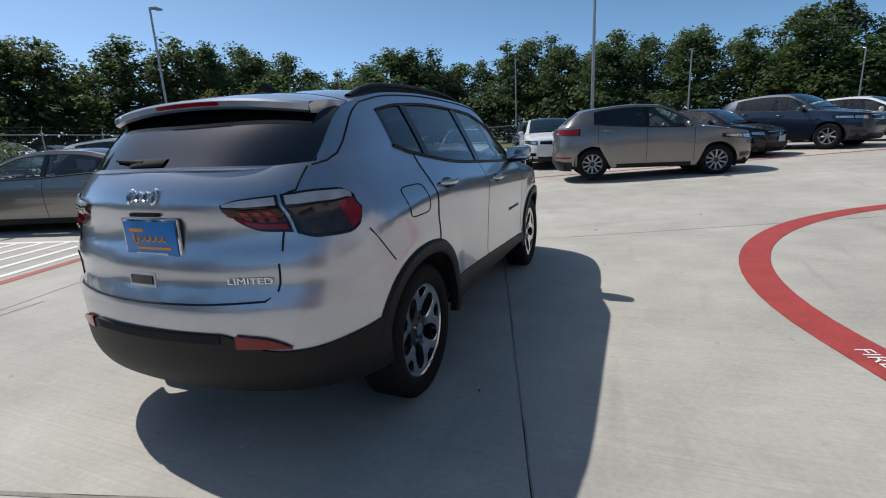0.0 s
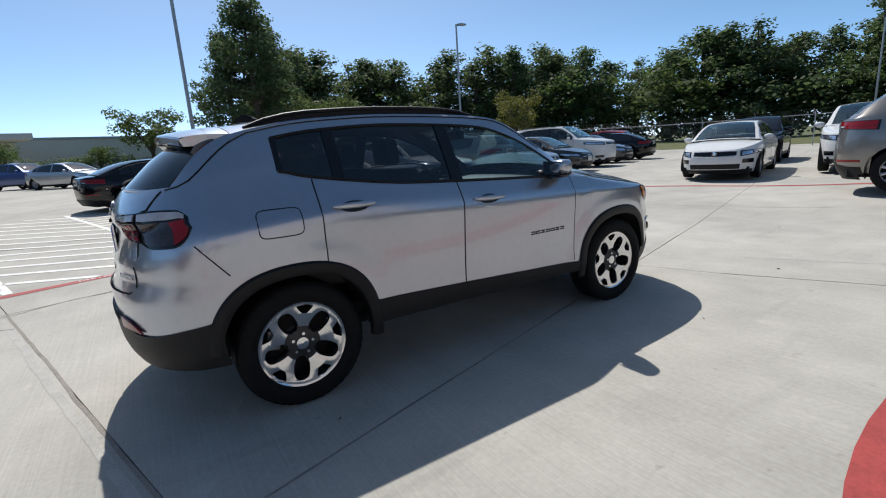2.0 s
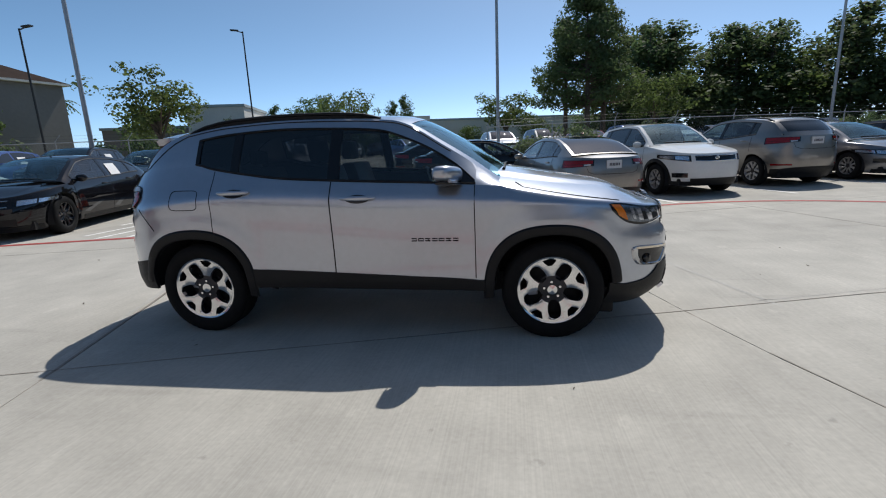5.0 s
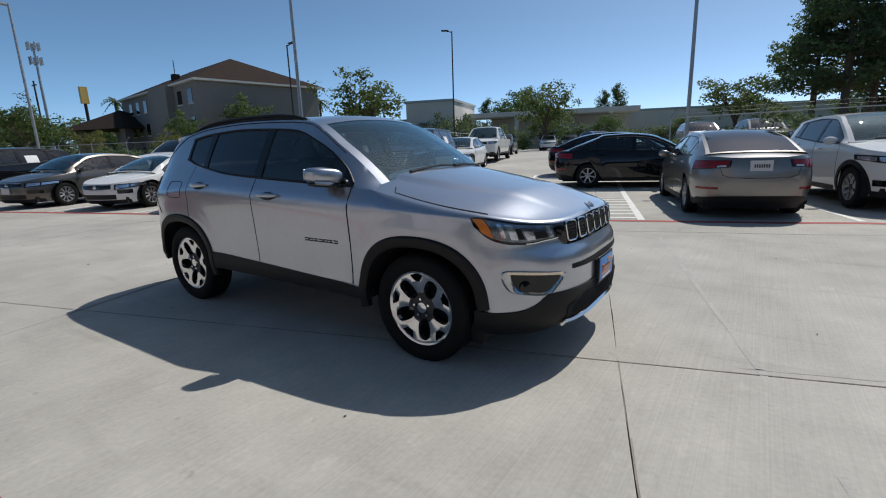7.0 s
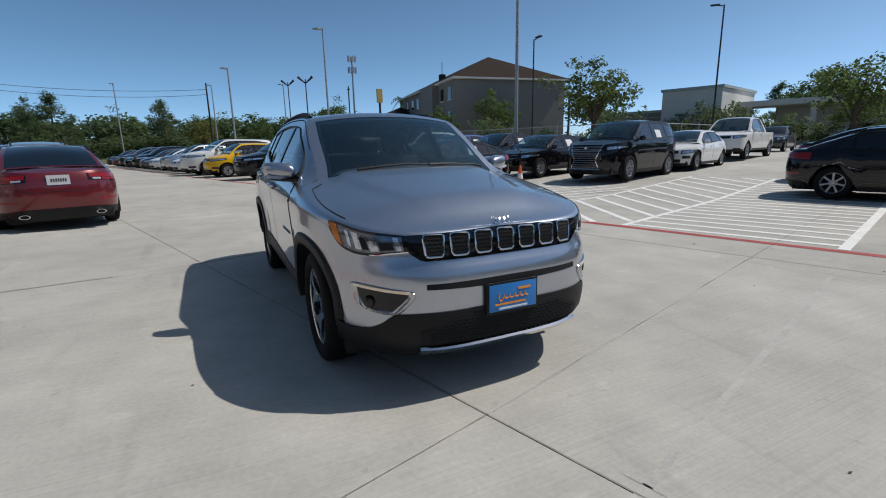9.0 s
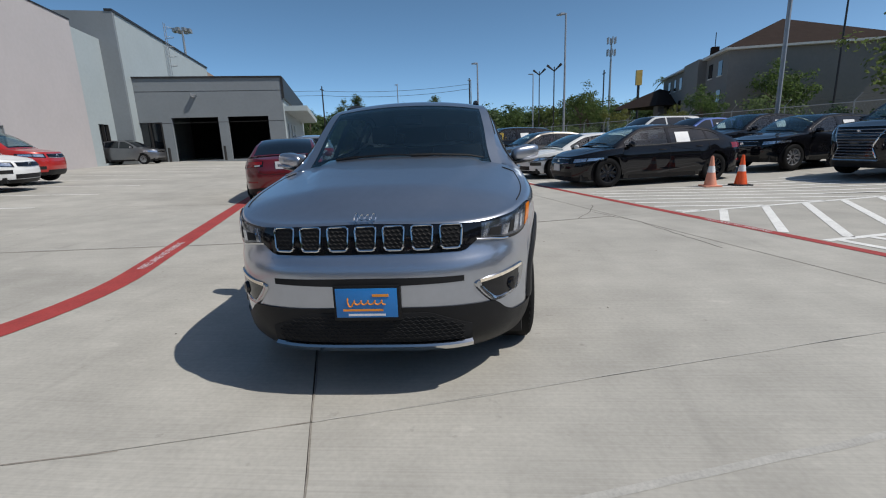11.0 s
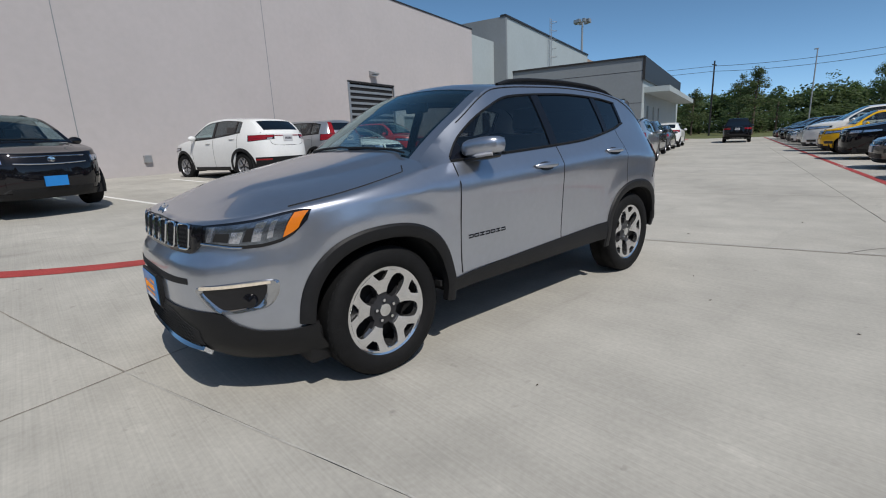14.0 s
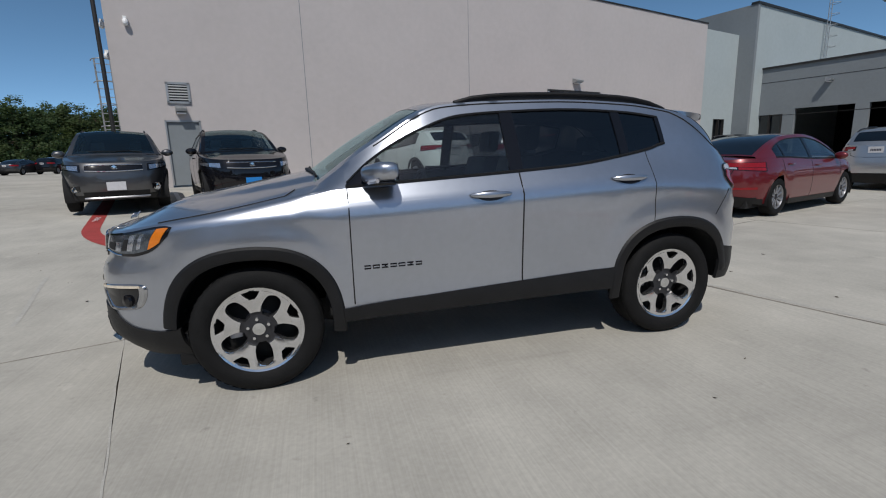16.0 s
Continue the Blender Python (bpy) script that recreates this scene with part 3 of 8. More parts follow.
def wheel(F, cx, sgn, parent, style, cache, far=False):
    """One wheel with tyre, rim and hub parts; sgn is +1 for the left side."""
    r = F.k["wheel"]
    rim = r * F.k.get("rim", 0.655)
    key = (round(r, 3), style)
    if key not in cache:
        fork, n, face_m, back_m = {"hero": (True, 5, ALLOY, ALLOYDARK), "five": (True, 5, WHEELSILVER, ALLOYDARK), "ten": (False, 10, WHEELSILVER, ALLOYDARK), "black": (True, 5, GLOSSBLACK, ALLOYDARK), "steel": (False, 7, WHEELSILVER, WHEELSILVER)}[style]
        t = tyre_mesh(r, rim, F.k.get("tyre_w", 0.225)).mesh("tyre", TYRE)
        b = Shell().lathe([(rim, 0.092), (rim + 0.004, 0.098), (rim - 0.012, 0.094), (rim - 0.022, 0.07), (rim - 0.03, -0.09)], 30)
        lip = b.mesh("rim", face_m if style != "hero" else ALLOY)
        disc = Shell().lathe([(rim - 0.028, 0.0), (rim * 0.62, 0.012), (0.001, 0.02)], 20).mesh("brake_disc", DARK)
        f = spoke_wheel(rim - 0.008, n, fork, 0.082, 0.052 if fork else 0.04).mesh("spokes", face_m)
        hub = Shell().lathe([(0.075, 0.02), (0.07, 0.052), (0.034, 0.066), (0.032, 0.074), (0.001, 0.076)], 12)
        for j in range(5):
            a = 2 * math.pi * (j + 0.5) / 5 + math.pi / 2
            hub.tube([(0.055 * math.cos(a), 0.03, 0.055 * math.sin(a)), (0.055 * math.cos(a), 0.072, 0.055 * math.sin(a))], 0.011, 6)
        cap = hub.mesh("hub", back_m)
        pocket = Shell()
        if fork:
            for k in range(n):
                a = 2 * math.pi * (k + 0.5) / n + math.pi / 2
                ca, sa = math.cos(a), math.sin(a)
                g = [[(q * ca - w * sa, 0.045, q * sa + w * ca) for w in (-hw, hw)] for q, hw in ((0.06, 0.03), (rim * 0.5, 0.032), (rim * 0.95, 0.035))]
                pocket.grid(g)
                # dark inner legs of the spokes
                for s in (-1, 1):
                    pocket.tube([(0.06 * ca, 0.05, 0.06 * sa), (rim * 0.55 * ca - s * 0.035 * sa, 0.055, rim * 0.55 * sa + s * 0.035 * ca), (rim * 0.96 * ca - s * 0.05 * sa, 0.06, rim * 0.96 * sa + s * 0.05 * ca)], 0.012, 5)
        pk = pocket.mesh("inner_spokes", back_m) if pocket.v else None
        cache[key] = (t, lip, disc, f, cap, pk)
    t, lip, disc, f, cap, pk = cache[key]
    w = new("wheel")
    w.parent = parent
    y = F.k["track"] * sgn
    w.matrix_local = pose(cx, y, r, 0, 0, 0 if sgn > 0 else 180)
    for nm, me in (("tyre", t), ("rim", lip), ("brake_disc", disc), ("spokes", f), ("hub", cap), ("inner_spokes", pk)):
        if me and not (far and nm in ("hub", "brake_disc", "inner_spokes")):
            part(nm, me, None, w)
    return w


WHEELS = {}


def base_form(L=4.4, W=0.91, H=1.60, ax=(1.318, -1.318), nose=2.21, tail=-2.12, wheel=0.35, style="suv", clear=0.27, **kw):
    """Proportions of a car of a given kind, stretched to its size."""
    z = H / 1.60
    width = [(0.15 * z, W * 0.92), (0.3 * z, W * 0.955), (0.5 * z, W * 0.985), (0.72 * z, W * 0.995), (0.9 * z, W * 0.99), (1.03 * z, W * 0.965), (1.14 * z, W * 0.93), (1.3 * z, W * 0.86), (1.45 * z, W * 0.775), (1.52 * z, W * 0.73), (1.62 * z, W * 0.66)]
    k = dict(width=width, axles=ax, wheel=wheel, arch=wheel + 0.055, track=W - 0.135, front_mid=ax[0] - 0.42, rear_mid=ax[1] + 0.42, crown=0.04, ridge=0.012)
    k["nose"] = [(0.2, nose - 0.12), (0.34, nose - 0.03), (0.55, nose), (0.72 * z, nose - 0.01), (0.9 * z, nose - 0.08), (1.0 * z, nose - 0.16)]
    k["sill"] = [(tail, clear + 0.12), (ax[1] - 0.45, clear + 0.04), (ax[1] + 0.5, clear), (ax[0] - 0.5, clear), (nose, clear - 0.02)]
    k["arch_z"] = 0
    if style in ("suv", "box", "bigsuv"):
        up = {"suv": 0.0, "box": 0.0, "bigsuv": 0.06}[style]
        hood = {"suv": 0.0, "box": 0.03, "bigsuv": 0.04}[style]
        cow = nose - 1.36 if style != "box" else nose - 1.05
        rk = 0.04 if style == "suv" else 0.0
        k["belt"] = [(tail, 1.14 * z), (ax[1] - 0.1, (1.15 + rk) * z), (ax[1] + 0.6, (1.12 + rk * 0.4) * z), (0, 1.08 * z), (cow - 0.3, 1.06 * z), (cow, 1.07 * z), (nose - 0.7, (0.99 + hood) * z), (nose - 0.15, (0.92 + hood) * z), (nose, (0.90 + hood) * z)]
        k["tail"] = [(0.2, tail + 0.15), (0.45, tail + 0.02), (0.6 * z, tail), (0.9 * z, tail + 0.03), (1.1 * z, tail + 0.06), (1.25 * z, tail + 0.10)]
        rf = cow - (0.72 if style != "box" else 0.5)
        k["arc"] = [(cow + 0.08, 1.08 * z), ((cow + rf) / 2, 1.36 * z), (rf - 0.1, 1.55 * z), (rf - 0.7, 1.585 * z), (tail + 1.2, (1.55 if style == "suv" else 1.57) * z), (tail + (0.66 if style == "suv" else 0.45), (1.47 if style == "suv" else 1.51) * z), (tail + (0.44 if style == "suv" else 0.34), 1.32 * z), (tail + 0.26, 1.13 * z)]
        k["bow"] = [0.10, 0.09, 0.05, 0.04, 0.04, 0.07, 0.12, 0.15]
        k["taper_r"] = 0.05
        k["corner"] = True
        k["round_r"] = 3.4
        k["win"] = (tail + (0.92 if style == "suv" else 0.62), cow - 0.12)
    elif style == "sedan":
        cow = nose - 1.22
        z = H / 1.45
        k["width"] = [(a * 0.93, b) for a, b in width]
        k["belt"] = [(tail, 0.98 * z), (tail + 0.25, 1.02 * z), (ax[1], 1.02 * z), (0, 0.96 * z), (cow - 0.2, 0.94 * z), (nose - 0.7, 0.87 * z), (nose - 0.15, 0.76 * z), (nose, 0.72 * z)]
        k["nose"] = [(0.15, nose - 0.12), (0.3, nose - 0.02), (0.5, nose), (0.65, nose - 0.04), (0.8, nose - 0.16), (0.95, nose - 0.3)]
        k["tail"] = [(0.15, tail + 0.15), (0.4, tail + 0.02), (0.6, tail), (0.9, tail + 0.03), (1.05, tail + 0.10)]
        k["arc"] = [(cow + 0.12, 0.96 * z), (cow - 0.32, 1.20 * z), (cow - 0.78, 1.38 * z), (cow - 1.3, 1.43 * z), (cow - 1.9, 1.41 * z), (tail + 1.15, 1.31 * z), (tail + 0.42, 1.05 * z)]
        k["bow"] = [0.10, 0.09, 0.05, 0.035, 0.035, 0.05, 0.03]
        k["deck"], k["win"], k["taper_r"] = True, (tail + 0.95, cow - 0.15), 0.10
    elif style == "pickup":
        cow = nose - 1.45
        bk = cow - 2.35
        k["belt"] = [(tail, 1.20), (bk - 0.1, 1.20), (bk + 0.1, 1.22), (0, 1.22), (cow, 1.22), (nose - 0.6, 1.18), (nose - 0.1, 1.10), (nose, 1.08)]
        k["nose"] = [(0.25, nose - 0.1), (0.5, nose), (0.8, nose - 0.01), (1.1, nose - 0.06), (1.2, nose - 0.12)]
        k["tail"] = [(0.3, tail + 0.1), (0.6, tail), (1.2, tail + 0.03)]
        k["arc"] = [(cow + 0.1, 1.24), (cow - 0.3, 1.58), (cow - 0.72, 1.83), (cow - 1.2, 1.88), (bk + 0.35, 1.86), (bk + 0.14, 1.78), (bk, 1.24)]
        k["bow"] = [0.06, 0.06, 0.05, 0.04, 0.03, 0.03, 0.03]
        k["deck"], k["win"] = True, (bk + 0.3, cow - 0.15)
        k["round"] = (5, 5)
    k.update(kw)
    return k


def car(name, label, m, color, k, wheels="ten", lamps="suv", plate=None, sheet=False, group="parked cars", grille=True, rails=False, badge=True, far=False, clad=False, skid=False, spindle=False, tail_bar=False, exhaust=False):
    """A parked car built from its proportions, with its lamps, panes, mirrors, handles, trim and wheels."""
    F = Form(k)
    top = thing(name, label, "car", m, group)
    ax, hub = k["axles"], k["wheel"]
    xa, xb = k["arc"][0][0], k["arc"][-1][0]
    nose, tail = float(F.xf(0.55)), float(F.xr(0.6))
    bel = lambda x: float(F.belt(x))
    w0, w1 = k["win"]
    hi = lambda x: F.arc_z(x) - 0.06 - 0.06 * smooth_step((ax[1] + 0.15 - x) / 0.5)
    lo = lambda x: bel(x) + 0.015
    x1 = w1
    while hi(x1) < lo(x1) + 0.03:
        x1 -= 0.03
    x0 = w0
    while hi(x0) < lo(x0) + 0.03:
        x0 += 0.03
    mid = ax[1] + (ax[0] - ax[1]) * 0.44
    s_at = lambda i: float(np.cumsum(np.hypot(*np.diff(np.array(k["arc"]), axis=0).T))[i])
    last = len(k["arc"]) - 2
    if far:
        part("body", body_shell(F, rows=8, n=12, m=12, fine=False), color, top, outward=True)
    else:
        part("body", body_shell(F, hole=(x0, x1, lo, hi), rows=8, n=24, m=24, skip_screen=(0.04, s_at(1) - 0.03, 0.9)), color, top, outward=True)
    # dark lower trim and wheel wells
    sh = Shell()
    cols = columns(F, 20, 16)
    cl = []
    for c in cols:
        x = F.ring(c, 0.4)[0]
        foot = float(F.sill(x)) - 0.02
        cl.append([F.ring(c, foot + d) * np.array((1.002, 1.006, 1)) for d in (0, 0.05, 0.10)])
    P = np.array(cl).transpose(1, 0, 2)
    ok = [i for i, c in enumerate(cols) if all(abs(P[0, i, 0] - a) > F.R + 0.02 for a in ax)]
    run = []
    for i in range(len(cols) + 1):
        if i < len(cols) and i in ok:
            run.append(i)
        elif len(run) > 1:
            centred = min(P[0, run, 1]) < 0.05
            for sgn in (False, True):
                sh.grid(P[:, run], mirror=sgn)
                if not centred:
                    part("lower_trim", sh, PLASTIC, top)
                    sh = Shell()
            if centred:
                part("lower_trim", sh, PLASTIC, top)
                sh = Shell()
            run = []
        else:
            run = []
    sh = Shell()
    wd = float(F.W(0.5))
    sh.box(tail + 0.25, -wd * 0.80, k["sill"][2][1] - 0.03, nose - 0.25, wd * 0.80, k["sill"][2][1] + 0.12)
    for a in ax:
        for sgn in (1, -1):
            sh.grid([[(a + (F.R + 0.01) * math.cos(t), sgn * y, hub + (F.R + 0.01) * math.sin(t)) for t in np.linspace(-0.35, math.pi + 0.35, 16)] for y in (wd * 0.55, wd * 0.985)])
            sh.grid([[(a + r * math.cos(t), sgn * wd * 0.6, hub + r * math.sin(t)) for t in np.linspace(-0.2, math.pi + 0.2, 16)] for r in (0.0, F.R + 0.02)])
    part("underbody", sh, DARK, top)
    for a in ax:
        for sgn in (1, -1):
            wheel(F, a, sgn, top, wheels, WHEELS, far)
    # panes
    q1 = max(x0 + 0.1, ax[1] + 0.22)
    for p0, p1 in ((x0, q1), (q1 + 0.03, mid - 0.04), (mid + 0.04, x1)):
        if p1 - p0 < 0.15:
            continue
        for s in (1, -1):
            M = np.array((1, s, 1))
            if far:
                part("side_window", skirted(Shell(), side_patch(F, p0, p1, lo, hi, 16, 6) * M, 0.003, 0.006, both=False), TINT, top)
            else:
                part("side_window", Shell().grid(side_patch(F, p0 - 0.01, p1 + 0.01, lambda x: lo(x) - 0.004, lambda x: hi(x) + 0.004, 14, 6) * M - np.array((0, 0.006 * s, 0))), PANE if p0 > mid else PRIVACY, top)
    if not far:
        for s in (1, -1):
            M = np.array((1, s, 1))
            for p0, p1 in ((mid - 0.05, mid + 0.05), (q1 - 0.015, q1 + 0.045)):
                part("window_pillar", skirted(Shell(), side_patch(F, p0, p1, lo, hi, 4, 6) * M, 0.001, 0.02, both=False), GLOSSBLACK, top)
            part("window_seal", Shell().tube([tuple(F.side(x, hi(x)) * M) for x in np.linspace(x0, x1, 24)] + [tuple(F.side(x, lo(x)) * M) for x in np.linspace(x1, x0, 24)], 0.009, 4), PLASTIC if lamps != "chrome" else CHROME, top)
        # cabin: floor, door linings, dashboard and seats
        sz, rz = k["sill"][2][1], F.arc_z(0)
        part("cabin_floor", Shell().box(q1 - 0.3, -0.70, sz + 0.10, xa - 0.15, 0.70, sz + 0.18), DARK, top)
        lin = Shell()
        for s in (1, -1):
            lin.grid(side_patch(F, x0 - 0.1, x1 + 0.05, lambda x: F.low(x) + 0.05, lambda x: bel(x) - 0.01, 24, 3) * np.array((1, 0.93 * s, 1)))
        lin.grid([[F.arc(s, w, -0.035) for w in np.linspace(0.96, -0.96, 9)] for s in np.linspace(s_at(1), s_at(last - 2), 8)])
        part("cabin_lining", lin, TRIMGREY, top)
        part("dashboard", Shell().grid([[(x, y, z + 0.02 * (1 - (y / 0.7) ** 2)) for y in np.linspace(-0.72, 0.72, 7)] for x, z in ((xa - 0.02, bel(xa) + 0.0), (xa - 0.42, bel(xa) - 0.01), (xa - 0.52, bel(xa) - 0.12), (xa - 0.45, bel(xa) - 0.4))]), DASH, top)
        part("steering_wheel", Shell().tube([(xa - 0.62 - 0.07 * math.sin(a), 0.36 + 0.18 * math.cos(a), bel(xa) - 0.04 + 0.16 * math.sin(a)) for a in np.linspace(0, 2 * math.pi, 17)], 0.016, 5, False), SEAT, top)
        for y in (0.36, -0.36):
            st = Shell().box(mid - 0.02, y - 0.24, sz + 0.2, mid + 0.46, y + 0.24, sz + 0.42)
            st.box(mid - 0.14, y - 0.23, sz + 0.36, mid, y + 0.23, bel(mid) + 0.12).box(mid - 0.16, y - 0.12, bel(mid) + 0.13, mid - 0.08, y + 0.12, min(bel(mid) + 0.30, rz - 0.12))
            part("seat", st, SEAT, top, bevel=0.03)
        bx = max(ax[1] + 0.05, q1 - 0.05)
        part("rear_bench", Shell().box(bx + 0.1, -0.62, sz + 0.2, bx + 0.55, 0.62, sz + 0.42).box(bx, -0.62, sz + 0.36, bx + 0.13, 0.62, bel(bx) + 0.03), SEAT, top, bevel=0.03)
    if lamps != "plain":
        g = side_patch(F, x0, x1, lambda x: lo(x) - 0.018, lambda x: lo(x) - 0.002, 20, 2)
        for s in (1, -1):
            part("belt_trim", skirted(Shell(), g * np.array((1, s, 1)), 0.004, 0.006, both=False), PLASTIC if lamps != "chrome" else CHROME, top)
    if far:
        part("windscreen", skirted(Shell(), [[F.arc(s, w) for w in np.linspace(0.88, -0.88, 15)] for s in np.linspace(0.05, s_at(1) - 0.03, 10)], 0.003, 0.006, both=False), TINT, top)
    else:
        ws = part("windscreen", Shell().grid([[F.arc(s, w, -0.002) for w in np.linspace(0.905, -0.905, 15)] for s in np.linspace(0.03, s_at(1) - 0.025, 10)]), SCREEN, top, "clear windscreen")
        part("screen_border", Shell().grid([[F.arc(s, w, -0.006) for w in np.linspace(0.9, -0.9, 15)] for s in (0.03, 0.10)]), GLOSSBLACK, ws)
        for wa in (0.05, 0.62):
            part("wiper", Shell().tube([tuple(F.arc(0.08, wa, 0.015)), tuple(F.arc(0.10, wa - 0.3, 0.014)), tuple(F.arc(0.10, wa - 0.6, 0.010))], 0.008, 5), PLASTIC, ws)
    part("rear_window", skirted(Shell(), [[F.arc(s, w) for w in np.linspace(1, -1, 15) * (0.91 if k.get("deck") else 0.84)] for s in np.linspace(s_at(last - 2) + (0.06 if k.get("deck") else 0.05), s_at(last) - (0.05 if k.get("deck") else 0.14), 8)], 0.003, 0.006, both=False), TINT, top)
    if clad:
        for a in ax:
            for s in (1, -1):
                g = []
                for t in np.linspace(radians(-12), radians(192), 24):
                    row = []
                    for r, o in ((F.R - 0.02, -0.02), (F.R - 0.015, 0.012), (F.R + 0.055, 0.012), (F.R + 0.065, 0.0)):
                        x, z = a + r * math.cos(t), hub + r * math.sin(t)
                        row.append((x, (F.y_at(x, max(z, 0.2)) + o) * s, z))
                    g.append(row)
                part("wheel_arch_trim", Shell().grid(g), PLASTIC, top)
    # lamps, grille, bumper intake, plates
    bz = bel(nose - 0.2)
    aw = F.front_a(y=float(F.W(0.7)) * 0.60)
    big = wheels == "big"
    hz = bz - 0.04
    for s in (1, -1):
        g = wrap_patch(F, "f", aw, 1.28, lambda f: hz - 0.155 + 0.075 * f, lambda f: hz - 0.02 + 0.025 * f, 12, 4) * np.array((1, s, 1))
        hl = part("headlight", skirted(Shell(), g, 0.006, 0.01, both=False), LENS if far else GLOSSBLACK, top)
        if far:
            continue
        for f0, f1 in ((0.06, 0.46), (0.50, 0.92)):
            part("reflector", skirted(Shell(), wrap_patch(F, "f", aw + (1.28 - aw) * f0, aw + (1.28 - aw) * f1, lambda f: hz - 0.135 + 0.075 * (f0 + (f1 - f0) * f), lambda f: hz - 0.04 + 0.025 * (f0 + (f1 - f0) * f), 7, 3) * np.array((1, s, 1)), 0.008, 0.004, both=False), LENS, hl)
        g = wrap_patch(F, "f", F.front_a(y=float(F.W(0.7)) * 0.66), 0.9, lambda f: 0.42, lambda f: 0.52, 6, 3) * np.array((1, s, 1))
        part("fog_lamp", skirted(Shell(), g, 0.005, 0.01, both=False), GLOSSBLACK, top)
    if spindle:
        # deep waisted grille with bright slats
        rows = []
        zs = np.linspace(0.40, hz + 0.03, 12)
        half = lambda z: 0.36 + 0.12 * abs((z - 0.68) / 0.3)
        mouth = np.array([[F.ring(("f", F.front_a(y=half(z) * abs(w), z=z)), z) * np.array((1, 1 if w >= 0 else -1, 1)) for w in np.linspace(-1, 1, 15)] for z in zs])
        sg_ = part("spindle_grille", skirted(Shell(), mouth, 0.012, 0.015, both=False), GLOSSBLACK, top, "deep waisted black grille")
        for i in range(1, 11):
            part("grille_slat", Shell().tube([tuple(q + np.array((0.022, 0, 0))) for q in mouth[i]], 0.009, 5), WHEELSILVER, sg_)
        for j in (0, -1):
            part("grille_frame", Shell().tube([tuple(q + np.array((0.02, 0, 0))) for q in mouth[:, j]], 0.016, 6), CHROME, sg_)
        part("grille_frame", Shell().tube([tuple(q + np.array((0.02, 0, 0))) for q in mouth[0]], 0.018, 6), CHROME, sg_)
    ga = F.front_a(y=float(F.W(0.7)) * 0.52)
    g0 = wrap_patch(F, "f", 0, ga, lambda f: hz - 0.15 + 0.02 * f, lambda f: hz - 0.03, 12, 4)
    g0 = np.concatenate([g0[:, ::-1] * np.array((1, -1, 1)), g0[:, 1:]], axis=1)
    gr = part("grille", skirted(Shell(), g0, 0.006, 0.01, both=False), GLOSSBLACK if grille else color, top)
    for e in (0, -1):
        part("grille_frame", Shell().tube([tuple(q + np.array((0.01, 0, 0))) for q in g0[e]], 0.009, 5), CHROME, gr)
    g0 = wrap_patch(F, "f", 0, F.front_a(y=float(F.W(0.5)) * 0.62), lambda f: 0.28, lambda f: 0.40, 10, 3)
    g0 = np.concatenate([g0[:, ::-1] * np.array((1, -1, 1)), g0[:, 1:]], axis=1)
    part("air_intake", skirted(Shell(), g0, 0.005, 0.01, both=False), PLASTIC, top)
    if skid:
        part("skid_bar", Shell().tube([tuple(q + np.array((0.012, 0, 0))) for q in g0[0]], 0.022, 6), WHEELSILVER, top, "silver bar under the intake")
        for s in (1, -1):
            q = F.ring(("f", F.front_a(y=0.66, z=0.46)), 0.46)
            part("round_fog_lamp", Shell().lathe([(0.075, -0.03), (0.075, 0.012), (0.055, 0.012), (0.05, 0.0), (0.001, 0.004)], 18), CHROME, top).matrix_local = Matrix.Translation((q[0] + 0.01, q[1] * s, 0.46)) @ pose(0, 0, 0, 0, 0, -90 + 25 * s)
    tz = (bel(tail + 0.3) - 0.02) if not k.get("deck") else bel(tail + 0.2) - 0.03
    if lamps == "tall":
        rng = (tz - 0.18, tz + 0.02)
    else:
        rng = (tz - 0.19, tz - 0.03)
    ra, re_ = F.front_a(y=float(F.W(0.8)) * (0.60 if lamps == "tall" else 0.47), end="r"), 1.19
    for s in (1, -1):
        g = wrap_patch(F, "r", ra, re_, lambda f: rng[0] + 0.05 * (1 - f), lambda f: rng[1], 12, 4) * np.array((1, s, 1))
        tl = part("tail_light", skirted(Shell(), g, 0.007, 0.012, both=False), RED if far else GLOSSBLACK, top)
        if not far:
            cellp = lambda f0, f1, r0, r1: wrap_patch(F, "r", ra + (re_ - ra) * f0, ra + (re_ - ra) * f1, lambda f: rng[0] + 0.05 * (1 - (f0 + (f1 - f0) * f)) * (1 - r0) + (rng[1] - rng[0]) * r0, lambda f: rng[0] + 0.05 * (1 - (f0 + (f1 - f0) * f)) * (1 - r1) + (rng[1] - rng[0]) * r1, 8, 3) * np.array((1, s, 1))
            part("red_lens", skirted(Shell(), cellp(0.03, 0.97, 0.40, 0.94), 0.010, 0.005, both=False), RED, tl)
            part("lower_lens", skirted(Shell(), cellp(0.30, 0.97, 0.06, 0.36), 0.010, 0.005, both=False), RED, tl)
            part("clear_lens", skirted(Shell(), cellp(0.08, 0.27, 0.10, 0.34), 0.010, 0.005, both=False), CLEARLENS, tl)
            part("bumper_reflector", skirted(Shell(), wrap_patch(F, "r", F.front_a(y=float(F.W(0.5)) * 0.62), 1.0, lambda f: 0.50, lambda f: 0.54, 5, 2) * np.array((1, s, 1)), 0.006, 0.01, both=False), RED, top)
    if lamps == "tall":
        for s in (1, -1):
            sl = s_at(last)
            g = [[F.arc(q, s * w, 0.004) for w in np.linspace(0.80, 0.995, 5)] for q in np.linspace(s_at(last - 2) + 0.02, sl - 0.02, 10)]
            part("upper_tail_light", skirted(Shell(), g, 0.012, 0.016, both=False), RED, top, "tall red tail light beside the rear window")
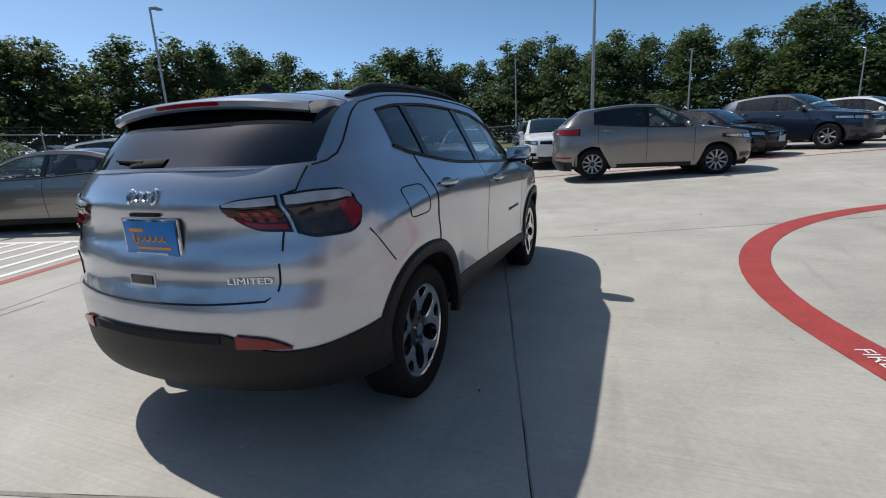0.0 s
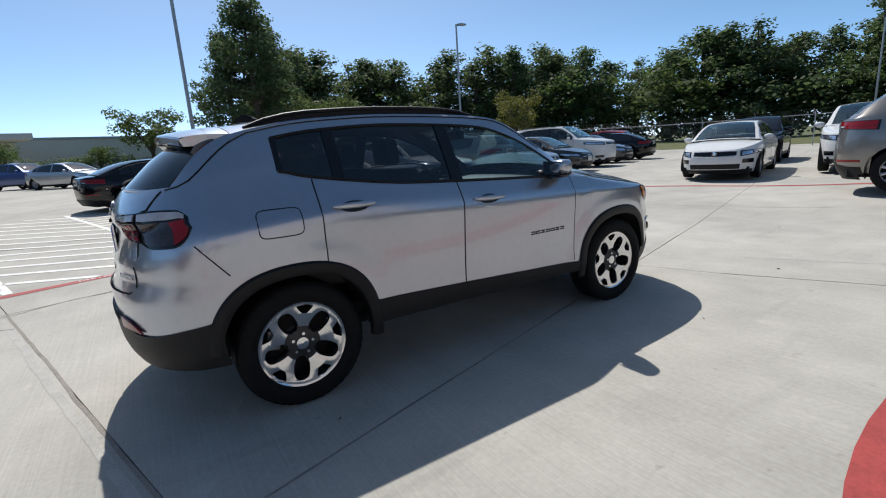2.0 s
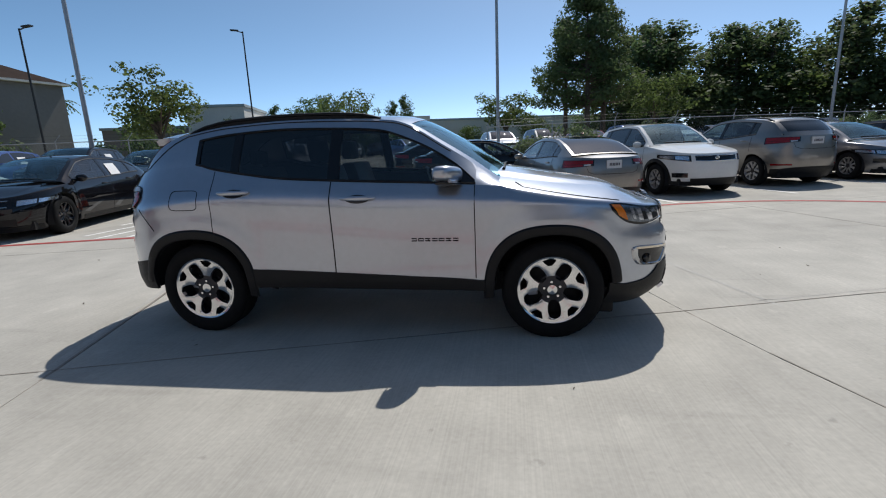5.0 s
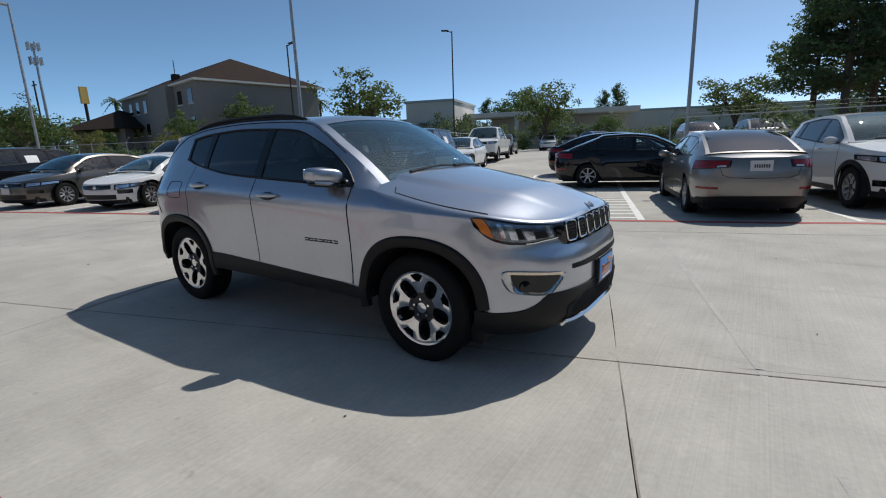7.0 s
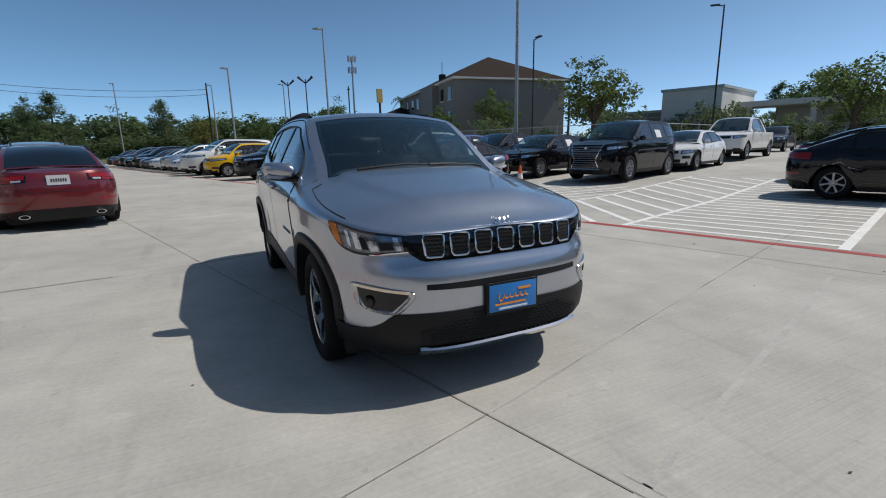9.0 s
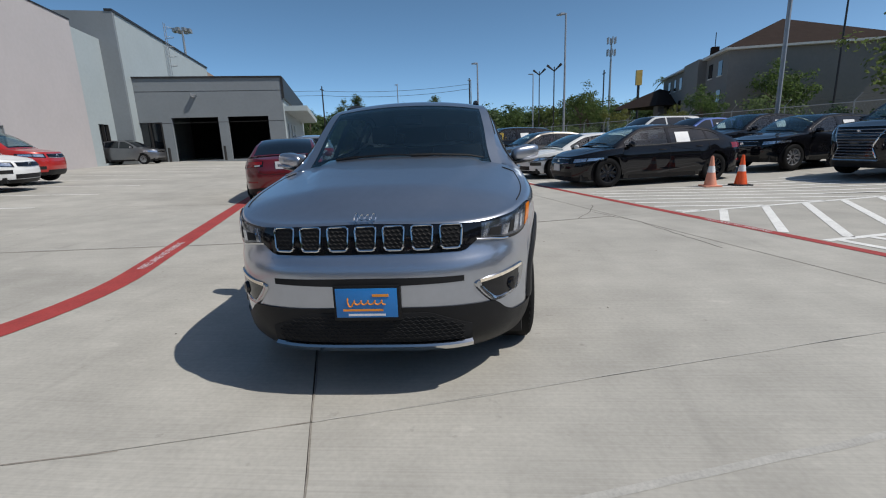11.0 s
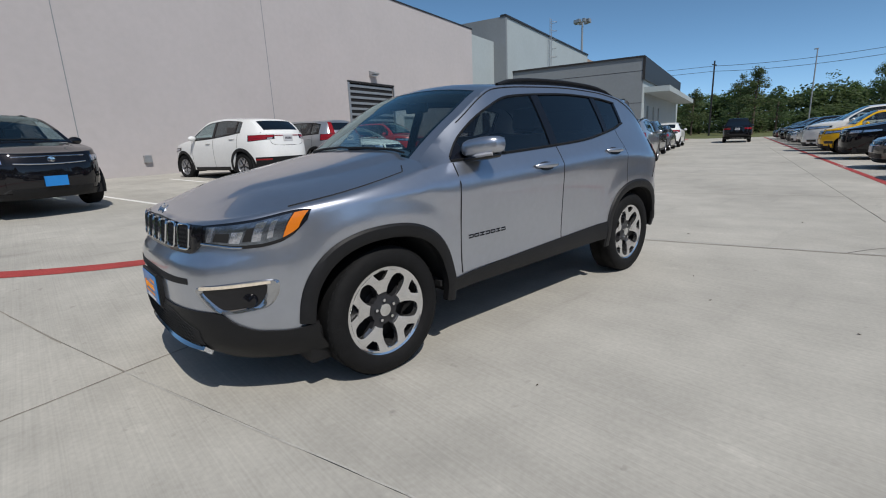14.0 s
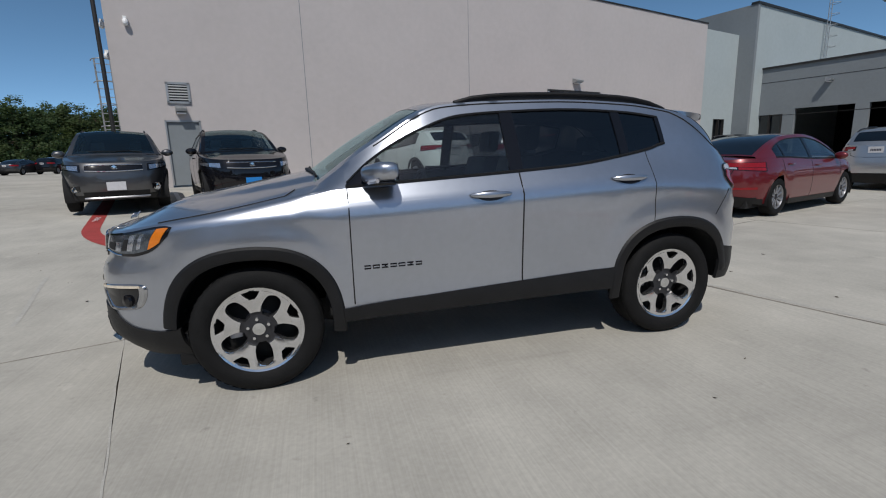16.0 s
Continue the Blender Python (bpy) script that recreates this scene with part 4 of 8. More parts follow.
    if tail_bar:
        g0 = wrap_patch(F, "r", 0, ra, lambda f: rng[1] - 0.035, lambda f: rng[1] - 0.012, 10, 2)
        part("tail_light_bar", skirted(Shell(), np.concatenate([g0[:, ::-1] * np.array((1, -1, 1)), g0[:, 1:]], axis=1), 0.007, 0.012, both=False), RED, top, "thin red bar between the tail lights")
    if exhaust:
        for s in (1, -1):
            e0 = np.array((float(F.xr(0.3)) + 0.05, 0.52 * s, 0.29))
            part("exhaust_pipe", Shell().grid([[(e0[0] - d, e0[1] + 0.075 * r * math.cos(a), e0[2] + 0.036 * r * math.sin(a)) for a in np.linspace(0, 2 * math.pi, 17)] for d, r in ((0.0, 1), (0.09, 1), (0.09, 0.8), (0.02, 0.75))]), CHROME, top, "oval chrome exhaust tip")
    g0 = wrap_patch(F, "r", 0, 1.0, lambda f: 0.29, lambda f: (0.58 if clad else 0.36 if k.get("deck") else 0.42), 10, 3)
    g0 = np.concatenate([g0[:, ::-1] * np.array((1, -1, 1)), g0[:, 1:]], axis=1)
    part("rear_bumper_trim", skirted(Shell(), g0, 0.005, 0.01, both=False), PLASTIC, top)
    pz = tz - 0.12
    xr = float(F.xr(pz)) - 0.014
    pl = part("number_plate", Shell().box(xr - 0.006, -0.155, pz - 0.08, xr + 0.02, 0.155, pz + 0.08), plate or PLATEWHITE, top)
    for q in range(1 if far else 7):
        y_ = -0.11 + 0.032 * q
        part("plate_mark", Shell().box(xr - 0.009, y_, pz - 0.03, xr - 0.004, y_ + (0.22 if far else 0.02), pz + 0.025), INK, pl)
    if not far:
        g = [F.ring(("r", F.front_a(y=y_, z=z_)), z_) for y_, z_ in [(0.60, tz - 0.02)] + [(0.60 - 0.02 * k_, tz - 0.02 - 0.06 * k_) for k_ in range(1, 5)] + [(0.42, tz - 0.30), (0.2, tz - 0.31), (0.0, tz - 0.31)]]
        g = g + [q * np.array((1, -1, 1)) for q in g[-2::-1]]
        part("tailgate_gap", Shell().tube([tuple(q - np.array((0.001, 0, 0))) for q in g], 0.005, 4), DARK, top)
        g0 = wrap_patch(F, "r", 0, 0.9, lambda f: 0.20, lambda f: 0.29, 8, 2)
        part("rear_diffuser", skirted(Shell(), np.concatenate([g0[:, ::-1] * np.array((1, -1, 1)), g0[:, 1:]], axis=1), 0.004, 0.01, both=False), PLASTIC, top)
    if plate:
        xq = float(F.xf(0.5)) + 0.004
        part("front_plate", Shell().box(xq, -0.155, 0.42, xq + 0.02, 0.155, 0.58), plate, top)
    if badge and not far:
        part("badge", Shell().lathe([(0.001, 0.012), (0.05, 0.008), (0.055, 0.0)], 16), CHROME, top).matrix_local = pose(float(F.xf(hz - 0.08)) + 0.01, 0, hz - 0.09, 0, 0, -90)
    # mirrors, handles, seams
    for s in (1, -1):
        q = F.side(w1 - 0.12, bel(w1 - 0.12) + 0.06)
        c = np.array((q[0], (q[1] + 0.12) * s, q[2]))
        sp = Shell().grid([[(c[0] + 0.075 * math.cos(a) * math.cos(b) * 0.8, c[1] + 0.115 * math.sin(b), c[2] + 0.075 * math.sin(a) * math.cos(b)) for a in np.linspace(0, 2 * math.pi, 13)] for b in np.linspace(-1.45, 1.45, 9)])
        mi = part("mirror", sp, color, top)
        part("mirror_arm", Shell().tube([tuple(c - np.array((0, 0.09 * s, 0.04))), (q[0] - 0.0, q[1] * s * 0.98, q[2] - 0.06)], 0.022, 6), PLASTIC, mi)
        if far:
            continue
        for hx in (mid - 0.85, mid + 0.22):
            q = F.side(hx, bel(hx) - 0.11)
            part("door_handle", Shell().tube([(hx - 0.1, q[1] * s, q[2]), (hx - 0.07, (q[1] + 0.022) * s, q[2]), (hx + 0.07, (q[1] + 0.022) * s, q[2]), (hx + 0.1, q[1] * s, q[2])], 0.014, 6), color, top)
        for sx in (mid, x1 + 0.06, max(ax[1] + 0.12, mid - 1.15)):
            g = [[F.side(sx + d, F.low(sx) + 0.08 + (bel(sx) - 0.02 - F.low(sx) - 0.08) * r) * np.array((1, s, 1)) for d in (-0.004, 0.004)] for r in np.linspace(0, 1, 10)]
            part("door_gap", skirted(Shell(), g, 0.0015, 0.002, both=False), DARK, top)
    if rails:
        for s in (1, -1):
            pts = [F.arc(q, s * 0.93, 0.03 if 0 < i < 7 else 0.0) for i, q in enumerate(np.linspace(s_at(1) + 0.25, s_at(last - 2), 8))]
            part("roof_rail", Shell().tube([tuple(q) for q in pts], 0.018, 6), PLASTIC, top)
    if sheet:
        g = [[F.side(x, z) for x in np.linspace(mid - 0.6, mid - 0.2, 5)] for z in np.linspace(bel(mid) + 0.04, bel(mid) + 0.29, 4)]
        part("window_sheet", skirted(Shell(), g, 0.008, 0.003, both=False), WHITEPRINT, top, "white paper sheet stuck to the window")
    return top


# ---- the shown car ----
HERO = dict(
    width=[(0.2, 0.845), (0.33, 0.872), (0.44, 0.886), (0.52, 0.881), (0.62, 0.885), (0.74, 0.893), (0.88, 0.902), (0.955, 0.905), (0.972, 0.904), (0.985, 0.899), (1.03, 0.872), (1.09, 0.836), (1.14, 0.810), (1.3, 0.745), (1.45, 0.675), (1.52, 0.640), (1.6, 0.585)],
    nose=[(0.2, 2.03), (0.28, 2.14), (0.34, 2.19), (0.46, 2.20), (0.6, 2.20), (0.68, 2.195), (0.735, 2.17), (0.76, 2.15), (0.84, 2.14), (0.88, 2.13), (0.92, 2.105), (0.98, 2.04)],
    tail=[(0.3, -2.07), (0.36, -2.125), (0.46, -2.155), (0.60, -2.165), (0.72, -2.165), (0.76, -2.130), (0.84, -2.125), (0.885, -2.130), (0.905, -2.105), (1.06, -2.085), (1.085, -2.105), (1.15, -2.085), (1.22, -2.04), (1.25, -2.01)],
    belt=[(2.25, 0.905), (2.1, 0.906), (2.0, 0.914), (1.9, 0.930), (1.73, 0.958), (1.5, 0.990), (1.3, 1.022), (1.134, 1.052), (0.95, 1.083), (0.8, 1.092), (-0.23, 1.142), (-0.6, 1.165), (-0.98, 1.215), (-1.2, 1.255), (-1.31, 1.285), (-1.6, 1.27), (-2.0, 1.235), (-2.15, 1.225)],
    sill=[(-2.16, 0.42), (-1.9, 0.40), (-0.9, 0.372), (0.85, 0.355), (1.75, 0.27), (2.25, 0.25)],
    axles=(1.318, -1.318), wheel=0.348, arch=0.45, track=0.765, front_mid=0.88, rear_mid=-1.318, round=(3.1, 3.6), round_r=4.3, square_r=2.0, crown=0.088, crown_run=0.36, crown_e=2.6, ridge=0.018, ridge_in=0.22, flare=0.006, swell=0.011, roll=0.026, lift=0.45, rim=0.72,
    tilt=[(2.2, -0.03), (1.7, -0.03), (1.3, -0.015), (0.8, 0.010), (0.0, 0.035), (-0.97, 0.070), (-1.4, 0.045), (-1.8, 0.010)],
    arc=[(1.0, 1.075), (0.60, 1.345), (0.19, 1.553), (-0.15, 1.578), (-0.6, 1.588), (-1.1, 1.566), (-1.40, 1.520), (-1.53, 1.487), (-1.63, 1.440), (-1.84, 1.221)],
    bow=[0.085, 0.085, 0.055, 0.045, 0.04, 0.045, 0.055, 0.075, 0.13, 0.185], taper_f=0.10, taper_r=0.020, corner=True)
WIN_TOP = pch([(0.80, 1.112), (0.653, 1.235), (0.363, 1.398), (0.084, 1.488), (-0.226, 1.511), (-0.62, 1.523), (-1.068, 1.502), (-1.27, 1.474), (-1.32, 1.465)])


def text_mesh(text, size, deep=0.0):
    cu = bpy.data.curves.new("lettering", "FONT")
    cu.body, cu.size, cu.align_x, cu.align_y, cu.extrude = text, size, "CENTER", "CENTER", deep
    ob = new("lettering", cu)
    me = bpy.data.meshes.new_from_object(ob.evaluated_get(bpy.context.evaluated_depsgraph_get()))
    bpy.data.objects.remove(ob)
    return me


def hero_wheel_spokes(R):
    """Five broad bright spokes that merge into the rim, each with a pocket at its tip; outer face towards +y."""
    sh = Shell()
    out_a = pch([(0.36, 15.0), (0.5, 16.0), (0.6, 18.5), (0.7, 21.5), (0.78, 25.0), (0.82, 29.0), (0.845, 36.0)])
    in_a = pch([(0.70, 4.5), (0.74, 7.5), (0.82, 11.0), (0.885, 12.5)])
    rs = (0.40, 0.46, 0.53, 0.60, 0.66, 0.70)
    rb = (0.70, 0.74, 0.78, 0.81, 0.83, 0.845)
    rc = (0.845, 0.87, 0.885)

    for k in range(5):
        a0 = 72.0 * k + 90

        def at(r, deg, y):
            a = radians(a0 + deg)
            return (r * R * math.cos(a), y, r * R * math.sin(a))
        face = lambda r: 0.052 + 0.036 * r
        sh.grid([[at(r, float(out_a(r)) * w, face(r) + 0.003 * (1 - w * w)) for w in (-1, -0.9, -0.45, 0, 0.45, 0.9, 1)] for r in rs])
        sh.grid([[at(0.40, 15.2 * w, face(0.40)) for w in (-1, 0, 1)], [at(0.37, 14.5 * w, face(0.40) - 0.02) for w in (-1, 0, 1)]])
        for s in (1, -1):
            for rows in (rb, rc):
                sh.grid([[at(r, s * (float(in_a(r)) + (float(out_a(min(r, 0.845))) - float(in_a(r))) * w), face(r) + 0.002 * (1 - (2 * w - 1) ** 2)) for w in (0, 0.1, 0.5, 0.9, 1)] for r in rows], flip=s < 0)
            sh.grid([[at(r, s * float(out_a(r)), face(r) - d) for d in (0, 0.035)] for r in rs[:-1] + rb])
            sh.grid([[at(r, s * float(in_a(r)), face(r) - d) for d in (0, 0.02)] for r in rb[:-1] + rc])
        sh.grid([[at(r, 36 * w, face(r)) for w in np.linspace(-1, 1, 9)] for r in (0.885, 0.92)])
        sh.grid([[at(0.885, 12.5 * w, face(0.885) - d) for w in (-1, 0, 1)] for d in (0, 0.02)])
    return sh


def shown_car():
    F = Form(HERO)
    top = thing("suv", "silver compact SUV with black lower cladding, standing on concrete", "car", pose(0, 0, 0))
    bel = lambda x: float(F.belt(x))

    def skin(y, z, out=0.0, end="f"):
        """A point on the nose or tail at y and z, lifted off the skin."""
        s = 1 if y >= 0 else -1

        def p(yy, zz):
            w = F.W(zz) * 0.9999
            a = math.asin(min(abs(yy) / float(w), 1.0) ** ((F.q if end == "f" else F.qr) / 2))
            return F.ring((end, a), zz)
        c = p(y, z)
        du, dv = p(abs(y) + 0.01, z) - p(max(abs(y) - 0.01, 0.0), z), p(y, z + 0.01) - p(y, z - 0.01)
        n = np.cross(du, dv)
        n /= max(np.linalg.norm(n), 1e-9)
        n = n if n[0] * (1 if end == "f" else -1) > 0 else -n
        q = c + n * out
        return (q[0], q[1] * s, q[2])

    def skin_patch(y0, y1, lo, hi, out, name, material, parent=None, end="f", ny=14, nz=5, label="", deep=0.01):
        g = [[skin(y, lo(y) + (hi(y) - lo(y)) * r, 0, end) for y in np.linspace(y0, y1, ny)] for r in np.linspace(0, 1, nz)]
        return part(name, skirted(Shell(), g, out, deep, both=False), material, parent or top, label)

    def skin_tube(path, r, out, name, material, parent=None, end="f", closed=False, label=""):
        P = [skin(y, z, out, end) for y, z in path]
        if closed:
            P.append(P[0])
        return part(name, Shell().tube(P, r, 6), material, parent or top, label)

    # painted skin with its window and windscreen openings
    s_arc = np.concatenate([[0], np.cumsum(np.hypot(*np.diff(np.array(HERO["arc"]), axis=0).T))])
    hi = lambda x: float(WIN_TOP(x))
    lo = lambda x: bel(x) + 0.006
    body = body_shell(F, hole=(-1.31, 0.80, lo, hi), rows=16, n=46, m=40, skip_screen=(0.02, s_arc[2] - 0.14, 0.90))
    part("body", body, SILVER, top, "silver metallic painted body", outward=True)

    # doors: panels just proud of the skin, each with its handle
    for s in (1, -1):
        for x0, x1, hx, hz in ((-0.222, 0.79, -0.02, 1.022), (-1.14, -0.232, -0.955, 1.08)):
            def dlo(x):
                z = 0.45 + 0.02 * (0.8 - x)
                d = abs(x - F.axles[1])
                return max(z, F.hub + math.sqrt(max(0.482 ** 2 - d * d, 0))) if d < 0.482 else z
            g = side_patch(F, x0, x1, dlo, lambda x: bel(x) - 0.004, 30, 12) * np.array((1, s, 1))
            door = part("door", skirted(Shell(), g, 0.003, 0.004, both=False), SILVER, top, "silver door panel")
            # the gap round the door
            for nm, e in (("front", g[:, -1]), ("rear", g[:, 0])):
                part("door_gap", Shell().tube([tuple(q + np.array(((0.004 if nm == "front" else -0.004), 0.001 * s, 0))) for q in e], 0.0035, 5), DARK, door)
            q = F.side(hx, hz)
            yy = q[1]
            hand = Shell()
            sec = [(-0.128, 0.004, 0.006), (-0.11, 0.018, 0.013), (-0.06, 0.034, 0.017), (0.0, 0.038, 0.018), (0.06, 0.034, 0.017), (0.11, 0.018, 0.013), (0.128, 0.004, 0.006)]
            hand.grid([[(hx + dx, s * (yy + dy + 0.010 * math.cos(a)), hz + 0.004 + dz * math.sin(a)) for a in np.linspace(0, 2 * math.pi, 11)] for dx, dy, dz in sec])
            h = part("door_handle", hand, SILVER, door, "silver door handle")
            cup = [[F.side(hx + 0.085 * r * math.cos(a), hz - 0.004 + 0.03 * r * math.sin(a)) * np.array((1, s, 1)) + np.array((0, 0.0045 * s, 0)) for a in np.linspace(0, 2 * math.pi, 17)] for r in (0.02, 1)]
            part("handle_recess", Shell().grid(cup), ALLOYDARK, h)

    # lower black cladding
    for a in F.axles:
        for s in (1, -1):
            well = Shell().grid([[(a + 0.428 * math.cos(t), s * min(y, F.y_at(a + 0.428 * math.cos(t), 0.45) - 0.012), F.hub + 0.428 * math.sin(t)) for t in np.linspace(0.0, math.pi, 24)] for y in (0.5, 0.70, 0.80, 0.885)])
            well.grid([[(a + r * math.cos(t), s * 0.52, F.hub + r * math.sin(t)) for t in np.linspace(-0.25, math.pi + 0.25, 20)] for r in (0.0, 0.44)])
            part("wheel_well", well, DARK, top, "dark wheel well lining")
    part("underbody", Shell().box(-1.70, -0.60, 0.29, 1.95, 0.60, 0.42).box(-0.93, -0.845, 0.385, 0.93, 0.845, 0.42), DARK, top, "dark underbody")
    part("rear_valance", Shell().box(-1.92, -0.60, 0.44, -1.70, 0.60, 0.55), DARK, top)
    part("front_splash_guard", Shell().box(1.68, -0.60, 0.26, 2.0, 0.60, 0.34), DARK, top)
    for a in F.axles:
        for s in (1, -1):
            g = []
            for t in np.linspace(radians(-6 if a < 0 else 7), radians(171 if a < 0 else 186), 40):
                row = []
                sq = 0.995 + 0.06 * math.sin(2 * t) ** 2
                for r, o in ((0.402, -0.03), (0.404, 0.010), (0.420, 0.019), (0.462, 0.016), (0.474, 0.003)):
                    x, z = a + r * sq * math.cos(t), F.hub + r * sq * math.sin(t)
                    q = F.side(x, z)
                    row.append((q[0], (q[1] + o) * s, q[2]))
                g.append(row)
            part("wheel_arch_trim", Shell().grid(g), PLASTIC, top, "matt black plastic wheel arch trim")
    chi = pch([(-0.90, 0.515), (-0.23, 0.487), (0.78, 0.437), (0.88, 0.43)])
    for s in (1, -1):
        g = side_patch(F, -0.885, 0.885, lambda x: 0.365 - 0.01 * x, lambda x: float(chi(x)), 24, 6) * np.array((1, s, 1))
        part("sill_cladding", skirted(Shell(), g, 0.010, 0.03, both=False), PLASTIC, top, "matt black sill cladding")
        part("sill_step", Shell().tube([(x, s * (F.y_at(x, 0.37) - 0.004), 0.372 - 0.010 * x) for x in np.linspace(-0.86, 0.86, 12)], 0.013, 6), PLASTIC, top)
    # front and rear lower bumpers, the arch ends at x of the trims
    a_f = F.front_a(x=1.70, z=0.4)
    zf = pch([(0, 0.50), (0.50, 0.49), (0.62, 0.43), (0.74, 0.395), (0.88, 0.385), (1.0, 0.40)])
    g = wrap_patch(F, "f", 0, a_f, lambda f: 0.215 + 0.03 * f, lambda f: float(zf(f)), 30, 8)
    g = np.concatenate([g[:, ::-1] * np.array((1, -1, 1)), g[:, 1:]], axis=1)
    bump = part("front_bumper_cladding", skirted(Shell(), g, 0.008, 0.02, both=False), PLASTIC, top, "matt black lower front bumper")
    a_r = F.front_a(x=-1.705, z=0.5)
    zr = pch([(0, 0.607), (0.31, 0.602), (0.36, 0.585), (0.50, 0.530), (0.57, 0.526), (1, 0.588)])
    g = wrap_patch(F, "r", 0, a_r, lambda f: 0.342 + 0.015 * f ** 3, lambda f: float(zr(f)), 44, 7)
    g = np.concatenate([g[:, ::-1] * np.array((1, -1, 1)), g[:, 1:]], axis=1)
    rbump = part("rear_bumper_cladding", skirted(Shell(), g, 0.010, 0.02, both=False), PLASTIC, top, "matt black lower rear bumper")
    skin_patch(-0.36, 0.36, lambda y: 0.566, lambda y: 0.602, 0.014, "mesh_strip", DARK, rbump, "r")
    for s in (1, -1):
        skin_patch(0.425 * s, 0.630 * s, lambda y: 0.546 - 0.06 * max(abs(y) - 0.53, 0), lambda y: 0.600 - 0.10 * max(abs(y) - 0.425, 0) - 2.6 * max(abs(y) - 0.51, 0) ** 2, 0.015, "bumper_reflector", RED, rbump, "r", 8, 3, "red bumper reflector")
    part("exhaust_pipe", Shell().tube([(-1.80, -0.42, 0.36), (-2.02, -0.42, 0.345)], 0.028, 10, False), STEEL, top, "small steel exhaust tip")

    # front face
    band = skin_patch(-0.535, 0.535, lambda y: 0.756 + 0.05 * max(abs(y) - 0.47, 0) / 0.065, lambda y: 0.900 - 0.012 * (abs(y) / 0.535), 0.007, "grille", GLOSSBLACK, None, "f", 40, 6, "gloss black grille band with seven slots")
    for i in range(7):
        yc = (i - 3) * 0.136
        wt, wb, z0, z1 = 0.052, 0.045, 0.776, 0.886
        path = [(yc - wb + 0.016, z0), (yc + wb - 0.016, z0), (yc + wb - 0.005, z0 + 0.005), (yc + wb, z0 + 0.016), (yc + wt, z1 - 0.016), (yc + wt - 0.004, z1 - 0.005), (yc + wt - 0.014, z1), (yc - wt + 0.014, z1), (yc - wt + 0.004, z1 - 0.005), (yc - wt, z1 - 0.016), (yc - wb, z0 + 0.016), (yc - wb + 0.005, z0 + 0.005)]
        slot = skin_tube(path, 0.0058, 0.012, "slot_frame", CHROME, band, closed=True, label="chrome slot frame")
        skin_patch(yc - 0.044, yc + 0.044, lambda y: z0 + 0.004, lambda y: z1 - 0.004, 0.0095, "slot_mesh", DARK, slot, "f", 4, 4, deep=0.002)
        hexa = Shell()
        for j in range(6):
            zz = z0 + 0.016 + j * 0.0185
            hexa.tube([skin(yc - 0.042 + 0.012 * m_, zz + (0.0045 if (m_ + j) % 2 else -0.0045), 0.012) for m_ in range(8)], 0.0022, 4, False)
        part("honeycomb", hexa, PLASTIC, slot)
    for s in (1, -1):
        a0, a1 = F.front_a(y=0.535, z=0.85), F.front_a(x=1.688, z=0.92)
        hlo = pch([(0, 0.803), (0.2, 0.795), (0.42, 0.784), (0.6, 0.786), (0.78, 0.802), (0.90, 0.834), (1, 0.892)])
        hhi = pch([(0, 0.888), (0.5, 0.910), (0.93, 0.943), (1, 0.938)])
        g = wrap_patch(F, "f", a0, a1, lambda f: float(hlo(f)), lambda f: float(hhi(f)), 34, 8) * np.array((1, s, 1))
        lamp = part("headlight", skirted(Shell(), g, 0.004, 0.010, both=False), GLOSSBLACK, top, "headlight with dark surround and amber corner")
        mixz = lambda f, r: float(hlo(f)) * (1 - r) + float(hhi(f)) * r

        def cell(fa, fb, ga, gb, r0, r1, out, n=10, m=6):
            """A slanted piece of the lamp: fa to fb along the foot, ga to gb along the top."""
            return skirted(Shell(), np.array([[F.ring(("f", a0 + (a1 - a0) * f), mixz(f, r)) for f in np.linspace(fa + (ga - fa) * r, fb + (gb - fb) * r, n)] for r in np.linspace(r0, r1, m)]) * np.array((1, s, 1)), out, 0.004, both=False)
        part("reflector", cell(0.04, 0.80, 0.05, 0.86, 0.12, 0.90, 0.0055, 24, 6), LENSDARK, lamp, "grey reflector bowl")
        for fa, fb, ga, gb, r0, r1 in ((0.05, 0.10, 0.10, 0.16, 0.16, 0.86), (0.30, 0.40, 0.37, 0.50, 0.20, 0.62), (0.52, 0.60, 0.58, 0.67, 0.22, 0.84), (0.66, 0.71, 0.71, 0.76, 0.25, 0.8)):
            part("reflector_facet", cell(fa, fb, ga, gb, r0, r1, 0.008, 6, 4), LENS, lamp, "bright reflector facet")
        for fa, fb, ga, gb, r0, r1 in ((0.12, 0.29, 0.20, 0.34, 0.22, 0.58), (0.42, 0.51, 0.52, 0.57, 0.25, 0.70)):
            part("lamp_recess", cell(fa, fb, ga, gb, r0, r1, 0.0085, 6, 4), DARK, lamp)
        part("turn_signal", cell(0.80, 0.93, 0.875, 0.988, 0.13, 0.90, 0.0085, 8, 6), AMBER, lamp, "amber turn signal")
        part("light_strip", Shell().tube([tuple(q) for q in g[0][:16] + np.array((0.007, 0, 0.005))], 0.005, 5), CHROME, lamp)
        # fog lamp bezel
        ro = [(0.515, 0.588), (0.522, 0.612), (0.64, 0.628), (0.755, 0.642), (0.777, 0.632), (0.772, 0.575), (0.757, 0.518), (0.735, 0.497), (0.655, 0.482), (0.600, 0.487), (0.560, 0.527)]
        ri = [(0.553, 0.588), (0.560, 0.599), (0.645, 0.611), (0.742, 0.623), (0.753, 0.614), (0.748, 0.575), (0.735, 0.534), (0.718, 0.518), (0.655, 0.504), (0.622, 0.508), (0.590, 0.543)]
        loops = []
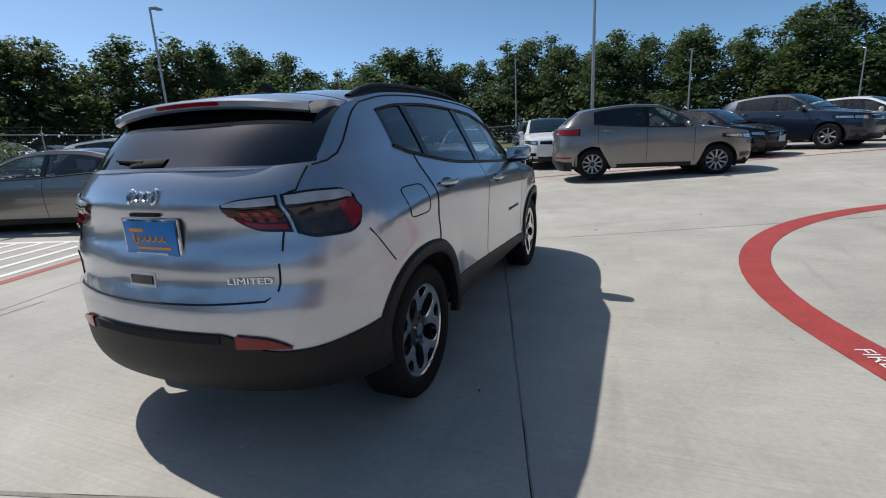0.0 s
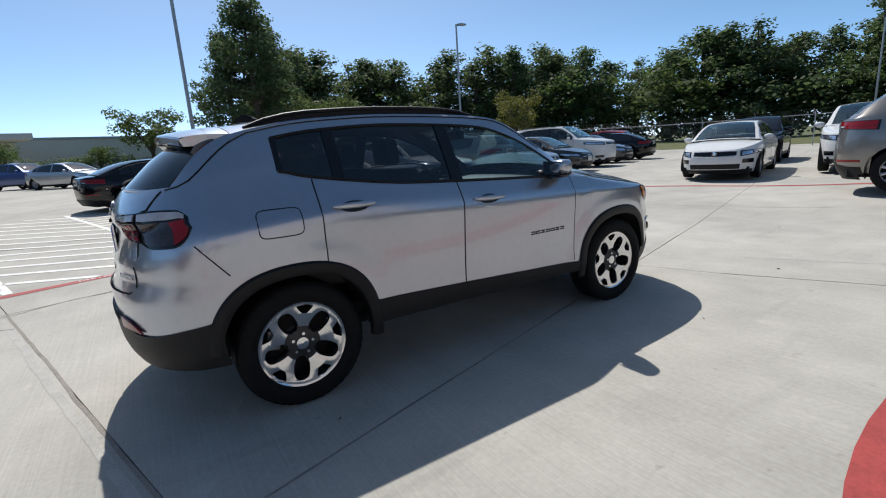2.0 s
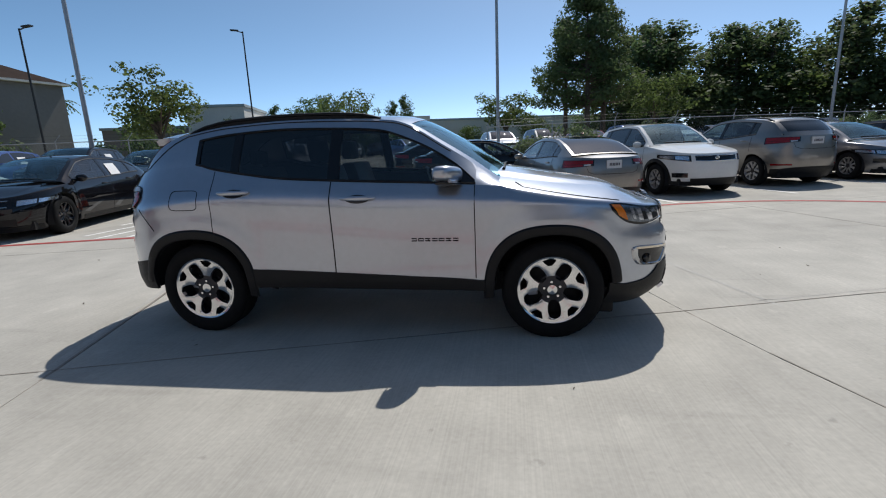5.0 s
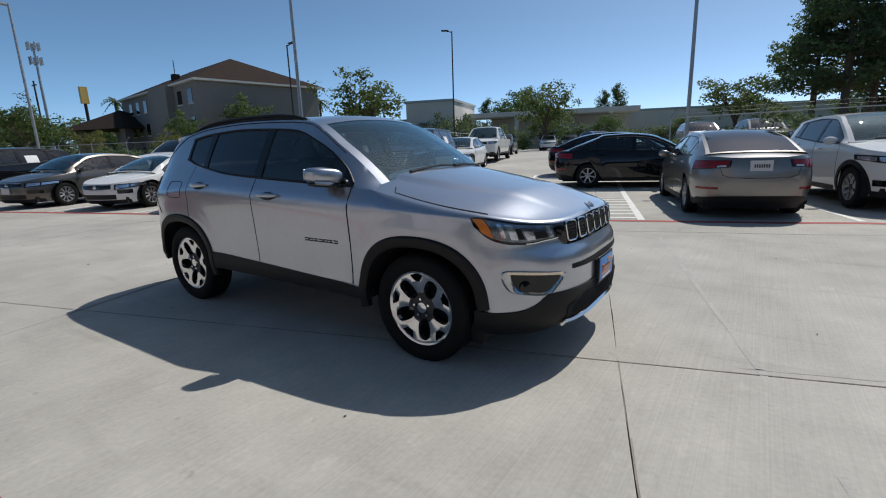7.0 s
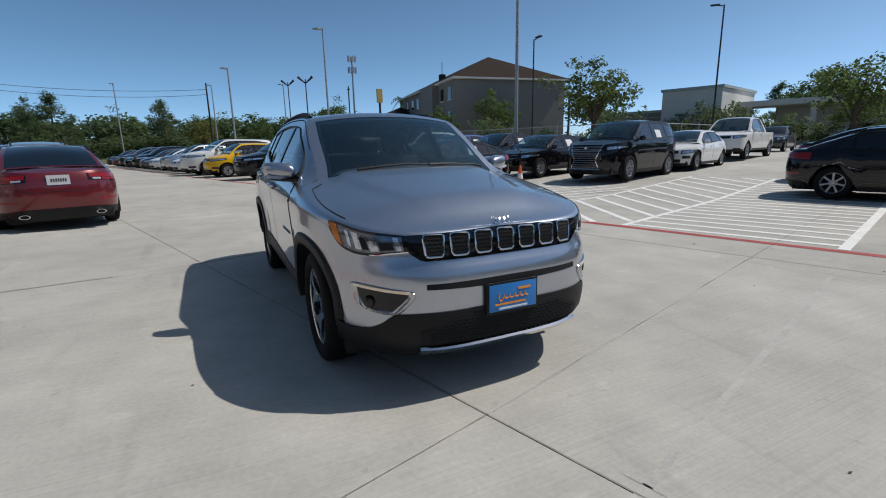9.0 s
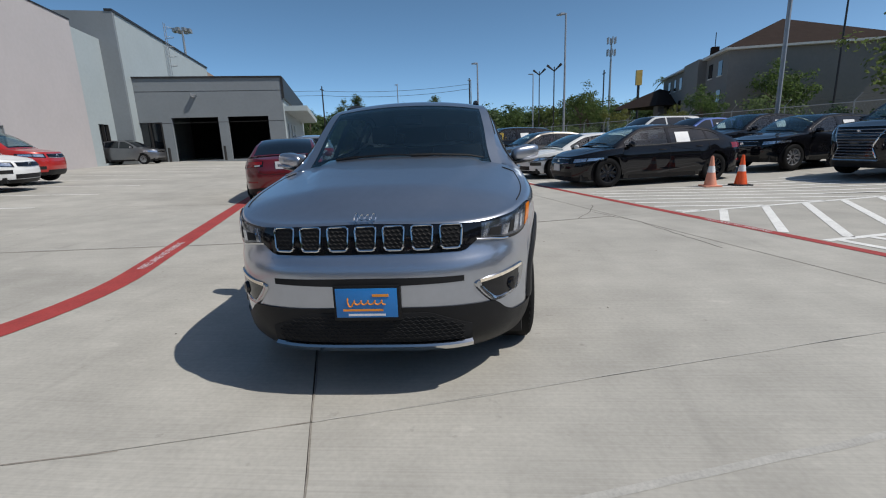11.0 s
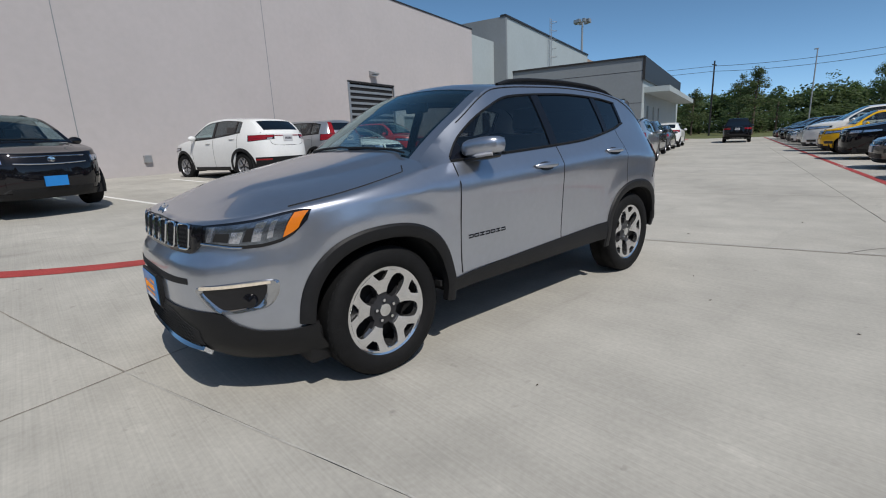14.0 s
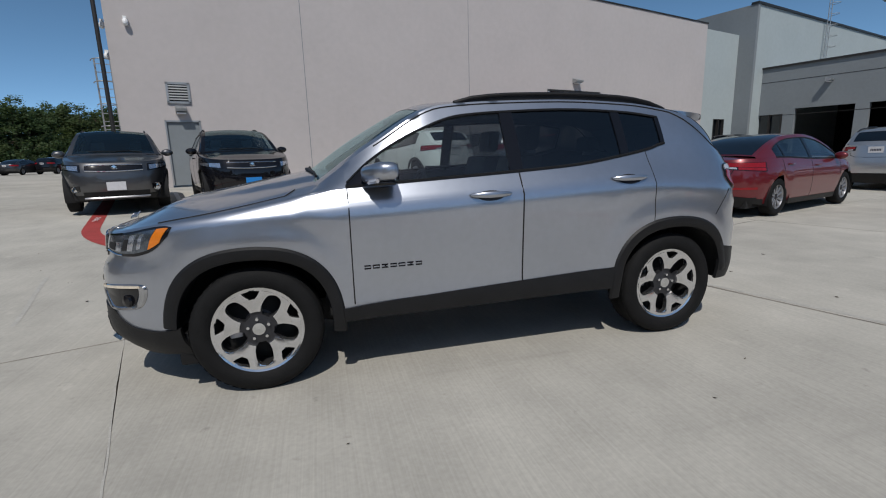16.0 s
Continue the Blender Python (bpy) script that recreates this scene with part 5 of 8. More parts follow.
        for lp in (ro, ri):
            for _k in range(2):
                lp = [q for a, z in zip(lp, lp[1:] + lp[:1]) for q in ((a[0] * 0.78 + z[0] * 0.22, a[1] * 0.78 + z[1] * 0.22), (a[0] * 0.22 + z[0] * 0.78, a[1] * 0.22 + z[1] * 0.78))]
            loops.append(lp + lp[:1])
        fog = part("fog_lamp", Shell().grid([[skin(0.67 * s, 0.55, 0.002)] * len(loops[1])] + [[skin((0.67 + (y - 0.67) * k_) * s, 0.55 + (z - 0.55) * k_, 0.003) for y, z in loops[1]] for k_ in (0.5, 1.0)], flip=s < 0), GLOSSBLACK, top, "dark fog lamp recess")
        ring_rows = [[skin(y * s, z, 0.001) for y, z in loops[0]], [skin((a[0] * 0.8 + z[0] * 0.2) * s, a[1] * 0.8 + z[1] * 0.2, 0.010) for a, z in zip(*loops)], [skin((a[0] * 0.25 + z[0] * 0.75) * s, a[1] * 0.25 + z[1] * 0.75, 0.008) for a, z in zip(*loops)], [skin(y * s, z, 0.001) for y, z in loops[1]]]
        part("fog_bezel", Shell().grid(ring_rows, flip=s < 0), BEZEL, fog, "chrome fog lamp bezel")
        skin_patch(0.545 * s, 0.760 * s, lambda y: 0.600 + 0.10 * (abs(y) - 0.55), lambda y: 0.615 + 0.085 * (abs(y) - 0.55), 0.012, "running_light", DAYLIGHT, fog, "f", 10, 3, "clear running light strip")
        part("fog_lens", Shell().lathe([(0.034, 0.0), (0.03, 0.012), (0.001, 0.018)], 20), GLOSSBLACK, fog).matrix_local = Matrix.Translation(skin(0.71 * s, 0.545, 0.004)) @ pose(0, 0, 0, 0, 0, -90 + 52 * s)
    skin_patch(-0.47, 0.47, lambda y: 0.606 + 0.012 * abs(y) / 0.47, lambda y: 0.648 - 0.004 * abs(y), 0.003, "upper_intake", DARK, None, "f", 30, 3, "thin dark upper intake slot")
    intake = skin_patch(-0.50, 0.50, lambda y: 0.318 + 0.01 * abs(y), lambda y: 0.475 - 0.55 * max(abs(y) - 0.30, 0) ** 1.0 * 0.7, 0.012, "lower_intake", DARK, bump, "f", 30, 5, "dark honeycomb lower intake")
    hexa = Shell()
    for j in range(8):
        zz = 0.330 + j * 0.0175
        hexa.tube([skin(-0.46 + 0.0154 * m_, zz + (0.0045 if (m_ + j) % 2 else -0.0045), 0.014) for m_ in range(61) if zz < 0.47 - 0.385 * max(abs(-0.46 + 0.0154 * m_) - 0.30, 0)], 0.0022, 4, False)
    part("honeycomb", hexa, DARK, intake)
    skin_patch(-0.50, 0.50, lambda y: 0.283 + 0.05 * max(abs(y) - 0.4, 0), lambda y: 0.316 + 0.03 * max(abs(y) - 0.4, 0), 0.034, "chrome_strip", CHROME, bump, "f", 30, 3, "chrome strip under the intake", 0.02)

    def dealer_plate(end, y0, zc, deep):
        s = 1 if end == "f" else -1
        x = skin(0, zc, 0.0, end)[0] + s * deep
        fr = part("plate_frame", Shell().box(min(x, x + s * 0.012), y0 - 0.162, zc - 0.085, max(x, x + s * 0.012), y0 + 0.162, zc + 0.085), CHROME if end == "r" else PLASTIC, top, "licence plate frame", bevel=0.004)
        x += s * 0.013
        pl = part("dealer_plate", Shell().box(min(x, x + s * 0.004), y0 - 0.15, zc - 0.073, max(x, x + s * 0.004), y0 + 0.15, zc + 0.073), PLATEBLUE, fr, "blue dealer plate with orange print", bevel=0.002)
        x += s * 0.0045
        e = -s
        for nm, ya, yb, za, zb, m_ in (("main_mark", -0.10, 0.09, -0.014, 0.024, ORANGE), ("top_mark", 0.03, 0.11, 0.032, 0.045, ORANGE), ("line_mark", -0.115, 0.08, -0.040, -0.030, ORANGE), ("lower_mark", -0.09, 0.09, -0.064, -0.054, WHITEPRINT)):
            if nm == "main_mark":
                d_ = s if end == "f" else -1
                wave = [(x + s * 0.001, y0 + d_ * (-0.098 + 0.19 * t + 0.007 * math.cos(t * 36 + 0.2)), zc + 0.004 + (0.021 if t < 0.14 else 0.010) * math.sin(t * 36 + 0.6)) for t in np.linspace(0, 1, 120)]
                part("print_mark", Shell().tube(wave, 0.0036, 5), m_, pl, "orange script-like mark")
            else:
                part("print_bar", Shell().box(min(x, x + s * 0.002), y0 + ya, zc + za, max(x, x + s * 0.002), y0 + yb, zc + zb), m_, pl)
        return fr
    dealer_plate("f", 0.0, 0.535, 0.012)
    part("plate_bracket", Shell().box(2.19, -0.165, 0.44, 2.217, 0.165, 0.61), PLASTIC, top, bevel=0.004)
    dealer_plate("r", -0.03, 0.97, 0.0)

    # badges: plain bright bars
    for k_, (w, h) in enumerate(((0.022, 0.045), (0.030, 0.028), (0.030, 0.028), (0.030, 0.04))):
        yy = -0.062 + k_ * 0.036
        for end, s, zc, sc in (("f", -1, 0.926, 0.8), ("r", 1, 1.140, 1.25)):
            y = -yy * s * sc * (1 if end == "f" else -1)
            ring = Shell().tube([skin(y + w * sc / 2 * math.cos(a), zc + h * sc / 2 * math.sin(a), 0.009 if end == "f" else 0.005, end) for a in np.linspace(0, 2 * math.pi, 13)], 0.0045 * sc, 5, False)
            part("badge_mark", ring, CHROME, top, "chrome badge")
    for s, x0, x1, zc in ((-1, 0.35, 0.69, 0.725), (1, 0.73, 0.39, 0.655)):
        for i in range(7):
            xa = x0 + (x1 - x0) * i / 7
            xb = x0 + (x1 - x0) * (i + 0.74) / 7
            y = F.side((xa + xb) / 2, zc)[1] + 0.0045
            P = [(xa, s * y, zc + 0.008), (xb, s * y, zc + 0.008), (xb, s * y, zc - 0.008), (xa, s * y, zc - 0.008)]
            P = P + [P[0]] if i in (1, 4) else P[:2] + ([((xa + xb) / 2, s * y, zc)] if i in (2, 5) else []) + P[2:]
            part("badge_mark", Shell().tube(P, 0.0042, 4), GLOSSBLACK, top, "dark badge letters as plain bars")
    me = text_mesh("LIMITED", 0.052, 0.002)
    me.materials.append(CHROME)
    ob = part("badge_lettering", me, None, top, "chrome LIMITED lettering")
    c = skin(-0.49, 0.812, 0.006, "r")
    ob.matrix_local = Matrix.Translation(c) @ pose(0, 0, 0, 0, 0, math.degrees(math.atan2(skin(-0.61, 0.812, 0, "r")[1] - skin(-0.37, 0.812, 0, "r")[1], skin(-0.61, 0.812, 0, "r")[0] - skin(-0.37, 0.812, 0, "r")[0]))) @ pose(0, 0, 0, 90, 0, 0) @ Matrix.Diagonal((1.0, 0.66, 1, 1))

    # rear lights, tailgate and glass
    for s in (1, -1):
        a0, a1, am = F.front_a(y=0.392, z=1.08, end="r"), F.front_a(x=-1.765, z=1.08), F.front_a(y=0.612, z=1.08, end="r")
        for nm, b0, b1, lo_, hi_ in (("tail_light_inner", a0, am - 0.012, pch([(0, 1.080), (0.2, 1.030), (0.5, 1.000), (1, 0.992)]), pch([(0, 1.105), (0.3, 1.122), (1, 1.134)])),
                                     ("tail_light", am + 0.006, a1, pch([(0, 0.986), (0.25, 0.966), (0.65, 0.970), (0.85, 0.998), (1, 1.062)]), pch([(0, 1.136), (0.5, 1.146), (0.85, 1.142), (1, 1.112)]))):
            F_ = lambda f0, f1, r0, r1, n=14: wrap_patch(F, "r", b0 + (b1 - b0) * f0, b0 + (b1 - b0) * f1, lambda f: float(lo_(f0 + (f1 - f0) * f)) * (1 - r0) + float(hi_(f0 + (f1 - f0) * f)) * r0, lambda f: float(lo_(f0 + (f1 - f0) * f)) * (1 - r1) + float(hi_(f0 + (f1 - f0) * f)) * r1, n, 5) * np.array((1, s, 1))
            lamp = part("tail_light", skirted(Shell(), F_(0, 1, 0, 1), 0.007, 0.014, both=False), GLOSSBLACK, top, "smoked tail light with red and clear lenses")
            part("smoked_lens", skirted(Shell(), F_(0.06, 0.97, 0.08, 0.70), 0.012, 0.006, both=False), SMOKE if nm == "tail_light" else DARKRED, lamp)
            part("clear_band", skirted(Shell(), F_(0.05, 0.95, 0.74, 0.94), 0.012, 0.006, both=False), CLEARLENS, lamp)
            if nm == "tail_light":
                part("red_lens", skirted(Shell(), F_(0.70, 0.95, 0.08, 0.68), 0.014, 0.004, both=False), RED, lamp)
            else:
                for j in range(3):
                    part("lamp_cell", skirted(Shell(), F_(0.30 + 0.2 * j, 0.42 + 0.2 * j, 0.28, 0.66, 4), 0.0135, 0.004, both=False), RED, lamp)
                part("red_lens", skirted(Shell(), F_(0.12, 0.95, 0.08, 0.22, 8), 0.0135, 0.004, both=False), RED, lamp)
    seam = [(-0.648, 1.235), (-0.640, 1.15), (-0.612, 1.14), (-0.610, 1.0), (-0.606, 0.90), (-0.598, 0.80), (-0.585, 0.757), (-0.55, 0.735), (-0.3, 0.724), (0.0, 0.720), (0.3, 0.724), (0.55, 0.735), (0.585, 0.757), (0.598, 0.80), (0.606, 0.90), (0.610, 1.0), (0.612, 1.14), (0.640, 1.15), (0.648, 1.235)]
    dense_seam = [(seam[i][0] + (seam[i + 1][0] - seam[i][0]) * t, seam[i][1] + (seam[i + 1][1] - seam[i][1]) * t) for i in range(len(seam) - 1) for t in (0, 0.25, 0.5, 0.75)]
    skin_tube(dense_seam, 0.0045, 0.0005, "tailgate_gap", DARK, end="r")
    hnd = skin_patch(-0.045, 0.115, lambda y: 0.742 + 0.03, lambda y: 0.835, 0.003, "tailgate_handle", SILVER, None, "r", 6, 4)
    skin_patch(-0.03, 0.10, lambda y: 0.785, lambda y: 0.822, 0.007, "handle_recess", GLOSSBLACK, hnd, "r", 5, 3)
    part("camera_recess", Shell().box(-2.112, -0.10, 1.064, -2.085, 0.06, 1.078), DARK, top)
    s8 = s_arc[-1]
    g = [[F.arc(s, w) for w in np.linspace(0.997, -0.997, 25)] for s in np.linspace(s_arc[-3] + 0.05, s8 - 0.018, 12)]
    rg = part("rear_window", skirted(Shell(), g, 0.004, 0.008, both=False), TINT, top, "dark tinted rear window")
    part("window_trim", Shell().tube([tuple(F.arc(s8 - 0.012, w, 0.003)) for w in np.linspace(0.99, -0.99, 31)], 0.0085, 6), SILVER, rg, "bright strip under the rear window")
    wp = Shell().grid([[tuple(F.arc(s8 - 0.050 - 0.022 * math.sin(a), 0.09 + d, 0.008 + 0.026 * max(math.cos(a), 0) * k_)) for a in np.linspace(-1.57, 1.57, 8)] for d, k_ in ((-0.16, 0.3), (-0.12, 1), (0.04, 1), (0.12, 0.5), (0.16, 0.2))])
    part("rear_wiper", wp, DARK, rg, "black rear wiper")
    part("wiper_blade", Shell().tube([tuple(F.arc(s8 - 0.055, 0.10, 0.03)), tuple(F.arc(s8 - 0.062, 0.32, 0.018)), tuple(F.arc(s8 - 0.068, 0.42, 0.014))], 0.007, 5), DARK, rg)
    # spoiler
    s_sp = float(np.interp(-1.505, [float(F.ax(q)) for q in np.linspace(s_arc[4], s8, 200)][::-1], np.linspace(s_arc[4], s8, 200)[::-1]))
    rows = []
    for w in np.linspace(1.0, -1.0, 33):
        f, r0, r1 = abs(w) ** 3, F.arc(s_sp, w), F.arc(s_sp + 0.075, w)
        xt, yt, zt = -1.802 + 0.075 * f, w * 0.600, 1.530 - 0.042 * w * w
        end = smooth_step((abs(w) - 0.90) / 0.10)
        bez = lambda t: (1 - t) ** 2 * np.array((r0[0] + 0.002, r0[1], r0[2] + 0.003)) + 2 * t * (1 - t) * np.array((-1.64, (r0[1] + yt) / 2, (r0[2] + zt) / 2 + 0.016)) + t * t * np.array((xt, yt, zt))
        rows.append([tuple(bez(t)) for t in np.linspace(0, 1, 8)] + [(xt - 0.008, yt * 0.998, zt - 0.010), (xt - 0.006, yt * 0.996, zt - 0.034), (xt + 0.010, yt * 0.994, zt - 0.044), (xt + 0.07, yt * 0.99, zt - 0.042), (r1[0] + 0.005, r1[1] * 0.985, r1[2] + 0.006)])
    spo = part("roof_spoiler", Shell().grid([r_[:11] for r_ in rows]), SILVER, top, "silver roof spoiler")
    for e in (0, -1):
        q = rows[e]
        part("spoiler_end", Shell().grid([[q[0], q[2], q[4], q[6], q[8]], [q[12], q[12], q[11], q[11], q[10]]]), SILVER, spo)
    part("spoiler_underside", Shell().grid([[tuple(np.array(q) - np.array((0, 0, 0.001))) for q in r_[10:]] for r_ in rows]), GLOSSBLACK, spo, "black underside of the spoiler")
    bl = [[tuple(np.array(rows[j][8 if d == 0 else 9]) + np.array((-0.001, 0, -0.003 if d == 0 else 0.004))) for j in range(11, 22)] for d in (0, 1)]
    part("brake_light", skirted(Shell(), bl, 0.003, 0.006, both=False), RED, spo, "red high brake light")
    part("spoiler_seam", Shell().tube([tuple(F.arc(s_sp - 0.004, w, 0.0005)) for w in np.linspace(0.99, -0.99, 25)], 0.004, 4), DARK, spo)
    part("antenna", Shell().grid([[(-1.20 - 0.16 * t + 0.012 * math.cos(a) * (1 - t * 0.2), 0.028 * math.sin(a) * (1 - t), 1.598 + 0.05 * math.sin(t * 2.6) * max(math.cos(a), 0.0)) for a in np.linspace(0, 2 * math.pi, 9)] for t in np.linspace(0, 1, 6)]), PLASTIC, top, "black roof antenna")

    # side glass, pillars and trim
    for s in (1, -1):
        M = np.array((1, s, 1))

        def pane(x0, x1, m_, label, sl0=0.0, sl1=0.0):
            g = side_patch(F, x0, x1, lo, lambda x: hi(x) + 0.002, 18, 8, sl0, sl1) * M
            n_ = np.array((0, -0.006 * s, 0))
            return part("side_window", Shell().grid(g + n_), m_, top, label)
        part("wheel_spat", Shell().box(1.62, min(0.45 * s, 0.79 * s), 0.17, 1.74, max(0.45 * s, 0.79 * s), 0.36), PLASTIC, top, bevel=0.02)
        pane(-0.18, 0.785, PANE, "lightly tinted front door window")
        pane(-0.965, -0.25, PRIVACY, "dark privacy glass rear door window")
        pane(-1.305, -1.01, PRIVACY, "dark privacy glass quarter window")
        for x0, x1 in ((-0.258, -0.172), (-1.02, -0.955), (-1.316, -1.285)):
            g = side_patch(F, x0, x1, lo, hi, 4, 8) * M
            part("window_pillar", skirted(Shell(), g, 0.001, 0.02, both=False), GLOSSBLACK, top, "gloss black window pillar")
        part("belt_seal", Shell().tube([tuple((F.side(x, bel(x) + 0.008)) * M + np.array((0, 0.002 * s, 0))) for x in np.linspace(-1.31, 0.80, 40)], 0.0095, 5), PLASTIC, top, "black window seal")
        part("window_seal", Shell().tube([tuple((F.side(x, hi(x))) * M) for x in np.linspace(-1.31, 0.79, 50)], 0.008, 5), PLASTIC, top, "black window seal")
        line = [(x, F.arc_z(x) - 0.016) for x in np.linspace(0.62, -1.42, 44)] + [(-1.47, 1.478), (-1.52, 1.452), (-1.57, 1.417), (-1.62, 1.375), (-1.68, 1.320), (-1.73, 1.278), (-1.78, 1.252), (-1.835, 1.240)]
        part("roof_seam", Shell().tube([tuple(F.side(x, z) * M + np.array((0, 0.0008 * s, 0))) for x, z in line], 0.0045, 5), DARK, top, "dark line along the roof edge and rear pillar")
        part("mirror_sail", skirted(Shell(), side_patch(F, 0.68, 0.795, lo, hi, 5, 4) * M, 0.002, 0.01, both=False), GLOSSBLACK, top, "black mirror mount corner")
        # mirror
        def blob(cx, cy, cz, rx, ry, rz, e, zlo=-1.0, zhi=1.0):
            rows = []
            for b in np.linspace(-1, 1, 11):
                z_ = max(min(b, zhi), zlo)
                rr = (1 - abs(b) ** 3.2) ** (1 / 2.2) if abs(b) < 1 else 0.0
                row = []
                for a in np.linspace(0, 2 * math.pi, 29):
                    c, d = math.cos(a), math.sin(a)
                    c, d = math.copysign(abs(c) ** e, c), math.copysign(abs(d) ** e, d)
                    row.append((cx + rx * c * rr * (1 - 0.2 * d) - 0.03 * d * rr, s * (cy + ry * d * rr), cz + rz * z_ + 0.012 * d * rr))
                rows.append(row)
            return rows
        mir = part("mirror", Shell().grid(blob(0.612, 0.922, 1.172, 0.082, 0.108, 0.060, 0.62)), SILVER, top, "silver door mirror")
        part("mirror_base", Shell().grid(blob(0.616, 0.912, 1.110, 0.072, 0.094, 0.018, 0.62)), GLOSSBLACK, mir, "black mirror underside")
        part("mirror_signal", Shell().tube([(0.672, s * 0.86, 1.118), (0.680, s * 0.94, 1.124), (0.645, s * 1.012, 1.134)], 0.012, 6), CLEARLENS, mir)
        part("mirror_arm", Shell().tube([(0.68, s * 0.775, 1.112), (0.655, s * 0.83, 1.110), (0.635, s * 0.88, 1.122)], 0.026, 8), PLASTIC, mir)
        part("mirror_glass", Shell().grid([[(0.533, s * (0.922 + 0.085 * y), 1.174 + 0.046 * z) for y in (-1, 1)] for z in (-1, 1)]), CHROME, mir)
        # roof rail
        P = [F.arc(q, s * 0.925, o) for q, o in zip(np.linspace(s_arc[2] + 0.10, s_arc[6] + 0.02, 14), [0.0, 0.022, 0.030] + [0.034] * 8 + [0.030, 0.022, 0.0])]
        part("roof_rail", Shell().grid([[tuple(p + np.array((0, 0.017 * math.cos(a), 0.012 * math.sin(a)))) for a in np.linspace(0, 2 * math.pi, 11)] for p in P]), PLASTIC, top, "black roof rail")
        part("rail_foot", Shell().grid([[tuple(p - np.array((0, 0, d))) for p in P] for d in (0.0, 0.036)]), PLASTIC, top)
        # hood gap
        hs = []
        for x in np.linspace(1.755, 1.12, 24):
            w, z = 0.995 - 0.035 * (1.755 - x) / 0.63, bel(x)
            hs.append((x, s * (F.y_at(x, z) - 0.026) * w, F.hood(x, z, w) - 0.0005))
        for t in (0.35, 0.7, 1.0):
            x, w = 1.12 - 0.05 * t, 0.960 - 0.09 * t
            hs.append((x, s * (F.y_at(x, bel(x)) - 0.02) * w, F.hood(x, bel(x), w) + 0.0008))
        part("hood_gap", Shell().tube(hs, 0.0035, 5), DARK, top)
        part("washer_nozzle", Shell().box(1.145, s * 0.33 - 0.012, 1.118, 1.165, s * 0.33 + 0.012, 1.142), PLASTIC, top, bevel=0.003)
    # fuel flap, right side
    loop = []
    for a in np.linspace(0, 2 * math.pi, 41):
        c, d = math.cos(a), math.sin(a)
        loop.append((-1.362 + 0.112 * math.copysign(abs(c) ** 0.35, c), 1.035 + 0.070 * math.copysign(abs(d) ** 0.35, d)))
    part("fuel_flap_gap", Shell().tube([tuple(F.side(x, z) * np.array((1, -1, 1)) + np.array((0, -0.0005, 0))) for x, z in loop], 0.003, 4), DARK, top, "outline of the fuel flap")
    for s in (1, -1):
        pts = [(-1.765, 0.975), (-1.72, 0.918), (-1.68, 0.868), (-1.635, 0.812)]
        part("bumper_gap", Shell().tube([tuple(F.side(x, z) * np.array((1, s, 1)) + np.array((0, 0.0005 * s, 0))) for x, z in pts], 0.0035, 4), DARK, top)

    # windscreen, wipers, cowl
    s0, s1 = 0.02, s_arc[2] - 0.14
    ws = part("windscreen", Shell().grid([[F.arc(s, w, -0.002) for w in np.linspace(0.905, -0.905, 21)] for s in np.linspace(s0, s1, 14)]), SCREEN, top, "clear windscreen")
    for w0, w1, sa, sb in ((0.905, 0.86, s0, s1), (-0.86, -0.905, s0, s1), (0.9, -0.9, s0, s0 + 0.07), (0.9, -0.9, s1 - 0.05, s1)):
        part("screen_border", Shell().grid([[F.arc(s, w, -0.006) for w in np.linspace(w0, w1, 18)] for s in np.linspace(sa, sb, 10)]), GLOSSBLACK, ws, "black border of the windscreen")
    part("cowl", Shell().grid([[F.arc(s, w, o) for w in np.linspace(0.98, -0.98, 21)] for s, o in ((0.0, -0.03), (0.0, 0.003), (0.02, 0.003), (0.035, 0.0))]), PLASTIC, top, "black cowl under the windscreen")
    for y0, y1 in ((-0.50, 0.12), (0.10, 0.74)):
        P = [F.arc(0.09, y0 / 0.8, 0.02), F.arc(0.10, (y0 * 0.7 + y1 * 0.3) / 0.8, 0.018), F.arc(0.11, (y0 * 0.3 + y1 * 0.7) / 0.8, 0.016), F.arc(0.10, y1 / 0.8 * 0.9, 0.012)]
        wpr = part("wiper", Shell().tube([tuple(q) for q in P], [0.012, 0.01, 0.008, 0.006], 6), PLASTIC, ws, "black windscreen wiper")
    part("inside_mirror", Shell().box(0.33, -0.11, 1.42, 0.37, 0.11, 1.49), DARK, ws, bevel=0.01)

    # inside
    def cushion(x0, y0, z0, x1, y1, z1, name, material=SEAT, lean=0.0, parent=top):
        sh = Shell().box(x0, y0, z0, x1, y1, z1)
        sh.v = [(x - lean * (z - z0), y, z) for x, y, z in sh.v]
        return part(name, sh, material, parent, bevel=0.035)
    part("cabin_floor", Shell().box(-1.55, -0.74, 0.40, 0.95, 0.74, 0.48), DARK, top)
    for s in (1, -1):
        g = side_patch(F, -1.6, 0.80, lambda x: 0.45 + 0.42 * smooth_step((-0.70 - x) / 0.15), lambda x: bel(x) - 0.02, 30, 4) * np.array((1, s * 0.94, 1))
        part("door_card", Shell().grid(g), TRIMGREY, top)
    part("dashboard", Shell().grid([[(x, y, z + 0.02 * (1 - (y / 0.76) ** 2)) for y in np.linspace(-0.76, 0.76, 9)] for x, z in ((1.0, 1.08), (0.62, 1.06), (0.50, 1.00), (0.46, 0.85), (0.55, 0.6))]), DASH, top)
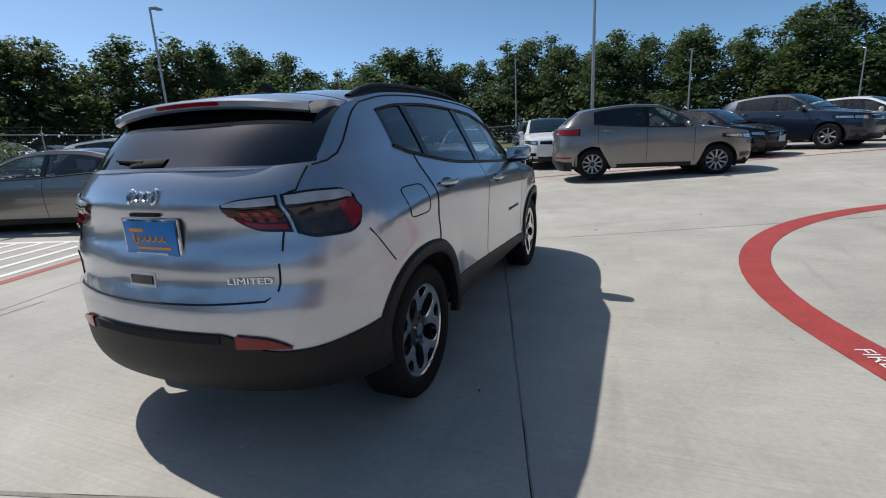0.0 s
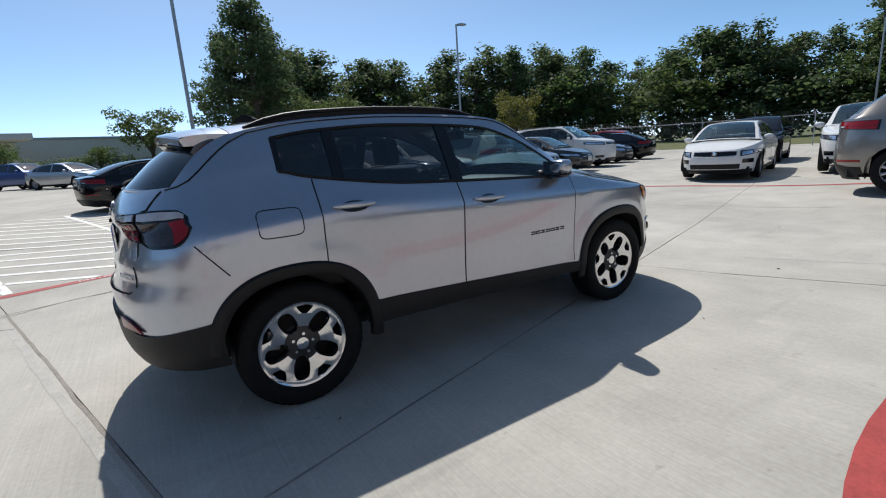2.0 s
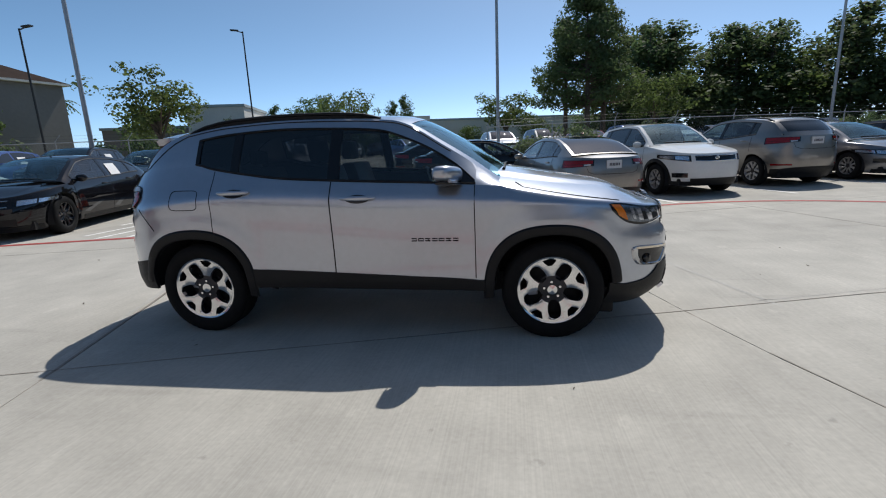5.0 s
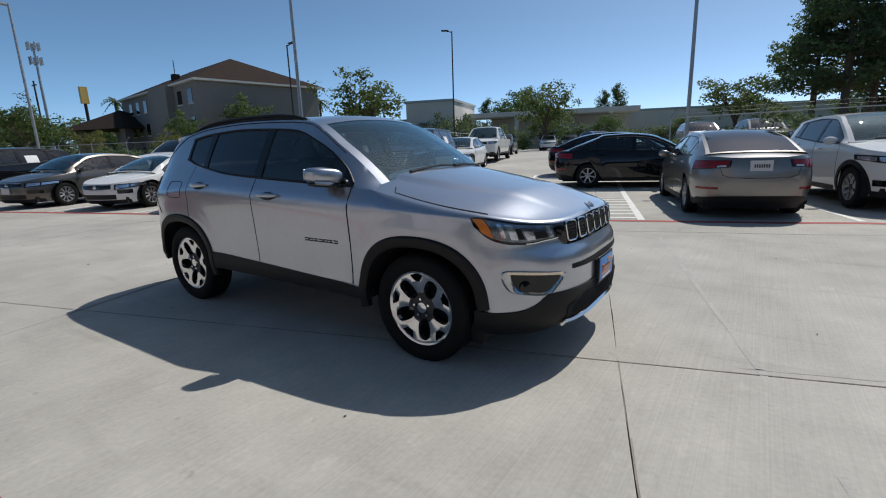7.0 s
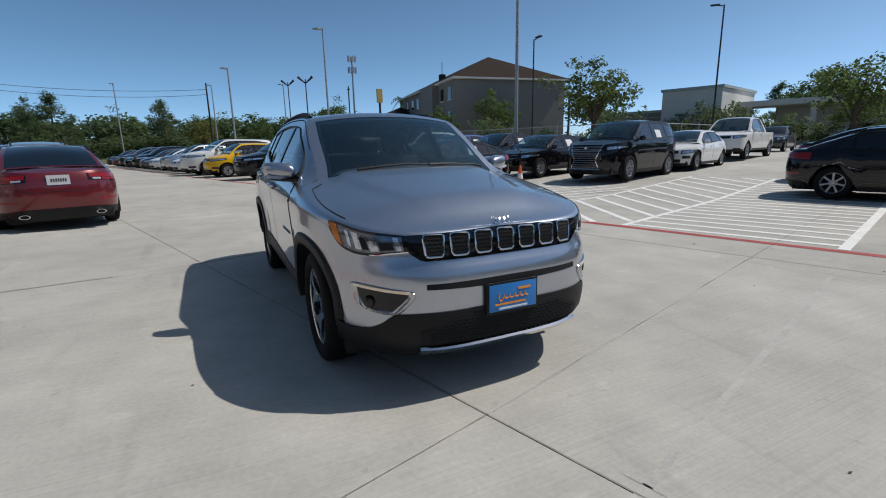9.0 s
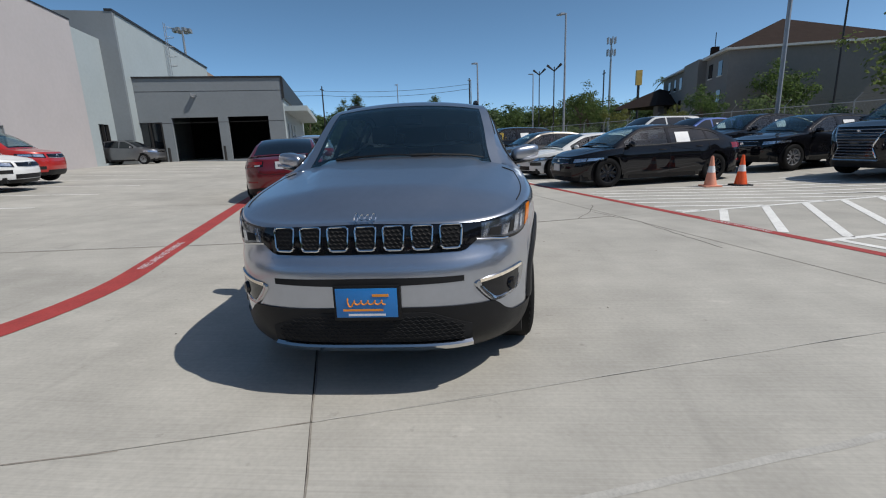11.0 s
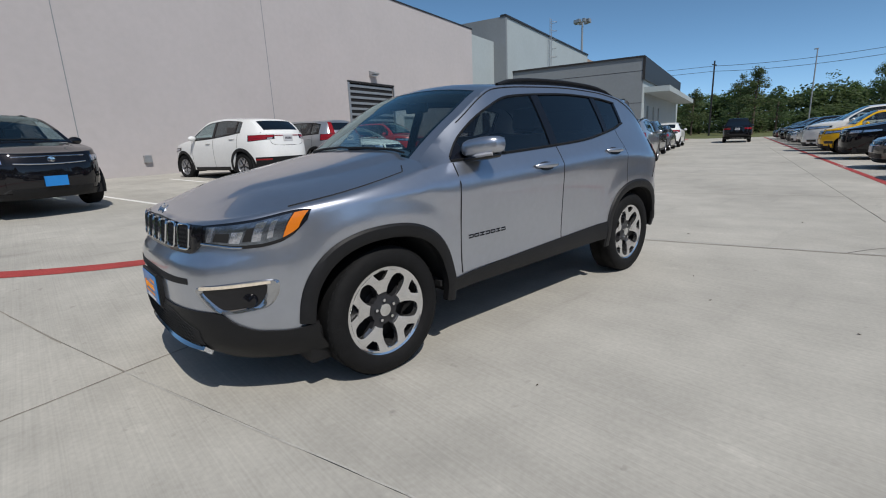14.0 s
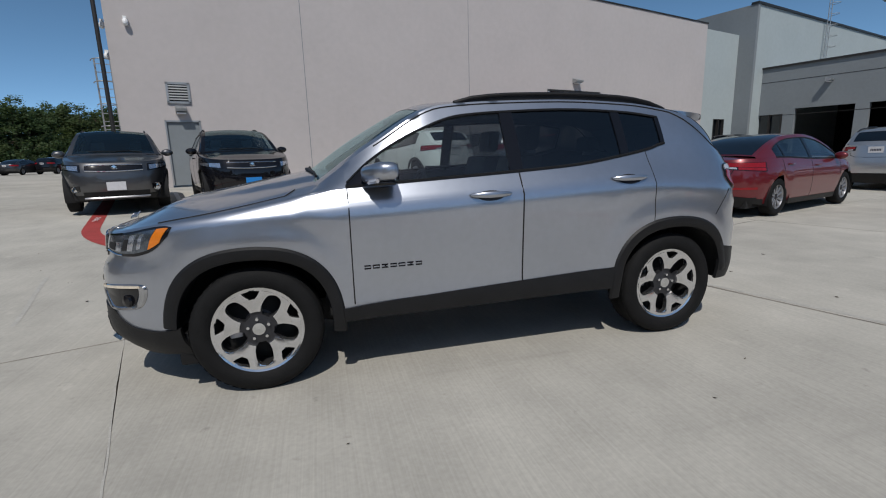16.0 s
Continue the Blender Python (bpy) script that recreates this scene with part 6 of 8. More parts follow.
    part("steering_wheel", Shell().grid([[(0.33 + (0.18 + 0.016 * math.cos(b)) * math.sin(a) * -0.40 + 0.016 * math.sin(b), 0.37 + (0.18 + 0.016 * math.cos(b)) * math.cos(a), 1.00 + (0.18 + 0.016 * math.cos(b)) * math.sin(a) * 0.9) for b in np.linspace(0, 2 * math.pi, 9)] for a in np.linspace(0, 2 * math.pi, 25)]), SEAT, top)
    part("wheel_boss", Shell().box(0.33, 0.27, 0.95, 0.40, 0.47, 1.03), SEAT, top, bevel=0.02)
    for y in (0.37, -0.37):
        seat = cushion(-0.28, y - 0.25, 0.55, 0.24, y + 0.25, 0.74, "seat")
        cushion(-0.36, y - 0.24, 0.70, -0.22, y + 0.24, 1.24, "seat_back", lean=0.28, parent=seat)
        cushion(-0.53, y - 0.12, 1.27, -0.43, y + 0.12, 1.44, "headrest", lean=0.1, parent=seat)
    bench = cushion(-1.20, -0.66, 0.58, -0.72, 0.66, 0.76, "rear_bench")
    cushion(-1.30, -0.66, 0.72, -1.16, 0.66, 1.22, "bench_back", lean=0.30, parent=bench)
    for y in (0.42, -0.42):
        cushion(-1.50, y - 0.12, 1.25, -1.41, y + 0.12, 1.38, "headrest", parent=bench)
    part("headlining", Shell().grid([[F.arc(s, w, -0.03) for w in np.linspace(0.98, -0.98, 11)] for s in np.linspace(s_arc[2] - 0.14, s_arc[-2], 14)]), LINING, top)

    # wheels
    r = HERO["wheel"]
    R = r * HERO["rim"]
    ty = tyre_mesh(r, R, 0.225, True).mesh("tyre", TYRE)
    rim = Shell().lathe([(R * 0.90, 0.060), (R * 0.915, 0.0848), (R * 0.965, 0.090), (R + 0.004, 0.098), (R + 0.006, 0.090), (R - 0.012, 0.07), (R - 0.02, -0.09)], 64).mesh("rim", ALLOY)
    spk = hero_wheel_spokes(R).mesh("spokes", ALLOY)
    ib = Shell().lathe([(R - 0.022, 0.06), (R - 0.03, -0.06), (R * 0.65, -0.02), (0.001, -0.01)], 48).mesh("barrel", DARK)
    inn = Shell()
    for k in range(5):
        a = 2 * math.pi * k / 5 + math.pi / 2
        ca, sa = math.cos(a), math.sin(a)
        for s in (1, -1):
            g = [[(q * R * ca - s * t * R * sa, y, q * R * sa + s * t * R * ca) for t, y in ((ti, yb), (ti, yt), (to, yt), (to, yb))] for q, ti, to, yt, yb in ((0.15, 0.0, 0.13, 0.052, 0.02), (0.40, 0.0, 0.125, 0.058, 0.02), (0.60, 0.0, 0.16, 0.052, 0.01))]
            inn.grid(g)
    inner = inn.mesh("inner_spokes", ALLOYDARK)
    hubm = Shell().lathe([(0.085, 0.02), (0.08, 0.056), (0.05, 0.060), (0.036, 0.062)], 30)
    hub = hubm.mesh("hub", ALLOYDARK)
    cap = Shell().lathe([(0.036, 0.058), (0.034, 0.070), (0.001, 0.073)], 24).mesh("hub_cap", CHROME)
    nuts = []
    for k in range(5):
        a = 2 * math.pi * k / 5 + math.pi / 2
        nuts.append(Shell().tube([(0.057 * math.cos(a), 0.05, 0.057 * math.sin(a)), (0.057 * math.cos(a), 0.075, 0.057 * math.sin(a))], [0.0115, 0.009], 6).mesh("wheel_nut", CHROME))
    
    disc = Shell().lathe([(R * 0.64, -0.03), (R * 0.64, -0.02), (R * 0.40, -0.02), (0.05, 0.0)], 40).mesh("brake_disc", ALLOYDARK)
    cal = Shell().box(0.10, -0.05, -0.05, 0.17, -0.005, 0.06).mesh("brake_caliper", WHEELSILVER, bevel=0.01)
    for cx in F.axles:
        for s in (1, -1):
            w = new("wheel")
            w.parent = top
            w.matrix_local = pose(cx, HERO["track"] * s, r, 0, 0, 0 if s > 0 else 180) @ pose(0, 0, 0, 0, 6 if cx > 0 else -9, 0)
            for nm, me_ in (("tyre", ty), ("rim", rim), ("spokes", spk), ("barrel", ib), ("inner_spokes", inner), ("hub", hub), ("hub_cap", cap), *[("wheel_nut", q) for q in nuts], ("brake_disc", disc), ("brake_caliper", cal)):
                part(nm, me_, None, w)
    return top


shown_car()


# ---- ground ----
def sheet_mesh(name, us, vs, dz, material):
    g = []
    for v in vs:
        row = []
        for u in us:
            x, y = xy(u, v)
            row.append((x, y, rise(x, y) + dz))
        g.append(row)
    return Shell().grid(g).mesh(name, material, merge=False)


def spread(a, z, step, far):
    """Even steps from a to z, then growing ones out to far on both sides."""
    mid = list(np.arange(a, z + 0.01, step))
    out, d = [], step
    x = z
    while x < far:
        d *= 1.6
        x += d
        out.append(x)
    lo, d, x = [], step, a
    while x > -far:
        d *= 1.6
        x -= d
        lo.append(x)
    return lo[::-1] + mid + out


ground = part("ground", sheet_mesh("ground", spread(-70, 45, 5, 2500), spread(-30, 60, 5, 2500), -0.12, GRASS))
tagged(ground, "flat grassy ground round the car lot", "ground", kind="structure")

pavement = new("pavement")
tagged(pavement, "pale broom-finished concrete parking lot in square slabs", "pavement", kind="structure")
SLAB = 4.55


def slab(i, j):
    u0, v0 = 2.22 + i * SLAB, -0.94 + j * SLAB
    gap = 0.004
    us, vs = np.linspace(u0 + gap, u0 + SLAB - gap, 6), np.linspace(v0 + gap, v0 + SLAB - gap, 6)
    g = []
    for v in vs:
        g.append([(*xy(u, v), rise(*xy(u, v))) for u in us])
    g = np.array(g)
    rim = [g[0], g[:, -1], g[-1][::-1], g[:, 0][::-1]]
    sh = Shell().grid(g)
    for e in rim:
        sh.grid([e, e - np.array((0, 0, 0.1))], flip=True)
    return sh


for i in range(-14, 8):
    for j in range(-5, 9):
        part("slab", slab(i, j), CONCRETE, pavement, merge=True, sharp=60)


for nm, us, vs in (("lane_apron", np.linspace(-9.2, 11.3, 6), np.linspace(40.02, 76, 12)), ("side_apron", np.linspace(2.24, 38.6, 10), np.linspace(-100, -23.71, 16))):
    tagged(part(nm, sheet_mesh(nm, us, vs, -0.004, CONCRETE)), "plain concrete apron beyond the slabs", "pavement", kind="structure")


def ribbon(pts, wide, lift=0.004):
    """A painted stripe along lot points."""
    g = []
    P = [np.array(q, float) for q in pts]
    for i, q in enumerate(P):
        d = P[min(i + 1, len(P) - 1)] - P[max(i - 1, 0)]
        d /= np.linalg.norm(d)
        n = np.array((-d[1], d[0])) * wide / 2
        row = []
        for e in (q - n, q, q + n):
            x, y = xy(*e)
            row.append((x, y, rise(x, y) + lift))
        g.append(row)
    return Shell().grid(g)


def dense(a, z, step=1.0):
    n = max(2, int(math.dist(a, z) / step) + 1)
    return [(a[0] + (z[0] - a[0]) * t, a[1] + (z[1] - a[1]) * t) for t in np.linspace(0, 1, n)]


def marking(name, pts, wide, material, label, cat, group="", lift=0.004):
    ob = part(name, ribbon(pts, wide, lift), material, merge=False)
    return tagged(ob, label, cat, group, "structure")


arc_in = [(-1 + 3.875 * math.cos(a), -6.72 + 3.875 * math.sin(a)) for a in np.linspace(math.pi / 2, 0, 24)]
marking("red_line", dense((-60, -2.845), (-1, -2.845)) + arc_in[1:] + dense((2.875, -6.8), (2.875, -12))[0:], 0.25, REDPAINT, "worn red fire lane line curving across the concrete", "road marking")
arc_out = [(5.4 + 4.5 * math.cos(a), 0.08 + 4.5 * math.sin(a)) for a in np.linspace(math.pi / 2, 0, 20)]
marking("red_line", dense((-60, 4.58), (5.4, 4.58)) + arc_out[1:] + dense((9.9, 0), (9.9, -14)), 0.15, REDPAINT, "worn red fire lane line along the parking rows", "road marking")


def words(text, size, at, turn, material, name="lettering", label=""):
    cu = bpy.data.curves.new(name, "FONT")
    cu.body, cu.size, cu.align_x, cu.align_y = text, size, "CENTER", "CENTER"
    ob = new(name, cu)
    me = bpy.data.meshes.new_from_object(ob.evaluated_get(bpy.context.evaluated_depsgraph_get()))
    bpy.data.objects.remove(ob)
    me.materials.append(material)
    ob = new(name, me)
    ob.matrix_world = at @ pose(0, 0, 0, 0, 0, turn)
    return tagged(ob, label, "lettering", kind="structure")


for u in (-1.85, -11.85, -21.85):
    words("FIRE LANE NO PARKING", 0.13, lot(u, -2.845, 0, 0.007), 180, WHITEPRINT, label="white FIRE LANE words on the red line")
words("FIRE LANE NO PARKING", 0.13, lot(2.875, -8.0, 0, 0.007), 90, WHITEPRINT, label="white FIRE LANE words on the red line")
for u in (-1.0, -14.0):
    words("FIRE LANE NO PARKING", 0.10, lot(u, 4.58, 0, 0.007), 0, WHITEPRINT, label="small white FIRE LANE words on the red line")

# hairline cracks, sealed joints and pale streaks in the concrete
CRACK = mat("crack_shadow", (0.12, 0.11, 0.10), 0.95, vary=0.3, scale=12)
PALELINE = mat("pale_streak_and_sunlit_joint", (0.40, 0.385, 0.355), 0.85, vary=0.22, scale=7)
SEALANT = mat("brown_joint_sealant", (0.25, 0.225, 0.195), 0.9, vary=0.3, scale=8)
crk = random.Random(21)


def wander(pts, amp, step=0.12):
    """A line through points that strays a little from side to side."""
    out, off = [], 0.0
    for a, z in zip(pts[:-1], pts[1:]):
        n = max(3, int(math.dist(a, z) / step))
        for i in range(n):
            off = off * 0.8 + crk.uniform(-amp, amp)
            t = i / n
            d = math.dist(a, z)
            out.append((a[0] + (z[0] - a[0]) * t - (z[1] - a[1]) / d * off, a[1] + (z[1] - a[1]) * t + (z[0] - a[0]) / d * off))
    return out + [pts[-1]]


for pts, w in (([(-2.37, 2.94), (-2.91, 3.49), (-3.6, 3.9)], 0.012), ([(-2.9, 3.5), (-1.73, 3.61), (0.03, 3.41)], 0.012)):
    part("crack", ribbon(wander(pts, 0.02), w, 0.002), CRACK, pavement, merge=False)
for pts, w in (([(3.0, -3.4), (3.0, 3.2)], 0.04), ([(-2.40, -4.6), (-2.40, 3.4)], 0.05), ([(2.9, -0.86), (7.0, -0.86)], 0.012)):
    part("pale_streak", ribbon(wander(pts, 0.006), w, 0.0015), PALELINE, pavement, merge=False)
for pts, w in (([(-2.335, -5.4), (-2.335, 3.6)], 0.022), ([(2.22, -5.4), (2.22, -0.94)], 0.009), ([(-6.8, -0.94), (6.7, -0.94)], 0.009), ([(-6.8, 3.61), (6.7, 3.61)], 0.009), ([(6.77, -5.4), (6.77, 3.6)], 0.009), ([(-6.88, -5.4), (-6.88, 3.6)], 0.009)):
    part("joint_sealant", ribbon(wander(pts, 0.004), w, 0.0025), SEALANT, pavement, merge=False)
# this half is paler: sun falling into the open joint, put into the colour
part("joint_sealant", ribbon(wander([(2.22, -0.94), (2.22, 3.6)], 0.004), 0.010, 0.0025), PALELINE, pavement, merge=False)

# hatched no-parking area and stall lines
def hatch(u0, u1, v0, v1, ang, step, wide=0.09):
    """Stripes at an angle, clipped to a rectangle."""
    d = np.array((math.cos(radians(ang)), math.sin(radians(ang))))
    n = np.array((-d[1], d[0]))
    c = np.array(((u0 + u1) / 2, (v0 + v1) / 2))
    for k in range(-60, 61):
        p = c + n * k * step
        lo_, hi_ = -1e9, 1e9
        for ax_, a, b in ((0, u0, u1), (1, v0, v1)):
            if abs(d[ax_]) < 1e-6:
                continue
            t0, t1 = sorted(((a - p[ax_]) / d[ax_], (b - p[ax_]) / d[ax_]))
            lo_, hi_ = max(lo_, t0), min(hi_, t1)
        if hi_ - lo_ > 0.25:
            marking("white_line", dense(tuple(p + d * lo_), tuple(p + d * hi_), 1.5), wide, WHITEPAINT, "white painted hatch stripe", "road marking", "hatch stripes")


for u, w in ((2.9, 0.12), (0.15, 0.10), (-2.2, 0.10)):
    marking("white_line", dense((u, 4.7), (u, 14.2)), w, WHITEPAINT, "white painted border of the hatched area", "road marking", "hatched area borders")
hatch(0.2, 2.84, 4.8, 14.2, 2, 0.46, 0.11)
hatch(-2.15, 0.1, 4.7, 14.2, 138, 0.62, 0.12)
hatch(-5.5, -2.25, 4.75, 10.6, 67, 0.50, 0.10)
for u in [-8.45 - 2.9 * i for i in range(17)] + [6.0, 8.8, 11.5, 14.2, 16.6, 19.5, 22.2]:
    marking("white_line", dense((u, 4.7), (u, 10.2)), 0.10, WHITEPAINT, "white painted stall line", "road marking", "stall lines")
for u in (1.4, -1.4, -4.2, -7.0, -9.8, -12.6, -15.4, -18.2, -21, -23.8, -26.6):
    marking("white_line", dense((u, -6.9), (u, -12.0)), 0.10, WHITEPAINT, "white painted stall line", "road marking", "stall lines")


# ---- the dealership building ----
def lot_box(sh, u0, v0, z0, u1, v1, z1):
    o = len(sh.v)
    sh.box(u0, v0, z0, u1, v1, z1)
    sh.v[o:] = [(*xy(q[0], q[1]), q[2]) for q in sh.v[o:]]
    return sh


def wall_with_holes(name, u0, u1, v_out, v_in, z0, z1, holes, material, label):
    """A wall along u between two faces; holes are (u0, u1, z0, z1)."""
    sh = Shell()
    us = sorted({u0, u1, *[h[0] for h in holes], *[h[1] for h in holes]})
    for a, b in zip(us[:-1], us[1:]):
        zs = [z0]
        for h in sorted([h for h in holes if h[0] <= a + 1e-6 and h[1] >= b - 1e-6], key=lambda h: h[2]):
            zs += [h[2], h[3]]
        zs.append(z1)
        for p, q in zip(zs[::2], zs[1::2]):
            if q - p > 0.01:
                lot_box(sh, a, v_in, p, b, v_out, q)
    return tagged(part(name, sh, material, smooth=False), label, "wall", kind="structure")


WV = -15.4
wall_with_holes("wall_main", -29.8, 2.55, WV, WV - 0.3, 0.2, 9.05, [(-19.75, -16.0, 0.2, 4.33), (0.25, 1.32, 0.2, 2.66), (-21.7, -20.65, 0.2, 2.7)], WALLPAINT, "tall plain pinkish-grey concrete building wall")
sh = Shell()
lot_box(sh, 2.2, WV - 0.3, 0.2, 2.55, WV - 40, 9.05)
tagged(part("wall_side", sh, WALLPAINT, smooth=False), "plain side wall of the tall grey building", "wall", kind="structure")


# ---- rest of the building ----
def slat_shutter(u0, u1, z0, z1, v):
    ob = thing("shutter_door", "dark overhead door with pale horizontal slats", "door", kind="structure")
    sh = lot_box(Shell(), u0, v - 0.12, z0, u1, v - 0.08, z1)
    part("backing", sh, DARK, ob, smooth=False)
    n = 13
    for i in range(n):
        a = z0 + (z1 - z0) * (i + 0.30) / n
        part("slat", lot_box(Shell(), u0 + 0.05, v - 0.08, a, u1 - 0.05, v - 0.04, a + 0.12), STEEL, ob, smooth=False)
    for a, b in ((u0 - 0.08, u0), (u1, u1 + 0.14)):
        part("jamb", lot_box(Shell(), a, v - 0.05, z0, b, v + 0.03, z1 + 0.08), STEEL, ob, smooth=False)
    part("lintel", lot_box(Shell(), u0 - 0.08, v - 0.05, z1, u1 + 0.14, v + 0.03, z1 + 0.09), DARKSTEEL, ob, smooth=False)
    return ob


def steel_door(u0, u1, z0, z1, v, label):
    ob = thing("steel_door", label, "door", kind="structure")
    part("leaf", lot_box(Shell(), u0 + 0.05, v - 0.10, z0, u1 - 0.05, v - 0.05, z1 - 0.05), WALLGREY, ob, smooth=False)
    for a, b, c, d in ((u0, u0 + 0.05, z0, z1), (u1 - 0.05, u1, z0, z1), (u0, u1, z1 - 0.05, z1)):
        part("door_frame", lot_box(Shell(), a, v - 0.1, c, b, v + 0.02, d), STEEL, ob, smooth=False)
    part("handle", lot_box(Shell(), u0 + 0.12, v - 0.05, z0 + 1.0, u0 + 0.24, v + 0.01, z0 + 1.05), CHROME, ob, smooth=False)
    return ob


def wall_lamp(u, v, z, face=1, size=0.5):
    """A wedge wall pack with a lens, on a wall that faces +v."""
    ob = thing("wall_lamp", "grey wedge wall lamp on the building", "lamp", group="wall lamps")
    sh = Shell().prism([(0, 0), (0.32, 0.06), (0.34, 0.14), (0, 0.26)], 0, -size / 2, size / 2)
    sh.v = [(*xy(u + q[0], v + q[1]), z + q[2]) for q in sh.v]
    part("housing", sh, STEEL, ob, smooth=False)
    part("lens", lot_box(Shell(), u - size * 0.4, v + 0.06, z - 0.02, u + size * 0.4, v + 0.27, z + 0.012), WHITEPRINT, ob, smooth=False)
    return ob


slat_shutter(-19.75, -16.0, 0.55, 4.33, WV)
steel_door(0.25, 1.32, 0.5, 2.66, WV, "grey steel door in the tall wall")
steel_door(-21.7, -20.65, 0.5, 2.7, WV, "small grey steel door beside the shutter")
wall_lamp(-17.9, WV, 4.78)
wall_lamp(0.8, WV, 2.88, size=0.32)
for u_, v_, z_ in ((2.0, WV + 0.12, 5.68), (2.62, WV - 0.2, 5.6), (2.62, WV - 0.3, 4.72)):
    cam_ = thing("security_camera", "small white dome camera on the wall", "security camera", group="wall cameras")
    cx0, cy0 = xy(u_, v_)
    part("dome", Shell().grid([[(cx0 + 0.085 * math.cos(a) * math.cos(b), cy0 + 0.085 * math.sin(a) * math.cos(b), z_ - 0.1 + 0.11 * math.sin(b)) for a in np.linspace(0, 2 * math.pi, 13)] for b in np.linspace(-1.5, 1.5, 9)]), WHITEPRINT, cam_)
    part("bracket", lot_box(Shell(), u_ - 0.05, v_ - 0.14, z_ - 0.06, u_ + 0.05, v_, z_ + 0.08), WHITEPRINT, cam_, smooth=False)
wall_lamp(-36.0, -10.9, 5.2)
vent = thing("wall_vent", "louvred grey metal wall vent", "vent")
part("backing", lot_box(Shell(), 0.48, WV - 0.02, 3.22, 1.14, WV + 0.012, 3.86), DARK, vent, smooth=False)
for a, b, c, d in ((0.46, 0.53, 3.2, 3.88), (1.09, 1.16, 3.2, 3.88), (0.46, 1.16, 3.2, 3.27), (0.46, 1.16, 3.81, 3.88)):
    part("frame", lot_box(Shell(), a, WV, c, b, WV + 0.05, d), STEEL, vent, smooth=False)
for i in range(6):
    sl = Shell().prism([(0.01, 0.0), (0.05, -0.05), (0.055, -0.04), (0.015, 0.01)], 0, 0.53, 1.09)
    sl.v = [(*xy(q[0], WV + q[1]), 3.36 + i * 0.085 + q[2]) for q in sl.v]
    part("slat", sl, STEEL, vent, smooth=False)
for u, z0, z1 in ((-3.48, 0.4, 9.0), (-11.0, 0.4, 9.0)):
    tagged(part("wall_joint", lot_box(Shell(), u - 0.012, WV - 0.01, z0, u + 0.012, WV + 0.004, z1), WALLGREY, smooth=False), "narrow vertical joint in the tall wall", "wall", kind="structure")
tagged(part("outlet_box", lot_box(Shell(), -5.5, WV, 0.88, -5.26, WV + 0.1, 1.12), STEEL, smooth=False), "small grey outlet box on the wall", "outlet box")
tagged(part("coping", lot_box(Shell(), -29.85, WV - 0.35, 9.05, 2.6, WV + 0.04, 9.12), DARKSTEEL, smooth=False), "thin metal coping along the wall top", "wall", kind="structure")
pipe = thing("downpipe", "dark steel downpipe at the wall corner", "pipe")
part("pipe", Shell().tube([(*xy(2.75, WV + 0.12), 0.4), (*xy(2.75, WV + 0.12), 9.0)], 0.06, 10), DARKSTEEL, pipe)


def cage_ladder(u, v, z0, z1, label):
    ob = thing("roof_ladder", label, "ladder")
    for d in (-0.25, 0.25):
        part("rail", Shell().tube([(*xy(u + d, v), z0), (*xy(u + d, v), z1 + 1.1)], 0.03, 6), STEEL, ob)
    for z in np.arange(z0 + 0.3, z1 + 1.1, 0.3):
        part("rung", Shell().tube([(*xy(u - 0.25, v), z), (*xy(u + 0.25, v), z)], 0.015, 5, False), STEEL, ob)
    for z in np.arange(z0 + 2.2, z1 + 1.15, 0.8):
        part("hoop", Shell().tube([(*xy(u + 0.36 * math.cos(a), v + 0.62 * math.sin(a)), z) for a in np.linspace(0, math.pi, 9)], 0.02, 5, False), STEEL, ob)
    return ob


cage_ladder(2.95, -19.5, 0.5, 4.1, "caged steel ladder behind the wall corner")
cage_ladder(-45.2, -14.6, 6.6, 11.3, "caged steel roof ladder on the tall block")
wall_with_holes("wall_pale", -35.0, -29.8, -15.9, -16.2, 0.2, 8.95, [(-33.6, -32.2, 0.6, 3.2)], WALLLIGHT, "pale grey wall panel beside the tall wall")
lot_pieces = ((-60.0, -34.9, -14.85, -15.15, 10.75, WALLLIGHT, "wall_block", "pale upper block of the dealership"),)
for a, b, vo, vi, h, m_, nm, lb in lot_pieces:
    tagged(part(nm, lot_box(Shell(), a, vi, 0.2, b, vo, h), m_, smooth=False), lb, "wall", kind="structure")
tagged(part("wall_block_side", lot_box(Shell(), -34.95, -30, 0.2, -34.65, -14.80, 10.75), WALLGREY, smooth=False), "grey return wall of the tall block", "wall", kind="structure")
tagged(part("coping", lot_box(Shell(), -60, -15.25, 10.75, -34.6, -14.75, 10.9), DARKSTEEL, smooth=False), "dark metal coping on the tall block", "wall", kind="structure")
tagged(part("wall_tan", lot_box(Shell(), -70, -15.2, 0.2, -60, -14.9, 10.4), BRICKTAN, smooth=False), "tan block wall at the far end", "wall", kind="structure")


def v_wall(name, u_out, u_in, v0, v1, z0, z1, holes, material, label):
    """A wall along v; holes are (v0, v1, z0, z1)."""
    sh = Shell()
    vs = sorted({v0, v1, *[h[0] for h in holes], *[h[1] for h in holes]})
    for a, b in zip(vs[:-1], vs[1:]):
        zs = [z0]
        for h in sorted([h for h in holes if h[0] <= a + 1e-6 and h[1] >= b - 1e-6], key=lambda h: h[2]):
            zs += [h[2], h[3]]
        zs.append(z1)
        for p, q in zip(zs[::2], zs[1::2]):
            if q - p > 0.01:
                lot_box(sh, u_in, a, p, u_out, b, q)
    return tagged(part(name, sh, material, smooth=False), label, "wall", kind="structure")


